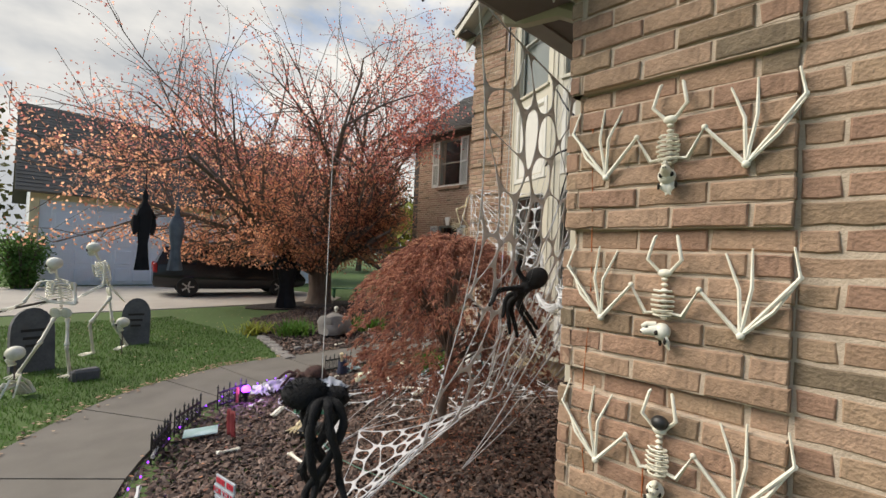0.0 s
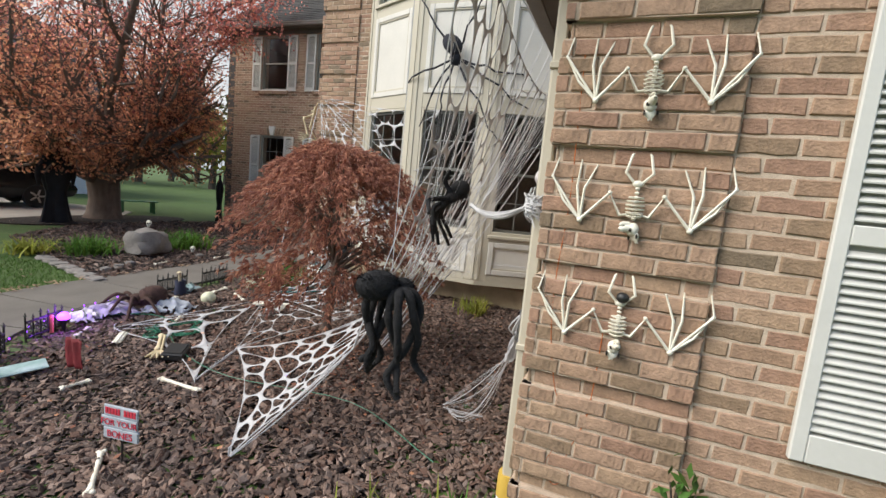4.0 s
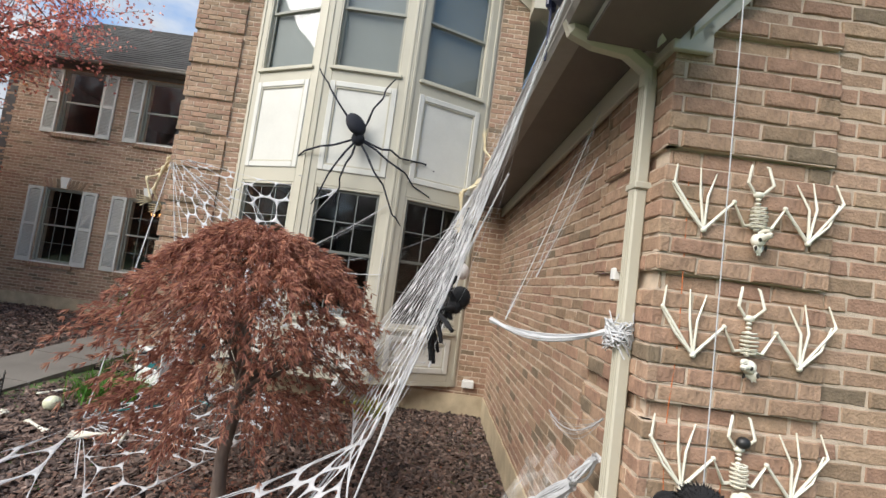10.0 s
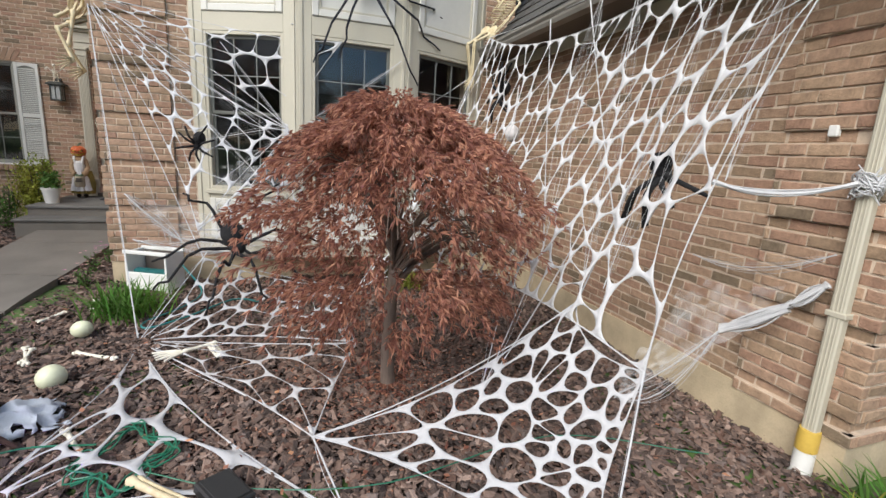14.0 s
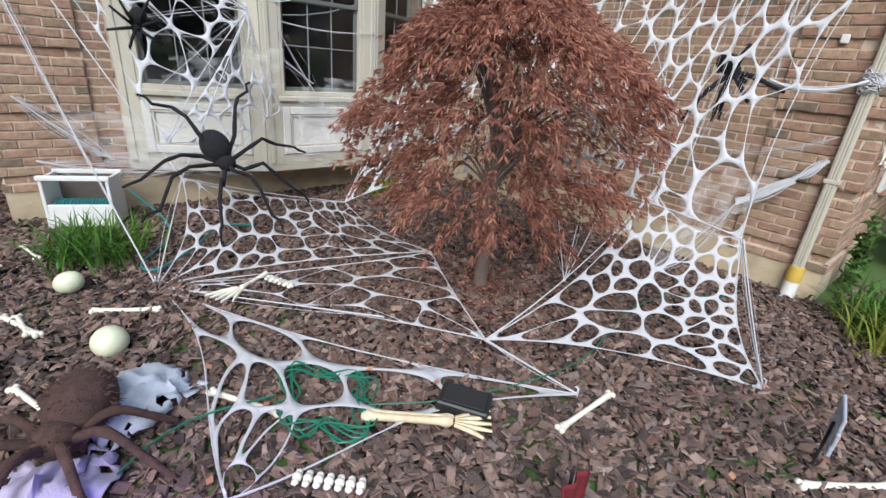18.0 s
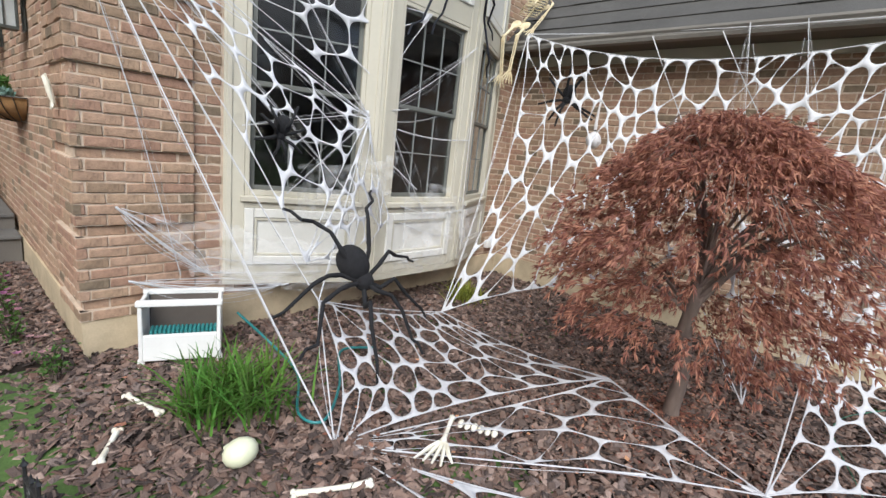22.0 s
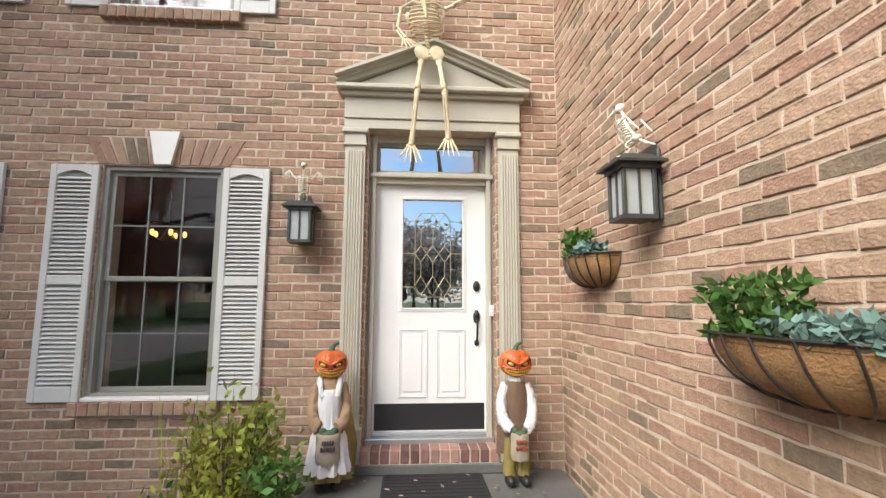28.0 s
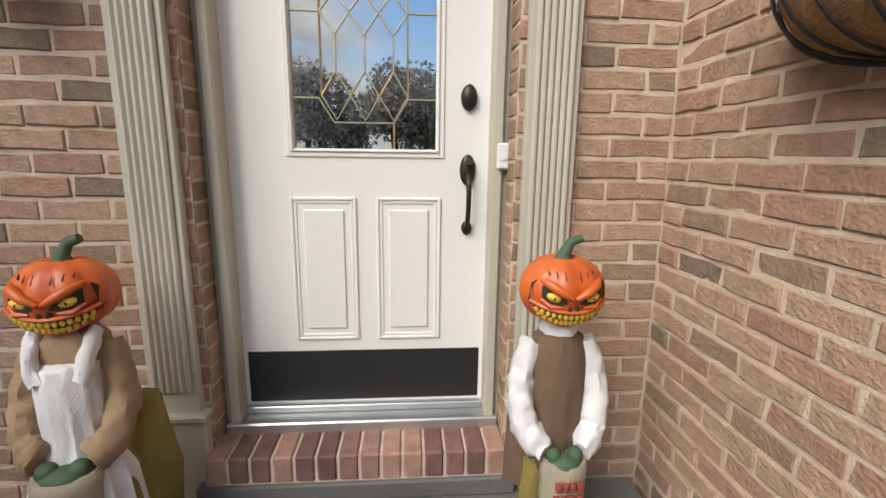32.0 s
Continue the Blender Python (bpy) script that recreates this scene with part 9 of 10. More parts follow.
def spider(label, body, up, tips, r, leg=0.014, hair=0, material=M_FUR, seed=1, arch=0.35, head=None, flat=None):
    """A toy spider: abdomen, thorax and eight bent legs to the given tips."""
    body, up = Vector(body), Vector(up).normalized()
    rng = random.Random(seed)
    sp_ = thing("toy_spider", label, "toy spider", "toy spiders", at=Matrix.Translation(body))
    back = (Vector(head).normalized() * -1) if head else Vector((0, 0, 1))

    def furry(bm, c, rad, n):
        for _ in range(n):
            d = rand_dir(rng)
            p = Vector(c) + Vector((d.x * rad[0], d.y * rad[1], d.z * rad[2])) * 0.97
            e = p + d * r * rng.uniform(0.1, 0.26) + Vector((0, 0, -r * 0.06))
            sd = d.orthogonal().normalized() * r * 0.03
            v = [bm.verts.new(p - sd), bm.verts.new(p + sd), bm.verts.new(e)]
            bm.faces.new(v)
    bm = bm_new()
    q = back.to_track_quat("Z", "Y").to_matrix().to_4x4()
    c = back * r * 0.75
    ball(bm, c, (r * 0.9, r * 0.9, r * 1.1), 16, 10, q)
    if flat:
        fl = Vector(flat).normalized()
        for v in bm.verts:
            v.co -= fl * (v.co - c).dot(fl) * 0.5
    furry(bm, c, (r * 0.92, r * 0.92, r * 1.0), hair)
    part("abdomen", bm, material, sp_, soft=60)
    bm = bm_new()
    ball(bm, -back * r * 0.45, (r * 0.62, r * 0.55, r * 0.6), 12, 8, q)
    furry(bm, -back * r * 0.45, (r * 0.6,) * 3, hair // 2)
    part("thorax", bm, material, sp_, soft=60)
    for t in tips:
        t = Vector(t) - body
        bm = bm_new()
        root = -back * r * 0.35 + t.normalized() * r * 0.35
        knee = root.lerp(t, 0.4) + up * t.length * arch
        ank = root.lerp(t, 0.8) + up * t.length * arch * 0.35
        pts = spline([root, knee, ank, t], 4)
        if not hair:
            k1, k2 = Vector((rng.gauss(0, 1), rng.gauss(0, 1), rng.gauss(0, 1))) * t.length * 0.035, Vector((rng.gauss(0, 1), rng.gauss(0, 1), rng.gauss(0, 1))) * t.length * 0.03
            pts = [root, root.lerp(knee, 0.5) + k1, knee, knee.lerp(ank, 0.5) - k2, ank + k2, ank.lerp(t, 0.5) - k1 * 0.5, t]
            pts = [p.lerp(q, f) for p, q in zip(pts, pts[1:]) for f in (0.0, 0.3, 0.7)] + [t]
        tube(bm, pts, [leg * (1.15 - 0.55 * i / len(pts)) * (1 + (0.18 if i in (4, 8) else 0)) for i in range(len(pts))], 7)
        if hair:
            for _ in range(hair // 4):
                i = rng.randrange(len(pts) - 1)
                p = pts[i].lerp(pts[i + 1], rng.random())
                d = rand_dir(rng)
                p = p + d * leg * 0.8
                sd = d.orthogonal().normalized() * 0.002
                bm.faces.new([bm.verts.new(p - sd), bm.verts.new(p + sd), bm.verts.new(p + d * leg * 0.9)])
        part("leg", bm, material, sp_, soft=60)
    return sp_


spider("big black spider with wiry legs standing on the web", (4.91, 4.15, 0.66), (0, 0, 1), [(4.83, 4.85, 0.5), (5.34, 3.75, 1.2), (5.14, 4.63, 1.1), (5.21, 3.32, 0.59), (4.87, 3.45, 0.2), (4.4, 4.36, 0.1), (4.6, 4.8, 0.3), (4.5, 3.85, 0.12)], 0.125, 0.015, 0, seed=2, arch=0.18, head=(-0.5, -0.3, -0.75))
spider("huge black spider clinging to the bay window panels", (5.37, 2.94, 3.44), (-1, 0, 0), [(5.72, 3.98, 3.0), (5.44, 2.57, 4.24), (5.44, 3.55, 4.24), (5.44, 3.4, 2.48), (5.46, 2.25, 2.36), (5.72, 1.92, 3.17), (5.68, 1.94, 2.81), (5.44, 3.12, 2.55)], 0.15, 0.0125, 0, M_NAVYF, seed=3, arch=0.12, head=(0.25, -0.2, -0.8), flat=(0.7, 0.5, -0.45))
spider("small furry black spider in the corner web", (5.4, 4.52, 1.58), (-1, 0.2, 0), [(5.36, 4.72, 1.52), (5.36, 4.68, 1.68), (5.36, 4.6, 1.4), (5.36, 4.5, 1.38), (5.36, 4.38, 1.45), (5.36, 4.36, 1.62), (5.36, 4.42, 1.76), (5.36, 4.62, 1.74)], 0.065, 0.011, 160, seed=4, arch=0.3, head=(0, 0.3, -1))
spider("furry black spider on the big web near the downspout", (2.3, 1.6, 1.6), (-0.2, 1, 0.2), [(1.95, 1.62, 1.48), (2.12, 1.66, 1.4), (2.25, 1.7, 1.28), (2.3, 1.68, 1.26), (2.5, 1.68, 1.24), (2.48, 1.66, 1.3), (2.22, 1.62, 1.75), (2.18, 1.62, 1.52)], 0.07, 0.015, 200, seed=5, arch=0.22, head=(-0.5, 0.2, -0.4))
spider("furry black spider under the garage gutter", (4.96, 1.42, 2.3), (-0.2, 1, 0), [(5.3, 1.45, 2.22), (5.2, 1.45, 2.5), (4.95, 1.45, 2.62), (4.72, 1.45, 2.58), (4.58, 1.5, 2.1), (4.6, 1.5, 2.06), (5.02, 1.5, 1.98), (5.12, 1.48, 2.05)], 0.075, 0.014, 160, seed=6, arch=0.14, head=(0.1, 0.3, -1))
def hanging_spider(at, label):
    """A shaggy toy spider hung by its back: long abdomen, small head, eight limp thick legs that hang and curl."""
    rng = random.Random(7)
    t = thing("toy_spider", label, "toy spider", "toy spiders", at=Matrix.Translation(at) @ Matrix.Rotation(radians(150), 4, "Z") @ Matrix.Scale(0.88, 4))

    def tuft(bm, p, d, l):
        sd = d.orthogonal().normalized() * 0.0022
        e = p + d * l + Vector((0, 0, -0.3 * l))
        bm.faces.new([bm.verts.new(p - sd), bm.verts.new(p + sd), bm.verts.new(e)])
    for nm, c, r, n in (("abdomen", Vector((0.05, 0, 0.005)), (0.075, 0.055, 0.05), 620), ("thorax", Vector((-0.045, 0, -0.01)), (0.045, 0.04, 0.036), 300)):
        bm = bm_new()
        ball(bm, c, r, 16, 10)
        for _ in range(n):
            d = rand_dir(rng)
            tuft(bm, c + Vector((d.x * r[0], d.y * r[1], d.z * r[2])) * 0.97, d, rng.uniform(0.008, 0.02))
        part(nm, bm, M_FUR, t, soft=60)
    for k in range(8):
        sgn = 1 if k % 2 else -1
        a = radians((-60, -25, 15, 55)[k // 2]) + rng.uniform(-0.1, 0.1)
        out = Vector((-math.sin(a), sgn * math.cos(a), 0))
        w = rng.uniform(0.85, 1.15)
        root = Vector((-0.03 + 0.012 * (k // 2), sgn * 0.02, -0.015))
        curl = Vector((rng.uniform(-0.04, 0.04), rng.uniform(-0.03, 0.03), 0))
        pts = [root, root + out * 0.055 * w + Vector((0, 0, 0.004)), root + out * 0.085 * w + Vector((0, 0, -0.06)), root + out * 0.062 * w + curl + Vector((0, 0, -0.15 * w)), root + out * 0.02 * w + curl * 1.6 + Vector((0, 0, -0.23 * w)), root + out * 0.06 * w + curl * 2 + Vector((0, 0, -0.29 * w))]
        line = spline(pts, 5)
        bm = bm_new()
        tube(bm, line, [0.0145 * (1.1 - 0.4 * i / len(line)) * (1 + 0.12 * math.sin(i * 1.3)) for i in range(len(line))], 8)
        for _ in range(230):
            i = rng.randrange(len(line) - 1)
            d = rand_dir(rng)
            tuft(bm, line[i].lerp(line[i + 1], rng.random()) + d * 0.012, d, rng.uniform(0.005, 0.013))
        part("leg", bm, M_FUR, t, soft=60)
    bm = bm_new()
    rod = Matrix.Rotation(radians(-150), 3, "Z") @ Vector((0.5, 0.12, 2.93 - at[2])) / 0.88
    tube(bm, [(0.0, 0.0, 0.04), (0.0, 0.0, (2.93 - at[2]) / 0.88), rod], 0.0014, 4)
    part("cord", bm, M_WEB, t, "thin pale cord")
    return t


hanging_spider((0.67, 1.165, 1.33), "large shaggy black spider hanging on a thin cord")
# wrapped prey and a small black crow on the gutter
wp = thing("wrapped_ball", "white gauze ball with black ties hung in the web", "decoration", at=Matrix.Translation((4.57, 1.45, 1.86)))
bm = bm_new()
ball(bm, (0, 0, 0), (0.08, 0.075, 0.085), 16, 12)
for v in bm.verts:
    v.co *= 1 + 0.12 * noise.noise(v.co * 30)
part("ball", bm, M_LINEN, wp, soft=60)
bm = bm_new()
tube(bm, [(0, 0, 0.08), (0.0, 0, 0.14), (0.01, -0.02, 0.25), (0, -0.03, 0.48)], [0.012, 0.018, 0.012, 0.006], 6)
part("wrapping", bm, M_LINEN, wp)
bm = bm_new()
tube(bm, [(0.012 * math.cos(a * 0.9), 0.012 * math.sin(a * 0.9), 0.1) for a in range(8)], 0.006, 5)
part("tie", bm, M_BLACK, wp)
M_NAVYP = mat("navy_plastic", (0.02, 0.025, 0.06), rough=0.4, vary=0.1, bump=0.05)
M_LENS = mat("cloudy_lamp_lens", (0.62, 0.6, 0.42), rough=0.25, vary=0.05, bump=0)
for (gx, gy, gz, rod) in ((1.69, 1.335, 3.05, 0.3), (1.1, 1.3, 2.83, 0.1)):
    gl = thing("clip_spotlight", "small navy clip-on spotlight on the garage gutter", "spotlight", "gutter spotlights", at=pose(gx, gy, gz, 0, 0, -127))
    bm = bm_new()
    lathe(bm, [(0.03, -0.05), (0.042, -0.04), (0.05, 0.03), (0.055, 0.05), (0.045, 0.05), (0.035, -0.02)], 14, Matrix.Rotation(math.pi / 2, 4, "X"))
    part("housing", bm, M_NAVYP, gl, soft=40)
    bm = bm_new()
    lathe(bm, [(0.044, 0.0), (0.04, 0.012), (0.02, 0.02)], 14, Matrix.Translation((0, -0.035, 0)) @ Matrix.Rotation(math.pi / 2, 4, "X"))
    part("lens", bm, M_LENS, gl, soft=40)
    bm = bm_new()
    box(bm, (-0.075, -0.02, -0.05), (-0.045, 0.05, 0.045), 0.01)
    part("clip", bm, M_NAVYP, gl)
    bm = bm_new()
    tube(bm, [(-0.05, 0.0, 0.1), (-0.05, 0.0, -rod)], 0.006, 6)
    part("rod", bm, M_NAVYP, gl)

# ---- bones and litter in the mulch bed ----
def bone(a, b, r=0.015, label="pale plastic bone lying on the mulch", material=M_BONEW):
    a, b = Vector((*a, 0)), Vector((*b, 0))
    za, zb = bed_z(a.x, a.y) + 0.028, bed_z(b.x, b.y) + 0.028
    a.z, b.z = za, zb
    bm = bm_new()
    tube(bm, [a, a.lerp(b, 0.05), a.lerp(b, 0.14), a.lerp(b, 0.5), a.lerp(b, 0.86), a.lerp(b, 0.95), b], [r * 0.8, r * 1.35, r, r * 0.82, r, r * 1.35, r * 0.8], 9)
    d = (b - a).normalized()
    sd = Vector((-d.y, d.x, 0))
    for p in (a, b):
        for s_ in (-1, 1):
            ball(bm, p + sd * s_ * r * 0.85, (r * 1.05,) * 3, 8, 6)
    return solid("plastic_bone", bm, material, label, "bone", "scattered bones", soft=60)


for a, b in (((0.81, 2.77), (1.05, 3.07)), ((1.36, 4.0), (1.52, 3.98)), ((1.82, 3.25), (1.83, 3.65)), ((4.0, 5.17), (3.83, 4.87)), ((4.19, 5.56), (3.86, 5.41)), ((5.28, 5.48), (4.98, 5.4)), ((2.92, 4.82), (2.62, 4.62)),
             ((3.4, 5.5), (3.08, 5.36)), ((2.02, 5.0), (2.2, 5.14)), ((3.9, 5.45), (4.15, 5.5)), ((4.75, 5.72), (4.95, 5.6)), ((5.6, 7.35), (5.95, 7.4)), ((4.5, 7.4), (4.75, 7.45))):
    bone(a, b)
b = bm_new()
bone_tube(b, (2.36, 4.36, 0.05), (2.1, 4.06, 0.055), 0.017)
bone_tube(b, (2.37, 4.33, 0.05), (2.12, 4.04, 0.055), 0.01)
hand_into(b, (2.1, 4.05, 0.05), (-0.6, -0.7, 0.0), (0.7, -0.6, 0), 5, 0.16, 0.011)
joined("bone_prop", [(b, M_BONE)], "ivory plastic shin and foot bones on the mulch", "bone", "scattered bones")
b = bm_new()
hand_into(b, (3.78, 4.42, 0.05), (-0.4, 0.9, 0.0), (0.9, 0.4, 0), 5, 0.18, 0.01)
bone_tube(b, (3.78, 4.42, 0.05), (3.9, 4.2, 0.06), 0.012)
joined("skeleton_hand", [(b, M_BONEW)], "pale skeleton hand lying on the mulch", "bone", "scattered bones")


def spine(a, b, label, n=7):
    whole = thing("plastic_spine", label, "bone", "scattered bones")
    a, b = Vector(a), Vector(b)
    sd = (b - a).cross(Vector((0, 0, 1))).normalized()
    for i in range(n):
        c = a.lerp(b, i / (n - 1))
        bm = bm_new()
        ball(bm, c, 0.02, 7, 5)
        ball(bm, c + sd * 0.022, (0.016, 0.016, 0.012), 6, 4)
        ball(bm, c - sd * 0.022, (0.016, 0.016, 0.012), 6, 4)
        part("vertebra", bm, M_BONEW, whole, soft=60)
    return whole


spine((2.24, 4.7, 0.03), (2.07, 4.53, 0.03), "pale row of plastic vertebrae on the mulch")
spine((3.82, 4.22, 0.06), (3.64, 4.14, 0.06), "pale row of plastic vertebrae under the web", 6)

M_CORD = mat("green_cord", (0.02, 0.16, 0.09), rough=0.4, bump=0)
M_TEAL = mat("teal_hose", (0.03, 0.2, 0.2), rough=0.4, bump=0)
rng = random.Random(23)
pts = []
for i in range(90):
    a = i * 0.42
    r = 0.19 + 0.06 * math.sin(i * 1.7)
    pts.append((2.56 + r * 1.2 * math.cos(a) + rng.gauss(0, 0.02), 4.43 + r * 0.9 * math.sin(a) + rng.gauss(0, 0.02), 0.035 + 0.02 * rng.random()))
bm = bm_new()
tube(bm, spline(pts, 3), 0.0048, 5)
tube(bm, spline([(2.7, 4.6, 0.04), (2.75, 4.95, 0.035), (2.62, 5.2, 0.035), (2.4, 5.35, 0.03)], 5), 0.0048, 5)
tube(bm, spline([(2.4, 4.3, 0.05), (2.2, 3.9, 0.045), (2.05, 3.2, 0.05), (2.2, 2.2, 0.05), (1.85, 1.4, 0.04)], 5), 0.0035, 5)
solid("extension_cord", bm, M_CORD, "green extension cord coiled on the mulch", "cord", soft=60)
bm = bm_new()
tube(bm, spline([(5.5, 4.75, 0.3), (5.35, 4.55, 0.05), (4.9, 4.62, 0.04), (4.5, 4.85, 0.04), (4.35, 4.78, 0.04), (4.6, 4.5, 0.05), (5.0, 4.2, 0.05), (4.9, 3.95, 0.05)], 6), 0.009, 6)
solid("garden_hose", bm, M_TEAL, "teal garden hose lying behind the grass clump", "hose", soft=60)
pj = thing("projector_base", "flat black box lying on the mulch", "box", at=pose(2.17, 3.93, 0.03, 4, -3, 35))
part("case", box(bm_new(), (-0.12, -0.085, -0.01), (0.12, 0.085, 0.045), 0.008), M_BLACK, pj)
part("lid", box(bm_new(), (-0.1, -0.068, 0.0448), (0.1, 0.068, 0.052), 0.003), M_TYRE, pj)
bxm = frame_of((5.66, 5.05, 0.0), (0.42, 0.9, 0), (-0.9, 0.42, 0))
hb = thing("hose_box", "white wooden box with an open top holding teal cords", "box", at=bxm)
for nm, lo, hi in (("side", (-0.24, -0.15, 0.02), (-0.215, 0.13, 0.42)), ("side", (0.215, -0.15, 0.02), (0.24, 0.13, 0.42)), ("back", (-0.215, -0.15, 0.02), (0.215, -0.125, 0.42)), ("front", (-0.215, 0.1, 0.02), (0.215, 0.13, 0.2)), ("bottom", (-0.215, -0.125, 0.02), (0.215, 0.1, 0.05))):
    # back board is coloured dark for the shadow inside the white box
    part(nm, box(bm_new(), lo, hi, 0.005), M_EAVE if nm == "back" else M_PVC, hb)
for lo, hi in (((-0.25, 0.09, 0.4), (0.25, 0.14, 0.435)), ((-0.25, -0.16, 0.4), (0.25, -0.12, 0.435))):
    part("rim", box(bm_new(), lo, hi, 0.005), M_PVC, hb)
for sx in (-0.23, 0.23):
    part("foot", box(bm_new(), (sx - 0.02, 0.08, -0.05), (sx + 0.02, 0.12, 0.03), 0.004), M_PVC, hb)
for i in range(16):
    x = -0.2 + 0.025 * i
    bm = bm_new()
    tube(bm, [(x, -0.06, 0.16), (x, 0.02, 0.22), (x, 0.075, 0.21), (x, 0.085, 0.14)], 0.011, 6)
    part("cord", bm, M_TEAL, hb, "teal cord")
ub = thing("outlet_box", "small white outlet box low on the brick", "outlet", at=AX_MB @ Matrix.Translation((1.1, 0.0, 0.42)))
part("cover", box(bm_new(), (-0.08, 0.0, -0.05), (0.08, 0.07, 0.05), 0.01), M_PVC, ub)
part("hinge", box(bm_new(), (-0.07, 0.02, 0.05), (0.07, 0.06, 0.06), 0.003), M_PVC, ub)
wt = thing("wall_tap", "small white tap box on the brick by the downspout", "tap", at=AX_GS @ Matrix.Translation((1.9, 0.0, 1.85)))
part("cover", box(bm_new(), (-0.025, 0.0, -0.03), (0.025, 0.035, 0.03), 0.006), M_PVC, wt)

# black plastic graveyard fences
def mini_fence(a, b, label):
    a, b = Vector((*a, bed_z(*a))), Vector((*b, bed_z(*b)))
    d = b - a
    f = thing("mini_fence", label, "fence", "graveyard fences", at=frame_of(a, d, d.cross(Vector((0, 0, 1)))))
    L, n = d.length, max(4, int(d.length / 0.07))
    for z in (0.05, 0.19):
        part("rail", box(bm_new(), (0, -0.008, z), (L, 0.008, z + 0.02), 0.003), M_BLACK, f)
    for i in range(n + 1):
        bm = bm_new()
        x = L * i / n
        tube(bm, [(x, 0, -0.02), (x, 0, 0.23 if i % 2 else 0.26)], 0.008, 5)
        lathe(bm, [(0.016, 0), (0.006, 0.014), (0.001, 0.035)], 5, Matrix.Translation((x, 0, 0.228 if i % 2 else 0.258)))
        part("post", bm, M_BLACK, f)
    for i in range(n):
        bm = bm_new()
        x = L * (i + 0.5) / n
        for k in range(2):
            tube(bm, [(x + (0.026 if q % 2 else -0.026) * (1 if k else -1) * (1 - q * 0.1), 0, 0.064 + q * 0.031) for q in range(5)], 0.0065, 5)
        part("scroll", bm, M_BLACK, f)
    return f


for a, b in (((1.74, 5.2), (2.1, 5.36)), ((1.2, 4.68), (1.52, 5.04)), ((3.4, 5.84), (3.86, 5.9)), ((4.12, 5.92), (4.6, 5.98)), ((0.92, 4.2), (1.14, 4.58))):
    mini_fence(a, b, "small black plastic graveyard fence at the bed edge")

# purple lamp and string lights
M_PURPLE = bpy.data.materials.new("purple_glow")
M_PURPLE.use_nodes = True
_p = M_PURPLE.node_tree.nodes["Principled BSDF"]
_p.inputs["Base Color"].default_value = (0.25, 0.05, 0.7, 1)
_p.inputs["Emission Color"].default_value = (0.24, 0.03, 1.0, 1)
_p.inputs["Emission Strength"].default_value = 7.0
M_GLOWBULB = M_PURPLE.copy()
M_GLOWBULB.name = "small_violet_bulb"
M_GLOWBULB.node_tree.nodes["Principled BSDF"].inputs["Emission Strength"].default_value = 2.6
lp = thing("spot_lamp", "small glowing purple garden spotlight on a stake", "lamp", at=pose(2.06, 5.26, 0.07))
bm = bm_new()
ball(bm, (0, 0, 0.05), (0.05, 0.05, 0.045), 14, 10)
part("bulb", bm, M_PURPLE, lp, "glowing purple bulb", soft=True)
bm = bm_new()
lathe(bm, [(0.012, -0.12), (0.02, -0.02), (0.045, 0.0), (0.05, 0.03), (0.044, 0.03), (0.03, 0.0)], 14)
part("housing", bm, M_BLACK, lp, soft=True)
pl = new("purple_light", bpy.data.lights.new("purple_light", "POINT"))
pl.data.energy, pl.data.color, pl.data.shadow_soft_size = 3.2, (0.35, 0.08, 1.0), 0.04
pl.location = (2.02, 5.2, 0.2)
ed = [p for p in BED_EDGE if 2.2 < p.y < 5.9 and p.x < 3.6]
sl = thing("string_lights", "string of purple lights along the bed edge", "string lights")
bm = bm_new()
tube(bm, [(p.x + 0.07, p.y - 0.03, 0.03 + 0.02 * math.sin(i * 2.1)) for i, p in enumerate(ed)], 0.003, 5)
part("wire", bm, M_BLACK, sl)
rng = random.Random(4)
for i in range(26):
    f = i / 25 * (len(ed) - 1)
    p = ed[int(f)].lerp(ed[min(len(ed) - 1, int(f) + 1)], f % 1)
    bm = bm_new()
    ball(bm, (p.x + 0.08 + rng.gauss(0, 0.02), p.y - 0.04 + rng.gauss(0, 0.02), 0.045), (0.007, 0.007, 0.01), 7, 5)
    part("bulb", bm, M_GLOWBULB, sl)
strands("gauze_bundle", "white gauze strips along the bed edge", [((0.42, 2.5, 0.06), (0.5, 2.98, 0.07), 0.0), ((0.6, 3.2, 0.06), (0.74, 3.66, 0.06), 0.0), ((0.92, 4.15, 0.05), (1.0, 4.42, 0.06), 0.0)], 0.012, 6, 8, spread=0.01)

# sign, tiles, red cloth, shrouded brown spider
M_SIGNB = mat("blue_grey_plank", (0.42, 0.47, 0.52), rough=0.8, vary=0.12, scale=12, fine=60, bump=0.3, stretch=(1, 1, 4))
M_SIGNR = mat("red_paint", (0.62, 0.04, 0.07), rough=0.6, vary=0.1, bump=0)
sg = thing("warning_sign", "small grey plank sign with red painted letters on a stake", "sign", at=frame_of((1.04, 2.9, -0.02), (0.17, -0.985, 0), (-0.985, -0.17, 0)) @ Matrix.Scale(1.3, 4))
bm = bm_new()
tube(bm, [(0.0, -0.008, -0.06), (0.0, -0.008, 0.2)], 0.005, 6)
part("stake", bm, M_BLACK, sg)
for k, (x0, x1, z0) in enumerate(((-0.078, 0.09, 0.214), (-0.09, 0.086, 0.166), (-0.078, 0.092, 0.118))):
    part("board", box(bm_new(), (x0, -0.004, z0), (x1, 0.006 + 0.001 * k, z0 + 0.047), 0.003), M_SIGNB, sg, "grey plank")
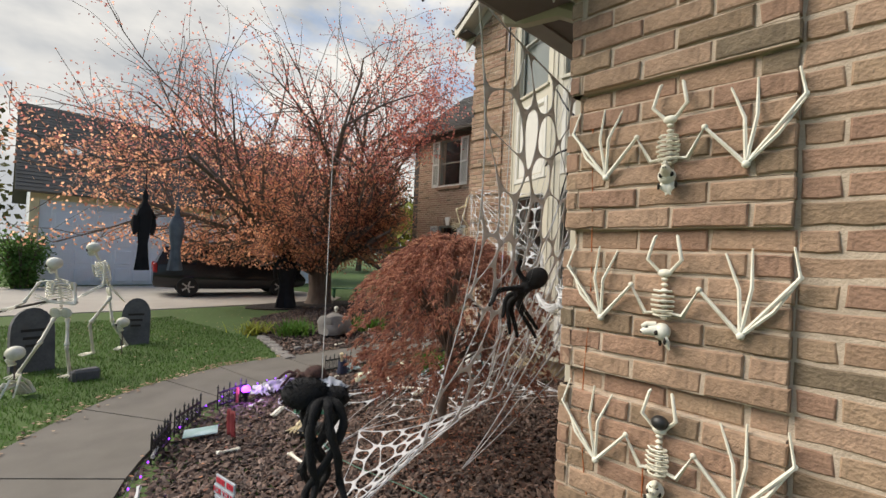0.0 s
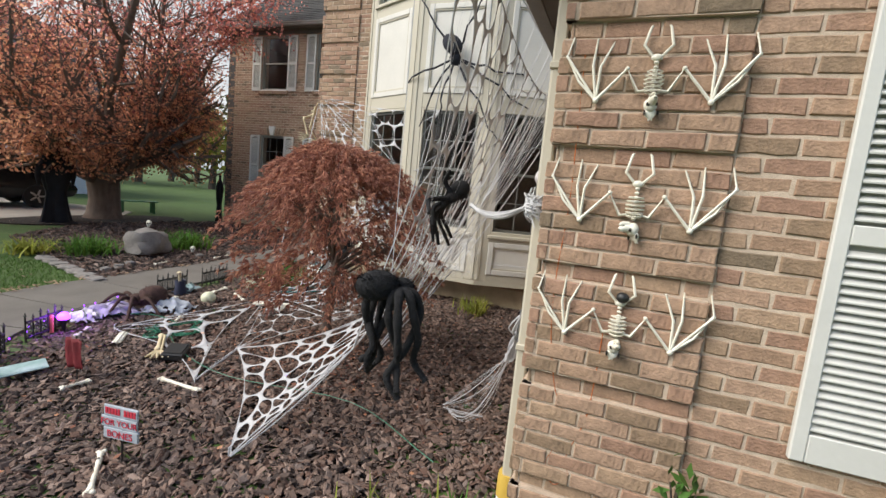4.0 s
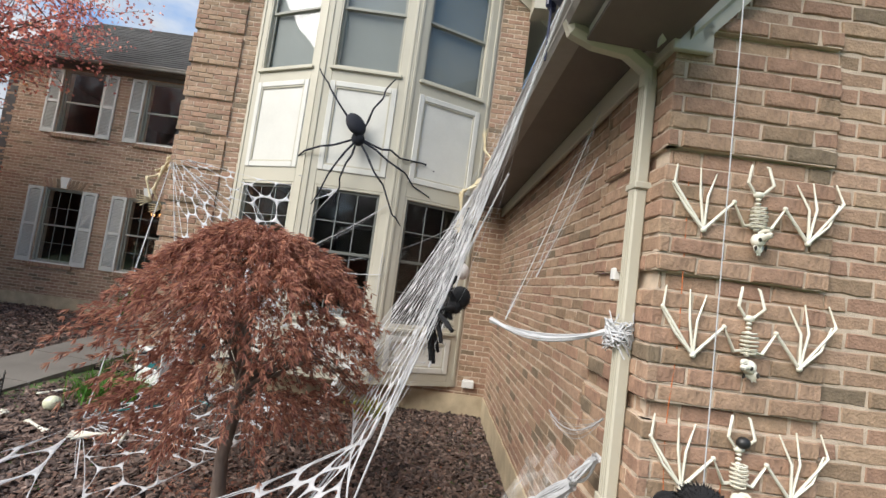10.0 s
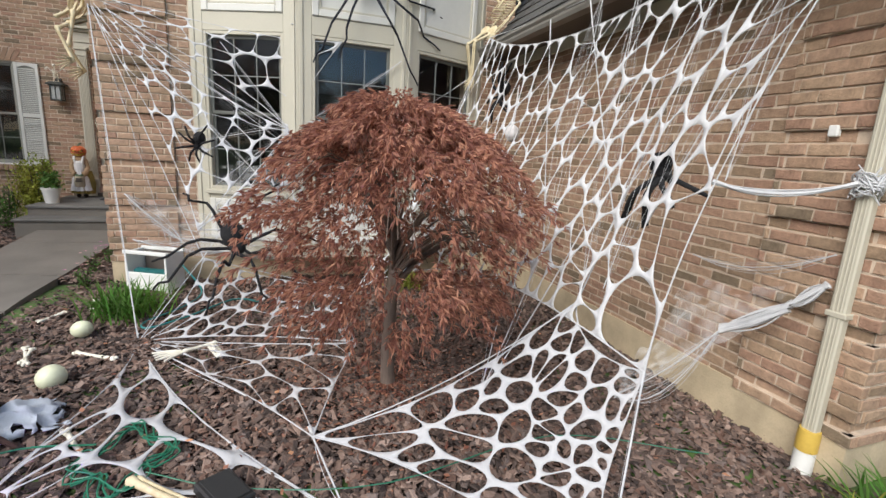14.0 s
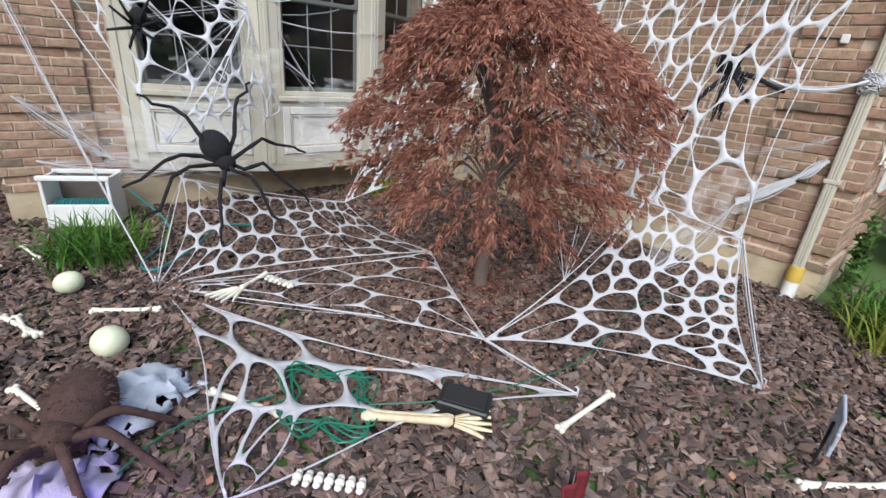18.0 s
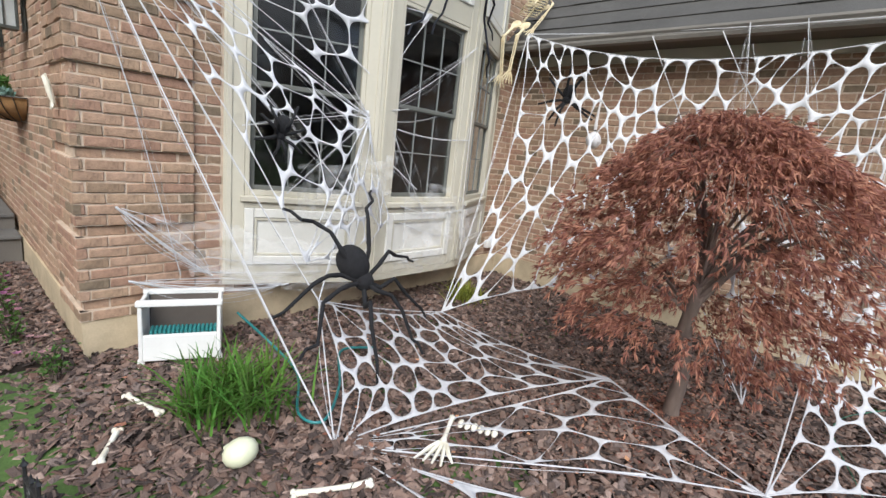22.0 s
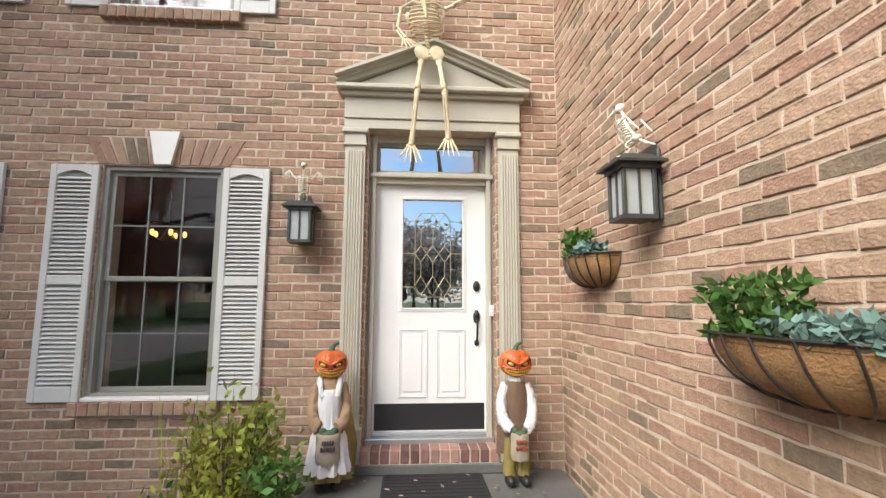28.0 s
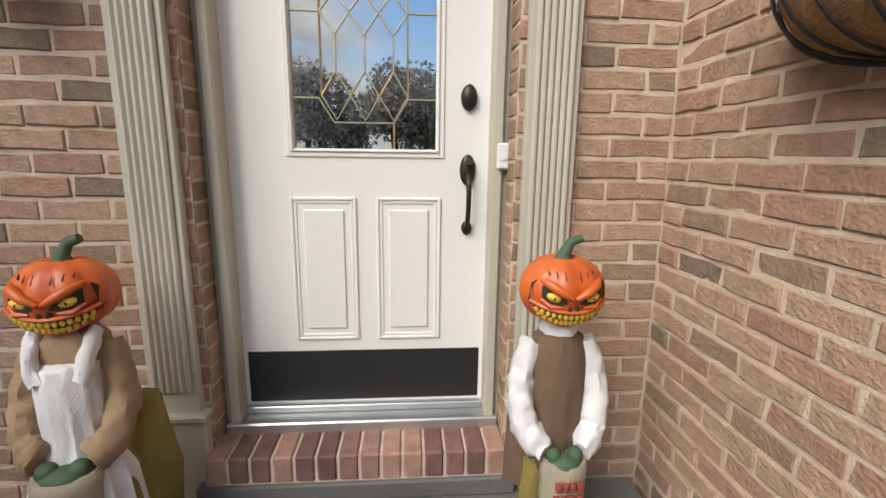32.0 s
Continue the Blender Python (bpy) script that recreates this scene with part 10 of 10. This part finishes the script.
for i in range(10):
    if i != 5:
        part("letter", box(bm_new(), (-0.068 + i * 0.0152, 0.0058, 0.225), (-0.056 + i * 0.0152, 0.0085, 0.252), 0.0006), M_SIGNR, sg)


def painted_words(words, size, x, z, y, parent):
    cu = bpy.data.curves.new("lettering", "FONT")
    cu.body, cu.size, cu.extrude, cu.align_x = words, size, 0.001, "CENTER"
    tmp = new("lettering", cu)
    bpy.context.view_layer.update()
    me = bpy.data.meshes.new_from_object(tmp.evaluated_get(bpy.context.evaluated_depsgraph_get()))
    bpy.data.objects.remove(tmp)
    bpy.data.curves.remove(cu)
    me.materials.append(M_SIGNR)
    ob = new("lettering", me)
    ob.parent = parent
    ob.matrix_local = Matrix(((1, 0, 0, x), (0, 0, 1, y), (0, 1, 0, z), (0, 0, 0, 1)))
    ob["label"] = "red painted words"
    return ob


painted_words("FOR YOUR", 0.036, 0.0, 0.178, 0.0085, sg)
painted_words("BONES", 0.04, 0.005, 0.128, 0.0095, sg)
M_TILE = mat("blue_purple_board", (0.19, 0.19, 0.36), rough=0.6, vary=0.25, grain=0.2, scale=13, fine=40, bump=0.5, tone=(0.06, 0.11, 0.2), stretch=(1, 3, 1))
M_TILE2 = mat("pale_blue_board", (0.42, 0.52, 0.56), rough=0.5, vary=0.2, scale=6, fine=40, bump=0.2, tone=(0.2, 0.33, 0.3))
for (x, y, rz, w, h, m_, lab) in ((0.6, 2.35, 12, 0.17, 0.14, M_TILE, "blue and purple painted board lying on the mulch"), (1.36, 4.46, -20, 0.14, 0.08, M_TILE2, "pale blue painted board lying on the mulch")):
    t_ = thing("painted_board", lab, "board", at=pose(x, y, 0.05, 5, -4, rz))
    part("plate", box(bm_new(), (-w, -h, -0.006), (w, h, 0.006), 0.004), m_, t_)
    part("border", box(bm_new(), (-w * 0.86, -h * 0.84, 0.0058), (w * 0.86, h * 0.84, 0.009), 0.002), m_, t_)
rng = random.Random(77)


def cloth(name, label, at, size, material, seed, category="cloth", droop=0.1):
    """A crumpled sheet of thin cloth with a torn hem."""
    bm = bm_new()
    n = 20
    g = {}
    for i in range(n + 1):
        for j in range(n + 1):
            u, v = i / n - 0.5, j / n - 0.5
            p = Vector((u * size[0], v * size[1], 0))
            z = size[2] * (1 - 3.2 * (u * u + v * v)) + 0.05 * noise.noise(Vector((u * 6 + seed, v * 6, 0))) + 0.025 * noise.noise(Vector((u * 16 + seed, v * 16, 0)))
            g[i, j] = bm.verts.new((p.x + 0.05 * noise.noise(Vector((u * 5, v * 5, seed))), p.y + 0.05 * noise.noise(Vector((v * 5, u * 5, seed + 2))), max(0.0, z)))
    for i in range(n):
        for j in range(n):
            e = min(i, j, n - 1 - i, n - 1 - j)
            if e > 1 or noise.noise(Vector((i * 0.6, j * 0.6, seed))) > -0.05:
                bm.faces.new((g[i, j], g[i + 1, j], g[i + 1, j + 1], g[i, j + 1]))
    bmesh.ops.delete(bm, geom=[v for v in bm.verts if not v.link_faces], context="VERTS")
    ob = solid(name, bm, material, label, category, soft=80, at=at)
    sm_ = ob.modifiers.new("thickness", "SOLIDIFY")
    sm_.thickness = 0.003
    return ob


M_GAUZE = mat("grey_blue_gauze", (0.5, 0.54, 0.6), rough=0.95, vary=0.15, fine=160, bump=0.5)
M_LILAC = mat("lilac_gauze", (0.5, 0.44, 0.62), rough=0.95, vary=0.2, fine=160, bump=0.5)
M_REDC = mat("dark_red_cloth", (0.2, 0.015, 0.022), rough=0.8, vary=0.2, bump=0.3)
spider("shaggy brown spider sitting on pale gauze in the mulch", (2.85, 5.32, 0.14), (0, 0, 1), [(3.2, 5.1, 0.02), (3.22, 5.4, 0.02), (3.1, 5.6, 0.02), (2.8, 5.7, 0.02), (2.5, 5.6, 0.02), (2.45, 5.3, 0.02), (2.5, 5.05, 0.02), (2.8, 4.98, 0.02)], 0.13, 0.018, 400, M_FURB, 9, 0.25, head=(-0.7, 0.5, -0.2))
cloth("gauze_cloth", "crumpled grey-blue gauze on the mulch", pose(3.02, 5.1, 0.02, 0, 0, 30), (0.36, 0.46, 0.1), M_GAUZE, 3)
cloth("gauze_cloth", "crumpled lilac and white gauze on the mulch", pose(2.58, 5.42, 0.02, 0, 0, -20), (0.5, 0.36, 0.09), M_LILAC, 5)
cloth("gauze_cloth", "pale gauze heaped at the bed edge", pose(2.3, 5.4, 0.02, 0, 0, 50), (0.28, 0.24, 0.07), M_LINEN, 7)
cloth("gauze_cloth", "teal-grey gauze at the bed edge", pose(3.72, 5.72, 0.02, 0, 0, 20), (0.3, 0.22, 0.06), M_TILE2, 8)
rc = thing("red_cloth", "dark red cloth hung on a black stake in the mulch", "cloth", at=frame_of((1.5, 4.1, 0.0), (0.07, -1, 0), (-1, -0.07, 0)))
bm = bm_new()
tube(bm, [(0.0, -0.012, -0.08), (0.0, -0.012, 0.33)], 0.006, 6)
part("stake", bm, M_BLACK, rc)
bm = bm_new()
rows = [[bm.verts.new((-0.08 + 0.16 * i / 8 + 0.012 * noise.noise(Vector((i, j * 0.7, 3.0))), 0.012 * math.sin(i * 1.6 + j * 0.3), 0.09 + 0.22 * j / 8 + 0.02 * noise.noise(Vector((i * 0.9, j, 8.0))) * (j < 2))) for i in range(9)] for j in range(9)]
for a, b in zip(rows, rows[1:]):
    for i in range(8):
        bm.faces.new((a[i], a[i + 1], b[i + 1], b[i]))
part("sheet", bm, M_REDC, rc, soft=80).modifiers.new("thickness", "SOLIDIFY").thickness = 0.003
bt = thing("witch_boot", "dark blue boot with a bone standing in it", "boot", at=pose(3.56, 5.64, 0.0, 0, 0, 20))
bm = bm_new()
lathe(bm, [(0.07, 0.0), (0.075, 0.03), (0.06, 0.1), (0.062, 0.18), (0.055, 0.18), (0.05, 0.1)], 14)
ball(bm, (0.07, 0, 0.035), (0.09, 0.055, 0.04), 10, 6)
part("boot", bm, mat("navy_cloth", (0.03, 0.035, 0.07), rough=0.85, bump=0.3), bt, soft=50)
bm = bm_new()
bone_tube(bm, (0, 0, 0.08), (-0.03, 0, 0.3), 0.018)
part("bone", bm, M_BONE, bt, soft=60)
cn = thing("candle", "small orange candle stuck in the mulch", "candle", at=pose(1.98, 5.3, 0.0))
bm = bm_new()
lathe(bm, [(0.02, -0.02), (0.02, 0.13), (0.016, 0.15), (0.002, 0.155)], 10)
part("stick", bm, mat("orange_wax", (0.6, 0.22, 0.08), rough=0.5, bump=0.05), cn, soft=50)
for p in (SL, SR, SF, KN):
    bm = bm_new()
    tube(bm, [(p.x, p.y, -0.06), (p.x + 0.004, p.y, 0.05), (p.x + 0.02, p.y, 0.055)], [0.004, 0.005, 0.004], 6)
    solid("tent_peg", bm, M_WEB, "white peg holding a web in the mulch", "peg", "web pegs")

# ---- dark cloaked props by the big maple ----
M_CLOAK = mat("black_ragged_cloth", (0.018, 0.018, 0.022), rough=0.95, vary=0.2, fine=80, bump=0.4)
M_CLOAKG = mat("grey_ragged_cloth", (0.14, 0.16, 0.19), rough=0.95, vary=0.2, fine=80, bump=0.4)


def ghoul(label, at, h, w, material, seed, cord=0.0, rz=0, arms=True):
    """A hanging cloaked prop: one plain mesh."""
    b = bm_new()
    drape(b, [(w * 0.42, 0.0), (w * 0.34, h * 0.16), (w * 0.28, h * 0.34), (w * 0.4, h * 0.5), (w * 0.5, h * 0.68), (w * 0.36, h * 0.8), (w * 0.16, h * 0.86), (w * 0.2, h * 0.93), (w * 0.08, h)], 26, 0.3, 5, None, 0.6, seed)
    if arms:
        for sx in (-1, 1):
            drape(b, [(0.03, -h * 0.24), (0.09, -h * 0.12), (0.06, 0.0)], 10, 0.4, 3, Matrix.Translation((sx * w * 0.62, 0, h * 0.68)), 0.5, seed)
            tube(b, [(0, 0, h * 0.76), (sx * w * 0.4, 0, h * 0.75), (sx * w * 0.66, -0.05, h * 0.66)], [0.05, 0.05, 0.03], 6)
    if cord:
        tube(b, [(0, 0, h * 0.98), (0, 0, h + cord)], 0.01, 5)
    return joined("ghoul_prop", [(b, material)], label, "ghoul prop", "cloaked props", Matrix.Translation(at) @ Matrix.Rotation(radians(rz), 4, "Z"))


ghoul("ragged black ghoul prop hanging from the maple", (2.19, 11.7, 1.15), 1.75, 0.34, M_CLOAK, 1, 1.6, 30, True)
ghoul("grey and black ghoul prop hanging from the maple", (2.58, 10.67, 1.2), 1.35, 0.3, M_CLOAKG, 2, 1.9, 10, False)
ghoul("black cloaked reaper prop standing beside the maple", (6.19, 13.1, -0.02), 2.0, 0.75, M_CLOAK, 3, 0, 20, True)
ghoul("dark ragged prop leaning on the far house corner", (10.15, 12.3, 0.0), 1.5, 0.3, M_CLOAK, 5, 0, 20, False)
pt = thing("flower_pot", "white pot with a leafy plant on the porch", "plant pot", at=pose(9.25, 7.38, 0.462))
bm = bm_new()
lathe(bm, [(0.09, 0.0), (0.12, 0.2), (0.135, 0.22), (0.135, 0.25), (0.12, 0.25), (0.1, 0.22)], 20)
part("pot", bm, M_PVC, pt, soft=40)
s = Soup()
rng = random.Random(31)
for _ in range(220):
    s.leaf(Vector((rng.gauss(0, 0.06), rng.gauss(0, 0.06), 0.23 + rng.random() * 0.25)), (rand_dir(rng) + Vector((0, 0, 0.3))).normalized(), rand_dir(rng), 0.07, 0.018)
o = new("foliage", s.mesh("foliage", M_GREEN))
o.parent = pt

# warm lamp inside the front room
ch = thing("chandelier", "small warm chandelier glowing inside the front room", "chandelier", at=pose(13.2, 10.02, 2.62))
M_WARM = bpy.data.materials.new("warm_bulb")
M_WARM.use_nodes = True
_p = M_WARM.node_tree.nodes["Principled BSDF"]
_p.inputs["Emission Color"].default_value = (1.0, 0.4, 0.1, 1)
_p.inputs["Emission Strength"].default_value = 1.2
for k in range(5):
    bm = bm_new()
    ball(bm, (0.2 * math.cos(k * 1.26), 0.2 * math.sin(k * 1.26), 0.0), (0.03, 0.03, 0.045), 8, 6)
    part("bulb", bm, M_WARM, ch, "warm glowing bulb")
    bm = bm_new()
    tube(bm, [(0.2 * math.cos(k * 1.26), 0.2 * math.sin(k * 1.26), -0.05), (0.1 * math.cos(k * 1.26), 0.1 * math.sin(k * 1.26), -0.09), (0, 0, 0.1)], 0.008, 5)
    part("arm", bm, M_METAL, ch)
bm = bm_new()
tube(bm, [(0, 0, 0.05), (0, 0, 0.58)], 0.008, 5)
part("chain", bm, M_METAL, ch)


# ---- bricks: those the walk passes nearest as single pieces, the rest joined ----
def brick_mesh(length, height, front, back=-0.012, seed=0):
    """A hand-made looking brick: wavy outline, rounded arris, uneven face."""
    rng = random.Random(seed)
    e = 0.0045
    j = lambda k=0.0034: rng.uniform(-k, k)
    n = 3 if length > 0.13 else 2
    low = [(length * i / n, 0.0) for i in range(n + 1)]
    top = [(length * (n - i) / n, height) for i in range(n + 1)]
    p = [(x + j(0.004), back, z + j()) for x, z in low + top]
    m = [(x, front - e + j(0.0012), z) for x, _, z in p]
    cx, cz = length / 2, height / 2
    t = [(x - math.copysign(e, x - cx) * (abs(x - cx) > length * 0.3), front + j(0.0016), z - math.copysign(e, z - cz)) for x, _, z in p]
    c = len(p)
    f = [tuple(range(2 * c, 3 * c))]
    for i in range(c):
        k = (i + 1) % c
        f += [(i, k, c + k, c + i), (c + i, c + k, 2 * c + k, 2 * c + i)]
    return p + m + t, f


BRICK_CACHE = {}


def brick_data(length, height, front, variant):
    key = (round(length, 2), round(height, 3), round(front, 3), variant)
    if key not in BRICK_CACHE:
        v, f = brick_mesh(key[0], height, front, seed=hash_of(key))
        me = bpy.data.meshes.new("brick")
        me.from_pydata(v, [], f)
        me.materials.append(M_BRICK_OB)
        BRICK_CACHE[key] = me
    return BRICK_CACHE[key]


def hash_of(key):
    return int(key[0] * 1000) * 7 + int(key[2] * 1000) * 131 + key[3] * 17


def lay_bricks(wall, u, z, holes, quoin, corner, near, gable=None, octagon=None):
    rng = random.Random(11)
    joint = 0.0115
    pieces, backs = [], []
    k = 0
    zz = z[0]
    while zz < z[1] - 0.02:
        h = min(COURSE, z[1] - zz) - joint
        zc = zz + h / 2
        a0, a1 = u
        if gable and zc > gable[3]:
            f = (zc + COURSE - gable[3]) / (gable[4] - gable[3])
            a0, a1 = gable[0] + (gable[2] - gable[0]) * f, gable[1] + (gable[2] - gable[1]) * f
        proud = (int(math.floor((zz + 0.03 - 0.377) / COURSE)) % 7) != 6
        zones = [(a0, a1, 0.0)]
        if quoin and not (gable and zc > gable[3]):
            q0, q1 = quoin
            o = 0.028 if proud else 0.0
            if corner > 0:
                zones = [(a0, q0, 0.0), (q0, q1 + (o if o else 0.0), o)]
            else:
                zones = [(q1, a1, 0.0), (q0 - (o if o else 0.0), q1, o)]
            if o:
                backs.append((zones[1][0] + 0.004, zones[1][1] - 0.004, zz - 0.004, min(zz + COURSE, z[1]) - 0.006))
        for s0, s1, off in zones:
            x = s0 - (PITCH / 2 if k % 2 else 0.0) - (0.0 if off == 0 else 0.0)
            while x < s1:
                b0, b1 = max(x, s0), min(x + PITCH, s1) - joint
                x += PITCH
                segs = [(b0, b1)]
                cut = [(h0, h1) for h0, h1, c, d in holes if c < zc < d]
                if octagon and abs(zc - octagon[1]) < octagon[2]:
                    r = octagon[2] / math.cos(math.pi / 8) * 0.93
                    w = math.sqrt(max(0.0, octagon[2] ** 2 - (zc - octagon[1]) ** 2))
                    cut.append((octagon[0] - w, octagon[0] + w))
                for h0, h1 in cut:
                    nxt = []
                    for p, q in segs:
                        if q <= h0 or p >= h1:
                            nxt.append((p, q))
                        else:
                            if p < h0:
                                nxt.append((p, h0 - 0.002))
                            if q > h1:
                                nxt.append((h1 + 0.002, q))
                    segs = nxt
                for p, q in segs:
                    if q - p > 0.02:
                        pieces.append((p, q, zz, h, off))
        zz += COURSE
        k += 1
    if backs:
        bm = bm_new()
        for b0, b1, c0, c1 in backs:
            box(bm, (b0, -0.02, c0), (b1, 0.021, c1))
        bk = part("mortar", bm, M_MORTAR, wall)
        bk["kind"] = "stuff"
    pieces.sort(key=lambda b: (b[0] - near[0]) ** 2 + (b[2] - near[1]) ** 2)
    for p, q, zb, h, off in pieces[:300]:
        ob = new("brick", brick_data(q - p, h, off, rng.randrange(4)))
        ob.parent = wall
        ob.location = (p, rng.uniform(-0.0038, 0.0038), zb)
    verts, faces = [], []
    for p, q, zb, h, off in pieces[300:]:
        v, f = brick_mesh(q - p, h, off + rng.uniform(-0.004, 0.004), seed=rng.random())
        n = len(verts)
        verts += [(a + p, b, c + zb) for a, b, c in v]
        faces += [tuple(i + n for i in g) for g in f]
    me = bpy.data.meshes.new("brickwork")
    me.from_pydata(verts, [], faces)
    me.materials.append(M_BRICK)
    ob = tagged(new("brickwork", me), kind="stuff")
    ob.parent = wall


for job in BRICK_JOBS:
    lay_bricks(**job)
